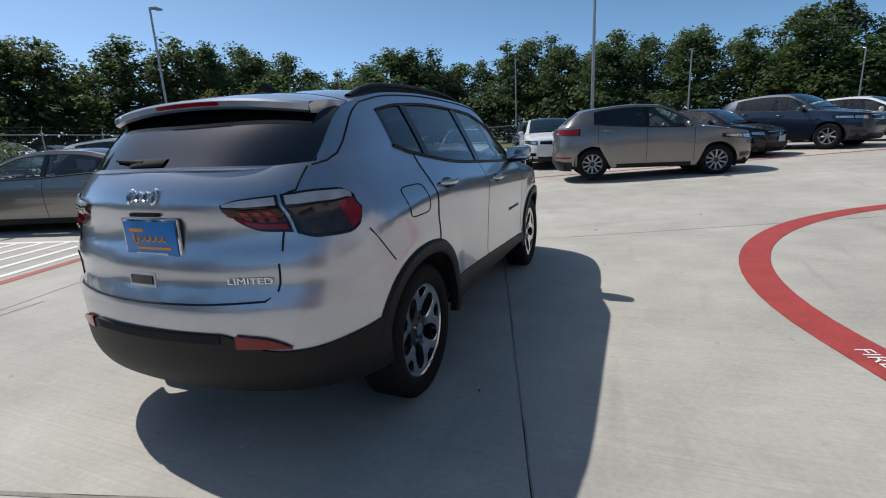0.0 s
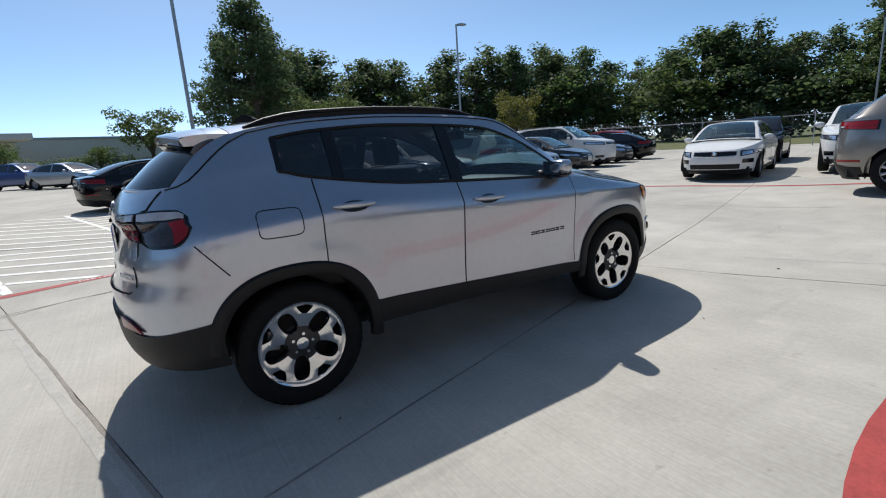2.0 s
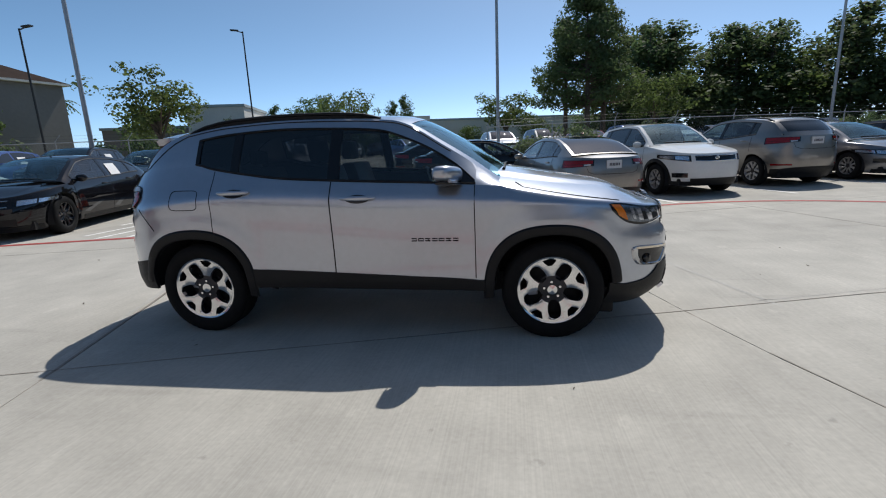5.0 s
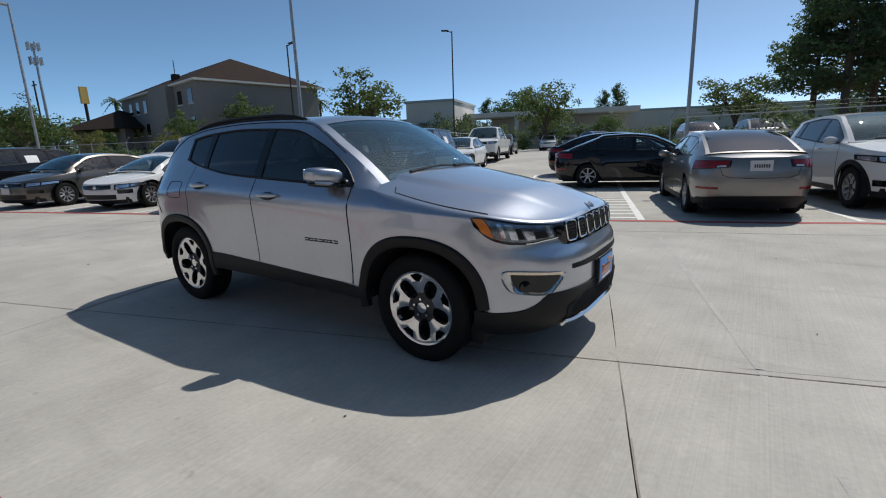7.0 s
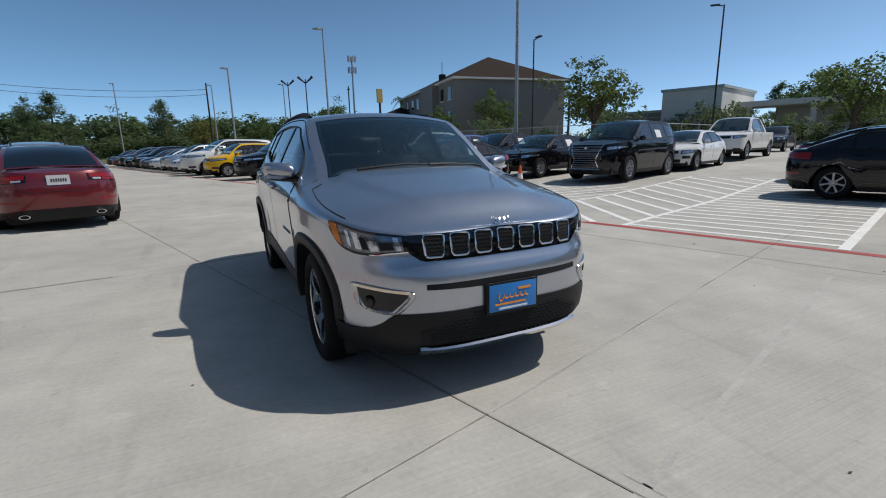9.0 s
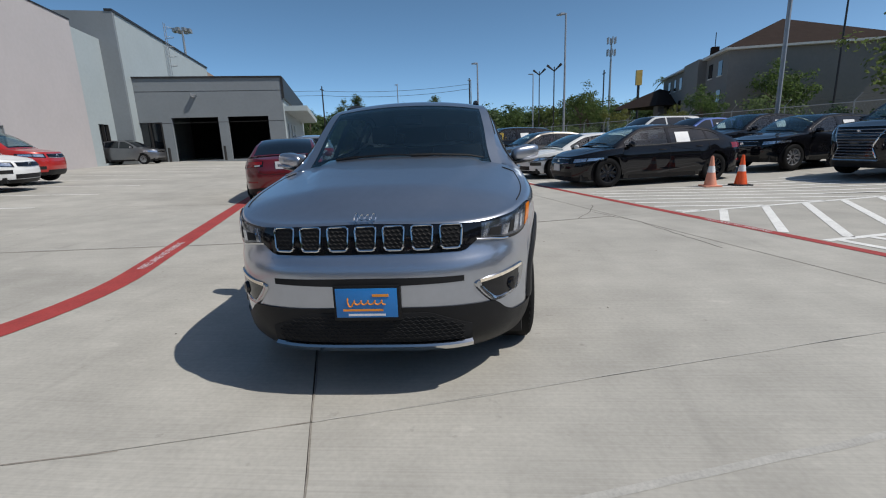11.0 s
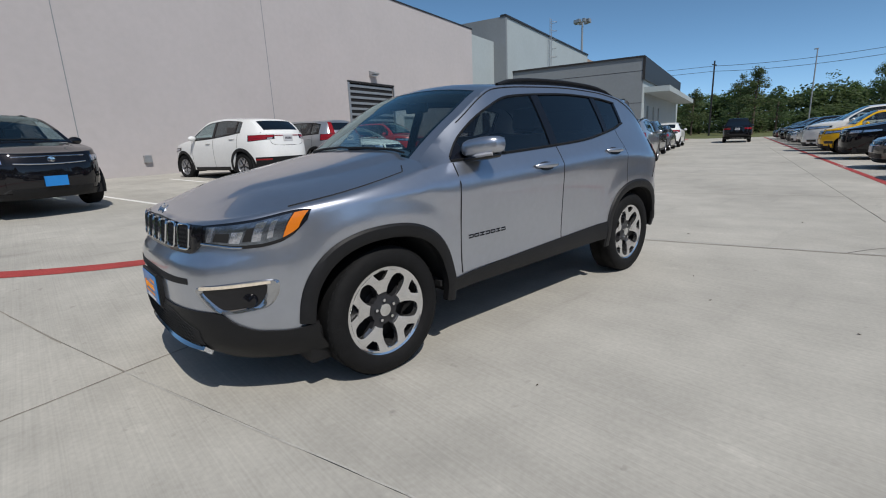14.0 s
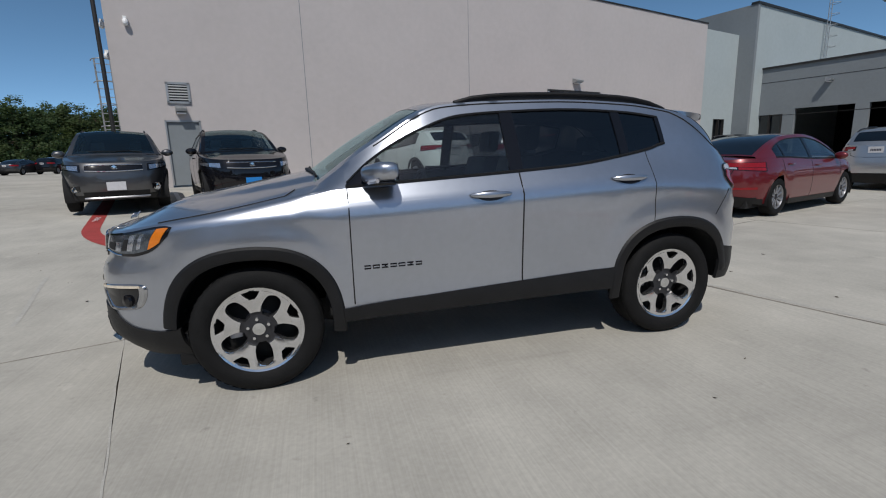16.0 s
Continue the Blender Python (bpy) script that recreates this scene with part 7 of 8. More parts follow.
GZ = 0.45
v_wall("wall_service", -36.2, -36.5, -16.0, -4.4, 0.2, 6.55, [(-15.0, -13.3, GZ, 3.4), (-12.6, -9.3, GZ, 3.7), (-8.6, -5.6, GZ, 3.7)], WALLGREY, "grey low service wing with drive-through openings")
wall_with_holes("wall_service_front", -62.0, -36.5, -4.4, -4.7, 0.2, 5.6, [(-39.8, -38.9, 0.5, 3.2), (-43.0, -42.1, 0.5, 3.2), (-46.2, -45.3, 0.5, 3.2)], WALLLIGHT, "pale front wall of the service wing")
tagged(part("coping", lot_box(Shell(), -36.6, -16.0, 6.55, -36.1, -4.3, 6.68), DARKSTEEL, smooth=False), "dark coping on the service wing", "wall", kind="structure")
tagged(part("canopy", lot_box(Shell(), -60.0, -4.4, 4.1, -37.2, -2.6, 4.5), WALLLIGHT, smooth=False), "flat pale canopy over the showroom windows", "canopy", kind="structure")
tagged(part("fascia", lot_box(Shell(), -62.0, -4.4, 5.0, -36.15, -4.22, 6.62), DARKSTEEL, smooth=False), "dark metal fascia above the showroom canopy", "wall", kind="structure")
tagged(part("service_roof", lot_box(Shell(), -62, -16.0, 6.35, -36.5, -4.7, 6.5), WALLGREY, smooth=False), "flat roof of the service wing", "roof", kind="structure")
# added back wall: the drive's inner shade is put into its near-black colour
tagged(part("service_back", lot_box(Shell(), -50, -16.0, 0.2, -49.7, -4.7, 6.3), DARK, smooth=False), "back wall coloured near-black for the shade inside the service drive", "wall", kind="structure")
win = thing("window_1", "dark framed glass window in the service wing", "window", kind="structure")
part("pane", lot_box(Shell(), -36.45, -15.0, GZ, -36.40, -13.3, 3.4), TINT, win, smooth=False)
for q in (-15.0, -14.2, -13.4):
    part("window_frame", lot_box(Shell(), -36.42, q, GZ, -36.18, q + 0.08, 3.4), DARKSTEEL, win, smooth=False)
win = thing("window_2", "dark framed window in the pale panel", "window", kind="structure")
part("pane", lot_box(Shell(), -33.6, -16.1, 0.6, -32.2, -16.05, 3.2), TINT, win, smooth=False)
for q in (-33.6, -32.94, -32.28):
    part("window_frame", lot_box(Shell(), q, -16.05, 0.6, q + 0.08, -15.88, 3.2), DARKSTEEL, win, smooth=False)
for i, q in enumerate((-39.8, -43.0, -46.2)):
    win = thing("window_%d" % (i + 3), "tall dark window under the canopy", "window", kind="structure")
    part("pane", lot_box(Shell(), q, -4.6, 0.5, q + 0.9, -4.55, 3.2), TINT, win, smooth=False)
for v in (-4.95, -9.0, -12.95):
    b = thing("bollard", "dark steel bollard beside the service opening", "bollard", group="bollards")
    part("post", Shell().tube([(*xy(-35.7, v), 0.4), (*xy(-35.7, v), 1.5)], 0.09, 10), DARKSTEEL, b)
for z in (2.0, 4.3):
    tagged(part("wall_groove", lot_box(Shell(), -36.21, -16.0, z + 1.3, -36.19, -4.4, z + 1.33), DARKSTEEL, smooth=False), "thin groove line across the service wing", "wall", kind="structure")


# ---- lamp posts, masts and wires ----
def lamp_post(u, v, h, kind="lamp", turn=0):
    x, y = xy(u, v)
    z = rise(x, y)
    dark = kind in ("dlamp", "util", "dpost")
    m_ = DARKSTEEL if dark else STEEL
    ob = thing("utility_pole" if kind == "util" else "lamp_post", {"util": "dark wooden utility pole", "lamp": "tall grey steel lamp post with one flat head", "dlamp": "dark lamp post with angled twin heads", "dpost": "tall dark lamp post with a small head"}[kind], "pole", group="lamp posts")
    w = 0.16 if kind == "util" else 0.085
    part("pole", Shell().tube([(x, y, z - 0.1), (x, y, z + h)], [w, w * 0.72], 8), m_, ob)
    a = radians(turn)
    if kind != "util":
        part("base", Shell().tube([(x, y, z - 0.1), (x, y, z + 0.75)], 0.28, 14), CONCRETE, ob)
    if kind in ("lamp", "dpost"):
        part("arm", Shell().tube([(x, y, z + h - 0.1), (x + 0.5 * math.cos(a), y + 0.5 * math.sin(a), z + h + 0.02)], 0.045, 6), m_, ob)
        hd = Shell().box(0.35, -0.17, -0.05, 1.05, 0.17, 0.05)
        hd.v = [(x + q[0] * math.cos(a) - q[1] * math.sin(a), y + q[0] * math.sin(a) + q[1] * math.cos(a), z + h + 0.05 + q[2] + 0.06 * q[0]) for q in hd.v]
        part("lamp_head", hd, m_, ob)
    elif kind == "dlamp":
        for s in (1, -1):
            part("lamp_head", Shell().tube([(x, y, z + h - 0.5), (x + s * 0.9 * math.cos(a), y + s * 0.9 * math.sin(a), z + h + 0.25)], [0.06, 0.16], 6), m_, ob)
    else:
        part("crossarm", Shell().box(x - 0.9, y - 0.06, z + h - 0.7, x + 0.9, y + 0.06, z + h - 0.55), m_, ob)
    return ob


for q in ((25, 19.3, 9.4, "lamp", 20), (6.0, 19.0, 10.5, "lamp", 90), (21, -5.9, 10.5, "lamp", 0), (47.6, -3.6, 8.6, "lamp", 0), (-11.4, 44.4, 12.0, "dpost", 200), (-10.6, 15.5, 11.0, "lamp", 200), (-24.8, 36, 10.4, "dpost", 0),
          (-67, 9, 9.4, "lamp", 200), (-37, 12, 7.6, "lamp", 200), (-55, 25, 8.7, "lamp", 200), (-51, 26, 9.0, "dlamp", 60), (-62, 29, 10, "dlamp", 60), (-89, -2, 11.8, "util", 0), (-81, 24, 11.6, "util", 0), (-63, 19, 9.2, "lamp", 200), (-29, 16.2, 9.6, "lamp", 200), (51, -39, 7.8, "lamp", 30), (43, -19, 7.5, "lamp", 0), (-78, 49, 12.4, "util", 0)):
    lamp_post(*q)

cell = thing("cell_tower", "tall slim mast with antenna panels on top", "mast")
cx_, cy_ = xy(-84, 54)
part("pole", Shell().tube([(cx_, cy_, 0), (cx_, cy_, 19.5)], [0.28, 0.16], 8), STEEL, cell)
for z in (17.0, 19.2):
    for k in range(6):
        a = k * math.pi / 3
        part("antenna_panel", Shell().box(cx_ + 0.8 * math.cos(a) - 0.1, cy_ + 0.8 * math.sin(a) - 0.1, z - 0.7, cx_ + 0.8 * math.cos(a) + 0.1, cy_ + 0.8 * math.sin(a) + 0.1, z + 0.5), STEEL, cell)
SIGNYELLOW = mat("yellow_sign_face", (0.62, 0.40, 0.10), 0.5, vary=0.1, scale=2)
sg = thing("pylon_sign", "tall pylon sign with a yellow board", "sign")
sx_, sy_ = xy(-79, 57)
part("pole", Shell().tube([(sx_, sy_, 0), (sx_, sy_, 10.5)], 0.25, 8), DARKSTEEL, sg)
part("board", Shell().box(sx_ - 0.3, sy_ - 0.55, 10.2, sx_ + 0.3, sy_ + 0.55, 12.9), SIGNYELLOW, sg)
mast = thing("stadium_light", "very tall mast with a ring of floodlights", "mast")
mx_, my_ = xy(-112, -30)
part("pole", Shell().tube([(mx_, my_, 0), (mx_, my_, 26)], [0.4, 0.2], 8), STEEL, mast)
for k in range(8):
    a = k * math.pi / 4
    part("floodlight", Shell().box(mx_ + 1.5 * math.cos(a) - 0.35, my_ + 1.5 * math.sin(a) - 0.35, 25.6, mx_ + 1.5 * math.cos(a) + 0.35, my_ + 1.5 * math.sin(a) + 0.35, 26.3), STEEL, mast)
for z, dz in ((11.0, 0.6), (10.2, 0.7)):
    wr = Shell().tube([(*xy(-89 + t * 8 * 1.0, -2 + t * 26), z - 4 * dz * t * (1 - t)) for t in np.linspace(0, 1, 12)], 0.03, 4, False)
    tagged(part("power_line", wr, DARKSTEEL), "thin dark overhead power line", "cable", "overhead lines")
    wr = Shell().tube([(*xy(-89 + t * 20, -2 - t * 120), z - 4 * dz * t * (1 - t)) for t in np.linspace(0, 1, 12)], 0.03, 4, False)
    tagged(part("power_line", wr, DARKSTEEL), "thin dark overhead power line", "cable", "overhead lines")


# ---- chain-link fences ----
def fence(pts, h=1.9, label="galvanised chain-link fence with steel posts"):
    ob = thing("fence", label, "fence")
    wires = Shell()
    for (u0, v0), (u1, v1) in zip(pts[:-1], pts[1:]):
        L = math.dist((u0, v0), (u1, v1))
        at = lambda d: (*xy(u0 + (u1 - u0) * d / L, v0 + (v1 - v0) * d / L),)
        n = int(L / 3)
        tops = []
        for i in range(n + 1):
            x, y = at(L * i / n)
            z = rise(x, y)
            tops.append((x, y, z + h))
            part("post", Shell().tube([(x, y, z - 0.1), (x, y, z + h + 0.05), (x + 0.15, y + 0.15, z + h + 0.35)], 0.03, 6), STEEL, ob)
        part("top_rail", Shell().tube(tops, 0.022, 5, False), STEEL, ob)
        for e in (0.15, 0.3):
            part("barbed_wire", Shell().tube([(q[0] + 0.5 * e, q[1] + 0.5 * e, q[2] + e) for q in tops], 0.0035, 3, False), DARKSTEEL, ob)
        step, wd = 0.14, 0.004
        for k in range(int((L - h) / step)):
            for s in (0, 1):
                d0, d1 = k * step + (0 if s else h * 0.6), k * step + (h * 0.6 if s else 0)
                (xa, ya), (xb, yb), (xc, yc), (xd, yd) = at(d0), at(d0 + wd), at(d1 + wd), at(d1)
                o = len(wires.v)
                za, zb = rise(xa, ya), rise(xd, yd)
                wires.v += [(xa, ya, za), (xb, yb, za), (xc, yc, zb + h), (xd, yd, zb + h)]
                wires.f.append((o, o + 1, o + 2, o + 3))
    w = part("wire_mesh", wires, STEEL, ob, merge=False)
    w["kind"] = "stuff"
    return ob


fence([(-62, 20.5), (-8.5, 20.5), (-8.5, 42)])
fence([(5.2, 18.0), (34, 18.0), (36, -10), (36, -45)])


# ---- buildings beyond the fence ----
ROOFBROWN = mat("brown_shingles", (0.036, 0.025, 0.021), 0.95, spec=0.1, vary=0.25, scale=1.5, bump=0.4, bscale=12)
HOTELWALL = mat("beige_stucco", (0.22, 0.20, 0.185), 0.9, vary=0.08, scale=0.4, bump=0.2, bscale=30)

STUCCO = mat("white_stucco", (0.62, 0.60, 0.56), 0.9, vary=0.08, scale=0.5, bump=0.2, bscale=30)


def hotel():
    ob = thing("hotel", "three-storey beige hotel with brown hip roof", "building")
    ca, sa = math.cos(radians(65)), math.sin(radians(65))
    A, B, h, pk = 15.2, 28.0, 9.4, 13.2

    def hp(a, b, z):
        return (*xy(-38.9 + ca * a - sa * b, 39.5 + sa * a + ca * b), z)

    def slab_box(a0, b0, z0, a1, b1, z1):
        sh = Shell().box(a0, b0, z0, a1, b1, z1)
        sh.v = [hp(*q) for q in sh.v]
        return sh
    part("wall", slab_box(0, 0, 0, A, B, h), HOTELWALL, ob, smooth=False)
    part("bay", slab_box(-0.9, 7.0, 0, 0, 13.0, h), HOTELWALL, ob, smooth=False)
    e = 0.5
    sh = Shell()
    sh.v = [hp(*q) for q in ((-e, -e, h), (A + e, -e, h), (A + e, B + e, h), (-e, B + e, h), (A / 2, A / 2, pk), (A / 2, B - A / 2, pk))]
    sh.f = [(0, 1, 4), (1, 2, 5, 4), (2, 3, 5), (3, 0, 4, 5), (3, 2, 1, 0)]
    part("roof", sh, ROOFBROWN, ob, smooth=False)
    part("eave", slab_box(-e - 0.02, -e - 0.02, h - 0.22, A + e + 0.02, B + e + 0.02, h - 0.01), STUCCO, ob, smooth=False)
    part("chimney", slab_box(1.7, 11.2, h, 2.5, 12.0, h + 1.9), ROOFBROWN, ob, smooth=False)
    part("aerial", Shell().tube([hp(2.1, 11.6, h + 1.8), hp(2.1, 11.6, h + 3.6)], 0.05, 5), DARKSTEEL, ob)
    for f in range(3):
        for i in range(8):
            b = 1.6 + i * 3.1
            if 6.2 < b < 13.2:
                continue
            w = part("window", slab_box(-0.05, b, 1.0 + 3 * f, 0.02, b + 1.2, 2.5 + 3 * f), TINT, ob, smooth=False)
            part("window_sill", slab_box(-0.12, b - 0.1, 0.88 + 3 * f, 0.0, b + 1.3, 1.0 + 3 * f), STUCCO, w, smooth=False)
    return ob


hotel()


def plain_building(name, label, u0, v0, u1, v1, h, wall, wins=(), trim=True):
    ob = thing(name, label, "building")
    part("wall", lot_box(Shell(), u0, v0, 0, u1, v1, h), wall, ob, smooth=False)
    part("parapet", lot_box(Shell(), u0 - 0.2, v0 - 0.2, h, u1 + 0.2, v1 + 0.2, h + 0.35), WALLLIGHT if trim else wall, ob, smooth=False)
    for a, b, c, d in wins:
        part("window", lot_box(Shell(), a, v0 - 0.06, c, b, v0 + 0.02, d), TINT, ob, smooth=False)
    return ob


plain_building("showroom", "low white flat-roofed commercial building", -25, 66, -17.5, 80, 7.8, STUCCO, ((-20, -18.4, 1, 3),))
plain_building("annex", "long low beige flat-roofed building", -14, 78, 8, 88, 5.4, STUCCO, ((-12, -9, 1, 3), (-6, -3, 1, 3), (0, 3, 1, 3)))
can = thing("walkway_canopy", "flat white canopy on columns before the low building", "canopy")
part("slab", lot_box(Shell(), -17.4, 72, 5.5, 9, 78, 6.2), STUCCO, can, smooth=False)
for q in (-16, -9, -2, 5):
    part("column", lot_box(Shell(), q - 0.3, 72.4, 0, q + 0.3, 73.0, 5.5), STUCCO, can, smooth=False)
plain_building("warehouse", "very long low pale grey warehouse", 8, 84, 60, 100, 6.0, STUCCO)
plain_building("office", "low dark-roofed office building", -38, 70, -26, 80, 5.4, HOTELWALL, ((-34, -31, 1, 3),))
gz = thing("canopy_pavilion", "open pavilion with a brown hip roof", "pavilion")
for a, b in ((-66, 46), (-66, 52), (-58, 46), (-58, 52)):
    part("post", lot_box(Shell(), a - 0.5, b - 0.5, 0, a + 0.5, b + 0.5, 5), HOTELWALL, gz, smooth=False)
sh = Shell()
sh.v = [(*xy(a, b), z) for a, b, z in ((-68, 44, 5), (-56, 44, 5), (-56, 54, 5), (-68, 54, 5), (-62, 49, 7.8))]
sh.f = [(0, 1, 4), (1, 2, 4), (2, 3, 4), (3, 0, 4), (3, 2, 1, 0)]
part("roof", sh, ROOFBROWN, gz, smooth=False)


# ---- trees ----
def leaf_mat(name, color, trans=0.25):
    m = mat(name, color, 0.65, vary=0.0)
    nt = m.node_tree
    b = nt.nodes["Principled BSDF"]
    g, r, h = nt.nodes.new("ShaderNodeNewGeometry"), nt.nodes.new("ShaderNodeMapRange"), nt.nodes.new("ShaderNodeHueSaturation")
    oi, r2 = nt.nodes.new("ShaderNodeObjectInfo"), nt.nodes.new("ShaderNodeMapRange")
    r.inputs["To Min"].default_value, r.inputs["To Max"].default_value = 0.75, 1.3
    r2.inputs["To Min"].default_value, r2.inputs["To Max"].default_value = 0.485, 0.52
    h.inputs["Color"].default_value = (*color, 1)
    nt.links.new(g.outputs["Random Per Island"], r.inputs["Value"])
    nt.links.new(r.outputs[0], h.inputs["Value"])
    nt.links.new(oi.outputs["Random"], r2.inputs["Value"])
    nt.links.new(r2.outputs[0], h.inputs["Hue"])
    nt.links.new(h.outputs[0], b.inputs["Base Color"])
    tl, mx = nt.nodes.new("ShaderNodeBsdfTranslucent"), nt.nodes.new("ShaderNodeMixShader")
    nt.links.new(h.outputs[0], tl.inputs["Color"])
    mx.inputs[0].default_value = trans
    nt.links.new(b.outputs[0], mx.inputs[1])
    nt.links.new(tl.outputs[0], mx.inputs[2])
    nt.links.new(mx.outputs[0], nt.nodes["Material Output"].inputs[0])
    return m


PINELEAF = leaf_mat("pine_needles", (0.096, 0.136, 0.054), 0.6)
BROADLEAF = leaf_mat("broad_leaves", (0.092, 0.134, 0.040), 0.6)
YELLOWLEAF = leaf_mat("yellowing_leaves", (0.16, 0.16, 0.036), 0.45)


def clump(sh, rng, c, r, count, size, flat=0.7):
    """Many small leaf blades round an uneven cloud, most of them facing out."""
    for _ in range(count):
        d = rng.normal(size=3)
        d /= np.linalg.norm(d)
        p = c + d * r * (0.45 + 0.62 * rng.random()) * np.array((1, 1, flat))
        n = d + rng.normal(size=3) * 0.45 + np.array((0, 0, 0.25))
        n /= np.linalg.norm(n)
        a = np.cross(n, rng.normal(size=3))
        a /= np.linalg.norm(a)
        b = np.cross(n, a)
        s = size * (0.6 + 0.8 * rng.random())
        o = len(sh.v)
        sh.v += [tuple(p - a * s), tuple(p + b * s * 0.7), tuple(p + a * s), tuple(p - b * s * 0.7)]
        sh.f.append((o, o + 1, o + 2, o + 3))


def tree_meshes(kind, seed):
    """Unit trees about 10 m high: trunk with limbs, and a crown of leaf blades."""
    rng = np.random.default_rng(seed)
    wood, crown = Shell(), Shell()
    lean = rng.normal(size=2) * 0.25
    trunk = [(lean[0] * t * t, lean[1] * t * t, 9.4 * t) for t in np.linspace(0, 1, 6)]
    if kind in ("pine", "bigpine"):
        big = kind == "bigpine"
        wood.tube(trunk, [0.20, 0.18, 0.15, 0.11, 0.07, 0.03], 7)
        base = 0.14 + 0.2 * rng.random()
        for _ in range(80 if big else 38):
            t = base + (1 - base) * rng.random() ** 0.85
            a = rng.random() * 2 * math.pi
            reach = (1.95 * (1 - ((t - base) / (1 - base)) ** 1.7) + 0.45) * (0.55 + 0.6 * rng.random())
            p0 = np.array((lean[0] * t * t, lean[1] * t * t, 9.4 * t))
            p1 = p0 + np.array((math.cos(a) * reach, math.sin(a) * reach, 0.25 + 0.3 * rng.random()))
            wood.tube([tuple(p0), tuple(p1)], [0.05, 0.015], 4, False)
            clump(crown, rng, p1, 0.50 + 0.34 * rng.random(), 100 if big else 62, 0.085 if big else 0.112, 0.6 if big else 1.0)
            clump(crown, rng, (p0 + p1) / 2, 0.55, 36 if big else 22, 0.09 if big else 0.135, 0.6 if big else 1.0)
        clump(crown, rng, np.array((lean[0], lean[1], 9.5)), 0.4, 120 if big else 24, 0.08 if big else 0.15, 1.3)
    elif kind in ("broad", "yellow"):
        wood.tube(trunk[:4], [0.28, 0.22, 0.17, 0.1], 8)
        for i in range(12):
            a, t = rng.random() * 2 * math.pi, 0.25 + 0.3 * rng.random()
            p0 = np.array((0, 0, 9.4 * t))
            rad = 1.6 + 1.5 * rng.random()
            p1 = np.array((math.cos(a) * rad, math.sin(a) * rad, 4.2 + 4.4 * rng.random()))
            wood.tube([tuple(p0), tuple((p0 + p1) / 2 + np.array((0, 0, 0.3))), tuple(p1)], [0.11, 0.07, 0.02], 5, False)
            for _k in range(5):
                q = p1 + rng.normal(size=3) * np.array((0.9, 0.9, 0.7))
                clump(crown, rng, q, 0.75 + 0.4 * rng.random(), 46, 0.16, 0.8)
        for _k in range(7):
            q = np.array((rng.normal() * 1.2, rng.normal() * 1.2, 7.6 + rng.normal() * 0.9))
            clump(crown, rng, q, 0.9, 60, 0.16, 0.8)
    elif kind == "bush":
        for i in range(8):
            a = rng.random() * 2 * math.pi
            p1 = np.array((math.cos(a) * 4.5 * rng.random(), math.sin(a) * 4.5 * rng.random(), 4 + 4.0 * rng.random()))
            wood.tube([(0, 0, 0), tuple(p1)], [0.12, 0.03], 4, False)
            for _k in range(4):
                clump(crown, rng, p1 + rng.normal(size=3) * np.array((1.5, 1.5, 1.6)), 1.9, 27, 0.36, 0.85)
        clump(crown, rng, np.array((0, 0, 3.0)), 4.0, 270, 0.43, 0.75)
    else:
        wood.tube([(0, 0, 0), (0.2, 0, 5), (0.1, 0, 8.6)], [0.24, 0.18, 0.2], 8)
        for i in range(26):
            a, up = rng.random() * 2 * math.pi, rng.random() * 1.4 - 0.4
            pts = [np.array((0.1 + math.cos(a) * d, math.sin(a) * d, 8.7 + up * d - 0.32 * d * d)) for d in np.linspace(0, 1.9, 6)]
            sd = np.array((-math.sin(a), math.cos(a), 0))
            for i2 in range(5):
                for s in (1, -1):
                    o = len(crown.v)
                    w = 0.42 * (1 - i2 / 6)
                    crown.v += [tuple(pts[i2]), tuple(pts[i2 + 1]), tuple(pts[i2 + 1] + sd * s * w + np.array((0, 0, -0.12)))]
                    crown.f.append((o, o + 1, o + 2))
    leaf = {"pine": PINELEAF, "bush": PINELEAF, "bigpine": PINELEAF, "yellow": YELLOWLEAF}.get(kind, BROADLEAF)
    return wood.mesh("trunk", BARK, merge=False), crown.mesh("crown", leaf, smooth=False, merge=False, sharp=180)


TREES = {k: [tree_meshes(k, 7 * i + len(k)) for i in range(n)] for k, n in (("pine", 6), ("bigpine", 2), ("broad", 4), ("yellow", 2), ("bush", 3), ("palm", 2))}
TREELABEL = {"bigpine": "tall dense dark green pine tree", "pine": "tall dark green pine tree with a ragged crown", "broad": "green broadleaf tree with an open crown", "yellow": "small tree with yellowing leaves", "bush": "dense green shrub at the fence", "palm": "slim palm tree with a fan crown"}
trng = random.Random(5)


def tree(kind, u, v, h, group="", wide=1.0):
    x, y = xy(u, v)
    ob = thing("palm_tree" if kind == "palm" else "shrub" if kind == "bush" else "tree", TREELABEL[kind], "shrub" if kind == "bush" else "tree", group=group)
    w, c = TREES[kind][trng.randrange(len(TREES[kind]))]
    part("trunk", w, None, ob)
    part("crown", c, None, ob)
    s = h / 10.0
    ww = s * wide * (0.9 + 0.25 * trng.random())
    ob.matrix_world = pose(x, y, rise(x, y) - 0.12, 0, 0, trng.random() * 360) @ Matrix.Diagonal((ww, ww, s, 1))
    return ob


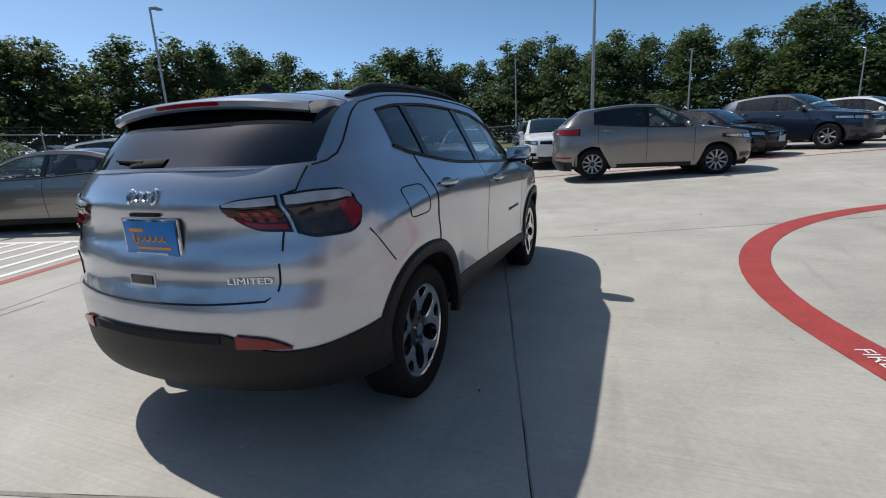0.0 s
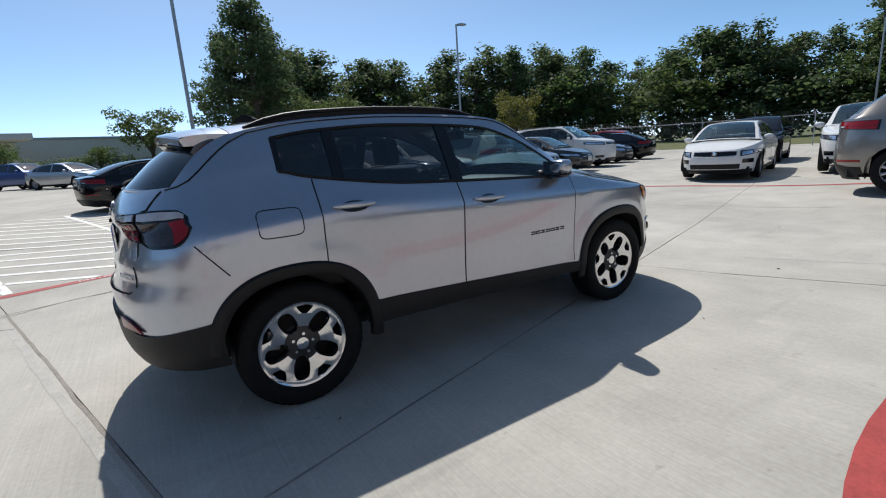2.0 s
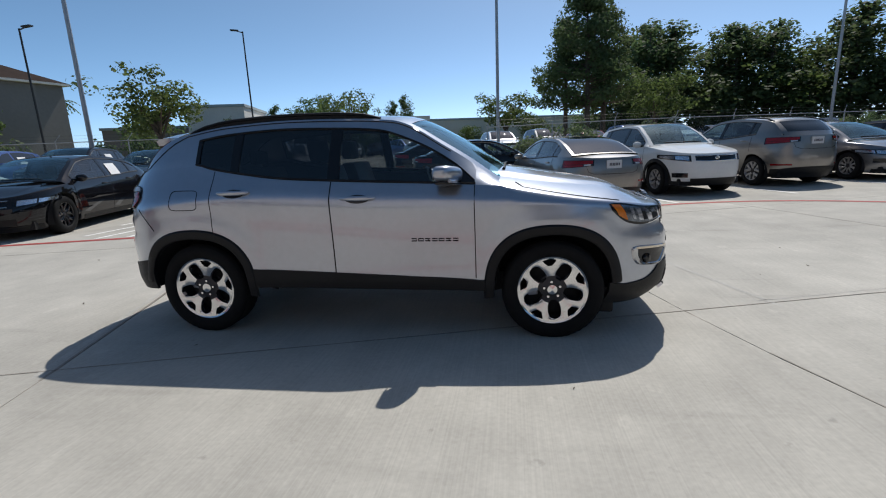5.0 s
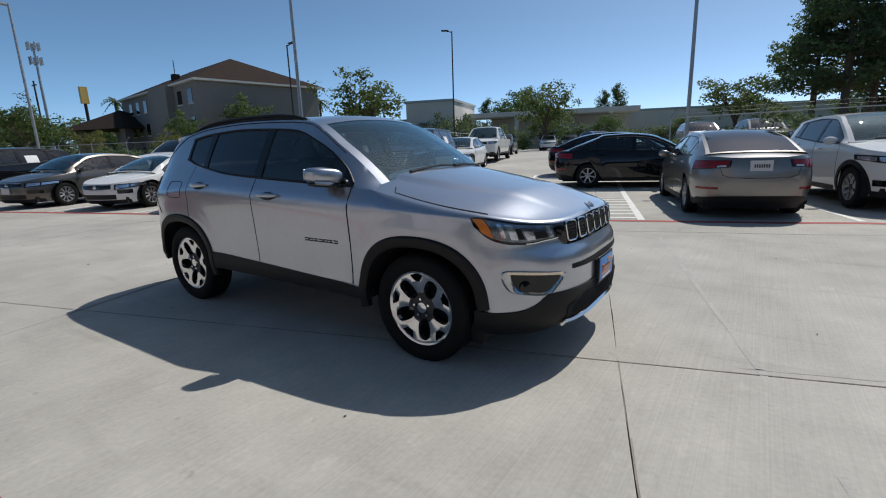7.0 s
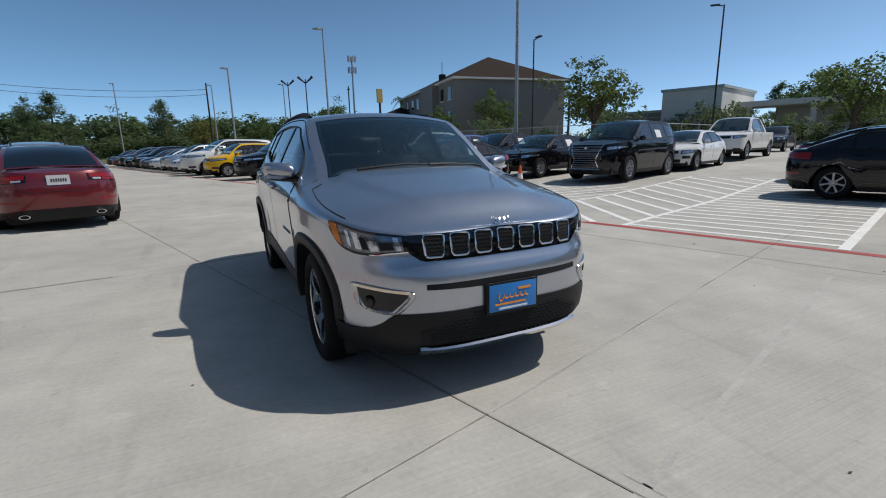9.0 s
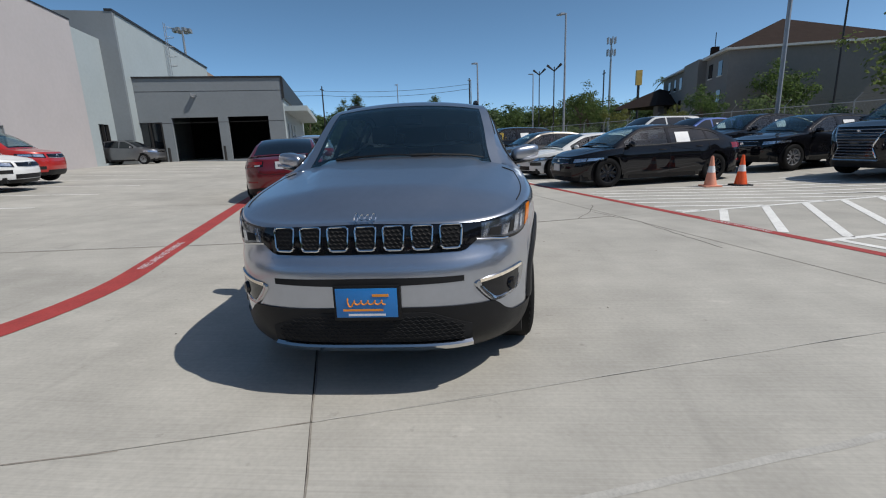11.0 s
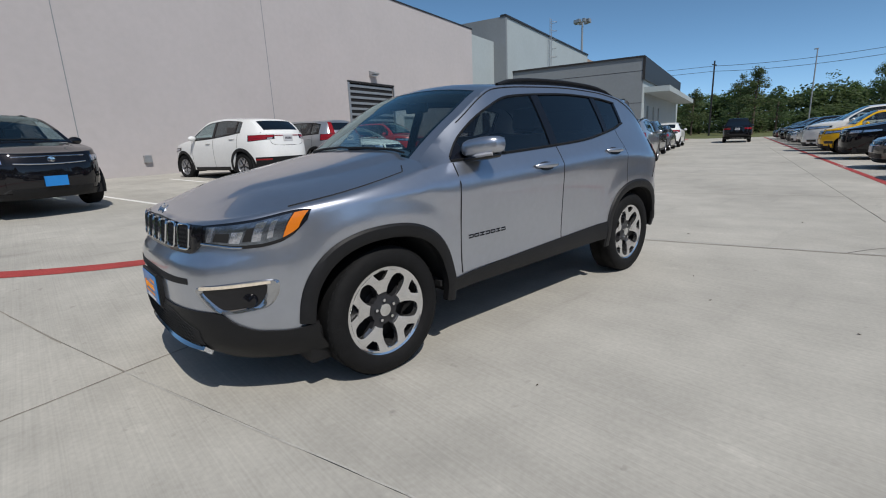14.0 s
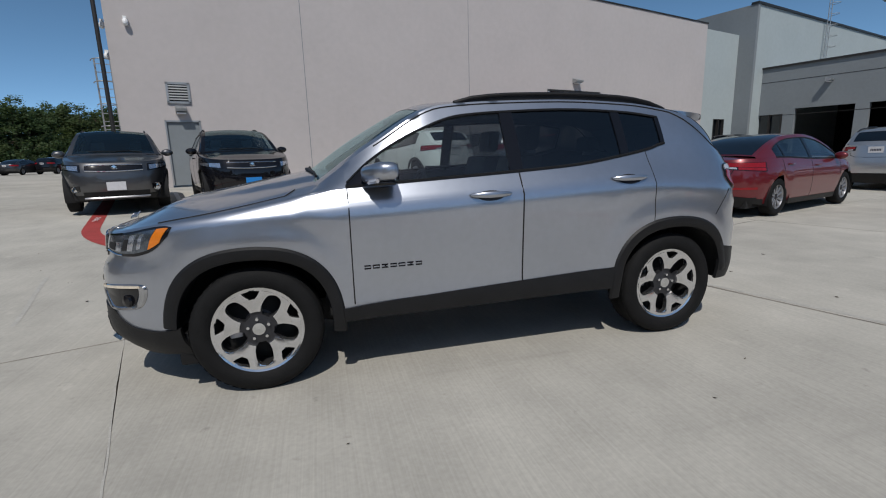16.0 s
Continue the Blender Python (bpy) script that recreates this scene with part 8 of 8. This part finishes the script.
for kind, u, v, h in (("bigpine", 19, 37, 14.0), ("bigpine", 21.5, 39, 12.5), ("bigpine", 18.4, 40.5, 12.0), ("broad", 23, 33, 6.8), ("yellow", 37, 22, 5.8), ("broad", -3, 55, 8.5), ("broad", -13, 97, 11.9), ("pine", -26, 132, 13.6), ("pine", 5, 116, 12.7), ("broad", 20, 67, 9.4),
                      ("broad", -12, 25, 6.1), ("broad", -35, 42, 7.6), ("broad", -38, 36, 5.6), ("broad", -64, 38, 7.7), ("bush", -12, 49, 4.0), ("broad", -11, 102, 12.5), ("pine", 8, 113, 13.5), ("palm", -86, 68, 13.2), ("palm", -43, 71, 10.7)):
    tree(kind, u, v, h)
for kind, u, v, h in (("pine", -108, 2, 11.1), ("pine", -114, 25, 12.0), ("yellow", -98, 28, 7.4), ("broad", -59, 34, 7.5), ("yellow", -103, 29, 7.0), ("pine", -93, -5, 8.0), ("pine", -88, 4, 10.1), ("pine", -104, 8, 8.3), ("bush", -20, 43, 4.4), ("bush", -26, 32, 3.4), ("bush", -18, 63, 5.0), ("yellow", -32, 28, 3.1), ("yellow", -42, 29, 3.4), ("broad", -70, 34, 6.5), ("broad", -75, 30, 6.0)):
    tree(kind, u, v, h)
# the wood beyond the far rows, in three loose rows
for i in range(26):
    tree("bush" if i % 3 else "broad", -30 + i * 2.9 + trng.uniform(-0.8, 0.8), 63 + trng.uniform(-1.5, 1.5), trng.uniform(1.6, 3.4) if i % 3 else trng.uniform(3.5, 5.5), "shrubs before the low buildings", 1.3)
WOOD = [(30, 56), (44, 60), (62, 48), (76, 26), (82, 2), (76, -20), (66, -44), (56, -66), (48, -90), (38, -120), (20, -150), (-10, -175)]
for (u0, v0), (u1, v1) in zip(WOOD[:-1], WOOD[1:]):
    n = int(math.dist((u0, v0), (u1, v1)) / 3.7)
    for i in range(n):
        t = (i + 0.5 + trng.uniform(-0.3, 0.3)) / n
        for row in range(2):
            u, v = u0 + (u1 - u0) * t, v0 + (v1 - v0) * t
            d = math.hypot(u, v)
            k = (d + row * 5.5 + trng.uniform(-1.5, 1.5)) / d
            kind = "broad" if row == 0 and trng.random() < 0.22 else "pine"
            tree(kind, u * k, v * k, (trng.uniform(9.5, 12.5) if kind == "broad" else trng.uniform(13.6, 17.2)), "woodland trees", 1.5)
        tree("bush", (u0 + (u1 - u0) * t) * 0.96, (v0 + (v1 - v0) * t) * 0.96, trng.uniform(4.2, 7.4), "woodland undergrowth", 1.35)
# far trees down the lane
for i in range(40):
    v = -60 + i * 4.7 + trng.uniform(-1.5, 1.5)
    tree("pine" if trng.random() < 0.55 else "broad", -150 + trng.uniform(-14, 14) + 0.25 * abs(v), v, trng.uniform(8.5, 12.0), "far trees", 1.5)
    tree("bush", -138 + trng.uniform(-5, 5) + 0.25 * abs(v), v, trng.uniform(7.5, 9.5), "far undergrowth", 1.5)
for i in range(20):
    tree("bush", -112 + trng.uniform(-3, 3), -48 + i * 5.4, trng.uniform(3.0, 4.6), "far undergrowth", 2.2)
for i in range(20):
    tree("bush", 6 + i * 1.5, 19.2 + trng.uniform(-0.2, 0.6), trng.uniform(0.6, 2.2), "fence shrubs", 1.2)
for i in range(16):
    tree("bush", -50 + i * 2.6, 21.8 + trng.uniform(-0.2, 0.8), trng.uniform(0.8, 2.0), "fence shrubs", 1.2)


# ---- traffic cones ----
CONEORANGE = mat("orange_cone_plastic", (0.80, 0.10, 0.02), 0.5, vary=0.15, scale=8)
CONEPALE = mat("faded_cone_plastic", (0.72, 0.30, 0.20), 0.6, vary=0.15, scale=8)
for u, v, m_ in ((-5.05, 7.8, CONEPALE), (-4.9, 8.5, CONEORANGE)):
    x, y = xy(u, v)
    co = thing("traffic_cone", "orange traffic cone with a white band on concrete", "cone", pose(x, y, rise(x, y)), "traffic cones")
    sh = Shell()
    sh.grid([[(r * math.cos(a), r * math.sin(a), z) for a in np.linspace(0, 2 * math.pi, 21)] for r, z in ((0.14, 0.03), (0.085, 0.33))])
    sh.grid([[(r * math.cos(a), r * math.sin(a), z) for a in np.linspace(0, 2 * math.pi, 21)] for r, z in ((0.062, 0.48), (0.03, 0.70), (0.001, 0.71))])
    part("cone", sh, m_, co)
    part("band", Shell().grid([[(r * math.cos(a), r * math.sin(a), z) for a in np.linspace(0, 2 * math.pi, 21)] for r, z in ((0.086, 0.33), (0.063, 0.48))]), WHITEPRINT, co, "white reflective band")
    part("base", Shell().box(-0.19, -0.19, 0.0, 0.19, 0.19, 0.035), DARK if m_ is CONEORANGE else m_, co, bevel=0.01)
# small dry leaves and bits on the concrete
LITTER = mat("dry_leaf", (0.06, 0.045, 0.03), 0.9, vary=0.3, scale=40)
lr = np.random.default_rng(3)
for u, v in [(2.34, -0.14), (2.55, -2.2), (1.3, 1.2)] + [tuple(q) for q in lr.uniform((-7, -6), (7, 4.2), size=(42, 2))]:
    x, y = xy(u, v)
    if abs(x) < 2.3 and abs(y) < 1.0:
        continue
    s = 0.005 + 0.011 * lr.random()
    a = lr.random() * 6.28
    sh = Shell()
    ca, sa = math.cos(a), math.sin(a)
    P = [(-1.3, 0, 0.1), (-0.3, 0.6, 0.25), (0.9, 0.3, 0.05), (1.4, -0.1, 0.5), (0.2, -0.6, 0.3)]
    sh.v = [(x + s * (p * ca - q * sa), y + s * (p * sa + q * ca), rise(x, y) + 0.003 + s * z) for p, q, z in P]
    sh.v += [(x, y, rise(x, y) + 0.002)]
    sh.f = [(0, 1, 2, 3, 4)] + [(k, 5, (k + 1) % 5) for k in range(5)]
    tagged(part("dry_leaf", sh, LITTER, merge=False), "small curled dry leaf on the concrete", "leaf", "scattered leaves")


# ---- the parked cars ----
C = {}
for nm, col, me_, ro in (("white", (0.72, 0.72, 0.71), 0, 0.35), ("black", (0.006, 0.006, 0.008), 0, 0.3), ("navy", (0.012, 0.02, 0.045), 0.5, 0.35), ("grey", (0.20, 0.20, 0.21), 0.8, 0.35), ("warm_grey", (0.24, 0.225, 0.21), 0.8, 0.35),
                         ("dark_grey", (0.05, 0.052, 0.058), 0.7, 0.35), ("mid_grey", (0.095, 0.095, 0.10), 0.8, 0.35), ("brown_grey", (0.11, 0.10, 0.09), 0.7, 0.35), ("maroon", (0.13, 0.005, 0.010), 0.3, 0.35), ("red", (0.42, 0.015, 0.012), 0.1, 0.35), ("yellow", (0.75, 0.42, 0.01), 0, 0.35),
                         ("blue", (0.03, 0.07, 0.24), 0.5, 0.35), ("light_silver", (0.48, 0.49, 0.51), 0.8, 0.33)):
    C[nm] = paint(nm + "_paint", col, me_, ro)

SUV = dict(nose=2.28, tail=-2.26, H=1.66, W=0.93, ax=(1.36, -1.36), wheel=0.36)
SED = dict(style="sedan", nose=2.40, tail=-2.42, H=1.46, W=0.92, ax=(1.42, -1.40), wheel=0.335, clear=0.2)
BOX = dict(style="box", nose=2.05, tail=-2.05, H=1.62, W=0.90, ax=(1.28, -1.29), wheel=0.34)
BIG = dict(style="bigsuv", nose=2.50, tail=-2.60, H=1.88, W=1.0, ax=(1.45, -1.45), wheel=0.40)
PICK = dict(style="pickup", nose=2.85, tail=-2.95, H=1.9, W=1.0, ax=(1.85, -1.83), wheel=0.41, clear=0.4)


def put(name, label, u, v, turn, axle, kind, color, **kw):
    """Stand a car with its front (+1) or rear (-1) axle's middle at lot point u, v, or its centre there (0)."""
    kk = dict(kind)
    kk.update(kw.pop("size", {}))
    k = base_form(**kk)
    off = {1: k["axles"][0], -1: k["axles"][1], 0: 0}[axle]
    a = radians(turn)
    return car(name, label, lot(u - off * math.cos(a), v - off * math.sin(a), turn), C[color], k, **kw)


# row along the hatched area
put("sedan", "black muscle sedan with black wheels, parked nose out", -7.0, 5.8, 270, 1, SED, "black", wheels="black", plate=PLATEWHITE, sheet=True, size=dict(nose=2.45, tail=-2.6, ax=(1.52, -1.52), wheel=0.36, H=1.48))
put("convertible", "white two-seat sports car parked nose out", -10.0, 5.9, 270, 1, SED, "white", size=dict(H=1.34, nose=2.3, tail=-2.3))
put("sedan", "brownish grey family sedan parked nose out", -13.3, 6.0, 270, 1, SED, "brown_grey", plate=PLATEWHITE)
put("suv", "black midsize SUV with paper sheet in window", -17.6, 6.1, 270, 1, SUV, "black", wheels="ten", sheet=True, size=dict(H=1.75, nose=2.5, tail=-2.5))
put("suv", "small boxy yellow SUV with black grille", -21.4, 5.6, 270, 1, BOX, "yellow", wheels="five")
put("suv", "long white full-size SUV parked nose out", -24.4, 5.6, 270, 1, BIG, "white", wheels="five")
for i, (c, kd, lb) in enumerate((("white", SED, "white sedan"), ("light_silver", SUV, "silver SUV"), ("white", SED, "white sedan"), ("dark_grey", SED, "dark grey sedan"), ("black", SUV, "black SUV"), ("black", SED, "black sedan"), ("dark_grey", SUV, "dark grey SUV"), ("maroon", SED, "maroon sedan"), ("black", SED, "black sedan"))):
    put("sedan" if kd is SED else "suv", lb + " in the far row, nose out", -27.4 - 2.9 * i, 5.8, 270, 1, kd, c, far=True)
# across the hatched area
put("suv", "black luxury full-size SUV with large chrome grille", -4.1, 11.7, 270, 1, BIG, "black", wheels="ten", sheet=True, spindle=True)
put("sedan", "white compact sedan parked in the back lane", -3.7, 16.4, 270, 1, SED, "white", size=dict(nose=2.2, tail=-2.3, ax=(1.35, -1.35)))
put("pickup", "white crew-cab pickup truck in the back lane", -3.7, 22.2, 270, 1, PICK, "white", wheels="five")
put("suv", "low black crossover parked nose out", -7.4, 11.8, 270, 1, SUV, "black", size=dict(H=1.52), sheet=True)
put("suv", "black SUV with paper sheet in window", -10.5, 12.8, 270, 1, SUV, "black", sheet=True)
put("suv", "blue SUV parked behind the first row", -13.6, 13.2, 270, 1, SUV, "blue", sheet=True, far=True)
put("suv", "white SUV parked behind the first row", -16.6, 13.2, 270, 1, BIG, "white", far=True)
put("hatchback", "black hybrid hatchback with silver wheel covers", 2.0, 10.95, 0, -1, SED, "black", wheels="steel", size=dict(nose=2.2, tail=-2.3, ax=(1.35, -1.35)))
put("sedan", "black sedan beside the hatchback", 1.6, 14.4, 0, -1, SED, "black")
# right row
put("sedan", "grey sedan with red tail lights, parked nose in", 4.6, 5.75, 90, -1, SED, "warm_grey", wheels="five")
put("suv", "white compact SUV parked nose out", 7.3, 6.2, 270, 1, SUV, "white", wheels="five", clad=True)
put("suv", "silver grey SUV parked nose in", 10.1, 6.5, 90, -1, SUV, "warm_grey", wheels="five", rails=True)
put("sedan", "grey small sedan parked nose out", 12.6, 6.3, 270, 1, SED, "grey", plate=PLATEWHITE)
put("sedan", "dark grey sedan parked nose out", 15.0, 6.1, 270, 1, SED, "dark_grey", plate=PLATEWHITE)
put("suv", "white full-size SUV with chrome grille", 18.0, 6.4, 270, 1, BIG, "white", wheels="five", rails=True)
put("sedan", "dark sedan parked nose out", 21.0, 6.6, 270, 1, SED, "dark_grey", far=True)
put("sedan", "black sedan parked nose in", 23.8, 6.4, 90, -1, SED, "black", far=True)
put("suv", "red SUV parked nose in", 27.2, 8.4, 90, -1, SUV, "red", far=True)
# right end
put("suv", "warm grey SUV standing across the lane", 8.6, -4.65, 266, 0, SUV, "warm_grey", wheels="ten", size=dict(H=1.70))
put("sedan", "white sedan parked nose out", 11.7, 0.0, 180, 1, SED, "white", wheels="five")
put("suv", "black SUV behind the white sedan", 18.0, 0.2, 180, 1, SUV, "black", far=True)
put("suv", "white compact SUV with black grille", 12.7, -2.9, 180, 1, SUV, "white", wheels="five")
put("suv", "navy blue SUV in the row behind", 19.0, -2.9, 180, 1, SUV, "navy", far=True)
put("sedan", "black sedan with plate parked at an angle", 11.2, -8.3, 215, 1, SED, "black", plate=PLATEWHITE)
put("suv", "dark blue three-row SUV parked at an angle", 11.6, -11.2, 215, 1, SUV, "navy", wheels="steel")
put("sedan", "white sedan at the end of the angled row", 13.0, -14.2, 215, 1, SED, "white", wheels="five")
# along the building
put("suv", "white compact SUV parked nose to the wall", -5.7, -9.4, 270, -1, SUV, "white", wheels="five", clad=True, tail_bar=True)
put("hatchback", "silver boxy hatchback with tall red tail lights", -8.5, -9.55, 270, -1, BOX, "light_silver", wheels="five", lamps="tall", clad=True)
put("sedan", "white sedan parked nose out by the wall", -11.2, -10.0, 90, 1, SED, "white")
put("hatchback", "bright red boxy hatchback parked nose out", -13.9, -10.4, 90, 1, BOX, "red", clad=True)
put("suv", "black three-row SUV with blue front plate", 0.1, -8.3, 90, 1, SUV, "black", wheels="black", plate=PLATEBLUE, rails=True)
put("hatchback", "grey boxy hatchback with white plate and roof rails", 2.5, -8.75, 90, 1, BOX, "mid_grey", plate=PLATEWHITE, rails=True, skid=True, clad=True)
put("sedan", "maroon sedan standing in the lane, tail to the shown car", -7.6, -1.85, 180, -1, SED, "maroon", wheels="ten", exhaust=True)
put("suv", "silver SUV standing in the lane", -15.0, -1.6, 180, -1, SUV, "light_silver", rails=True)
put("suv", "dark SUV standing in the lane", -21.0, -2.0, 180, -1, SUV, "dark_grey", far=True)
put("sedan", "grey sedan standing in the lane", -27.5, -2.2, 180, -1, SED, "grey", far=True)
put("suv", "white SUV standing in the lane", -33.5, -2.2, 180, -1, SUV, "white", far=True)
put("pickup", "black pickup truck far down the lane", -42.0, 2.0, 180, -1, PICK, "black", far=True)
put("suv", "grey SUV parked by the service doors", -33.0, -13.4, 80, 1, SUV, "grey", far=True)

# behind the fence and up the back lane
for i, (c, kd, lb) in enumerate((("light_silver", SUV, "silver SUV"), ("dark_grey", SUV, "dark grey SUV"), ("red", SED, "dark red sedan"), ("blue", SUV, "blue SUV"), ("white", SUV, "white SUV"), ("black", SED, "black sedan"), ("dark_grey", SED, "dark grey sedan"), ("light_silver", SUV, "silver SUV"), ("black", SUV, "black SUV"))):
    put("sedan" if kd is SED else "suv", lb + " parked behind the chain-link fence", 7.6 + 2.9 * i, 23.5, 270, 1, kd, c, far=True)
put("suv", "dark SUV behind the pickup truck", -4.8, 35.0, 270, 1, SUV, "dark_grey", far=True)
put("suv", "white SUV far up the back lane", -2.4, 51.0, 270, 1, SUV, "white", far=True)
put("suv", "black SUV far up the back lane", 0.0, 52.0, 270, 1, SUV, "black", far=True)
put("sedan", "dark grey sedan far up the lane", 2.4, 52.5, 270, 1, SED, "dark_grey", far=True)
put("suv", "blue silver SUV beside the back lane", 3.4, 36.5, 300, 1, SUV, "blue", far=True)
put("sedan", "silver sedan beside the back lane", 4.6, 31.0, 300, 1, SED, "light_silver", far=True)
# beyond the wall corner
for i, (c, kd, lb) in enumerate((("white", SUV, "white SUV"), ("dark_grey", SED, "dark grey sedan"), ("black", SUV, "black SUV"), ("maroon", SED, "maroon sedan"), ("light_silver", SED, "silver sedan"))):
    put("sedan" if kd is SED else "suv", lb + " in the side lot beyond the wall", 14.6 - 2.4 * i, -58.0 - 1.5 * i, 250, 1, kd, c, far=True)
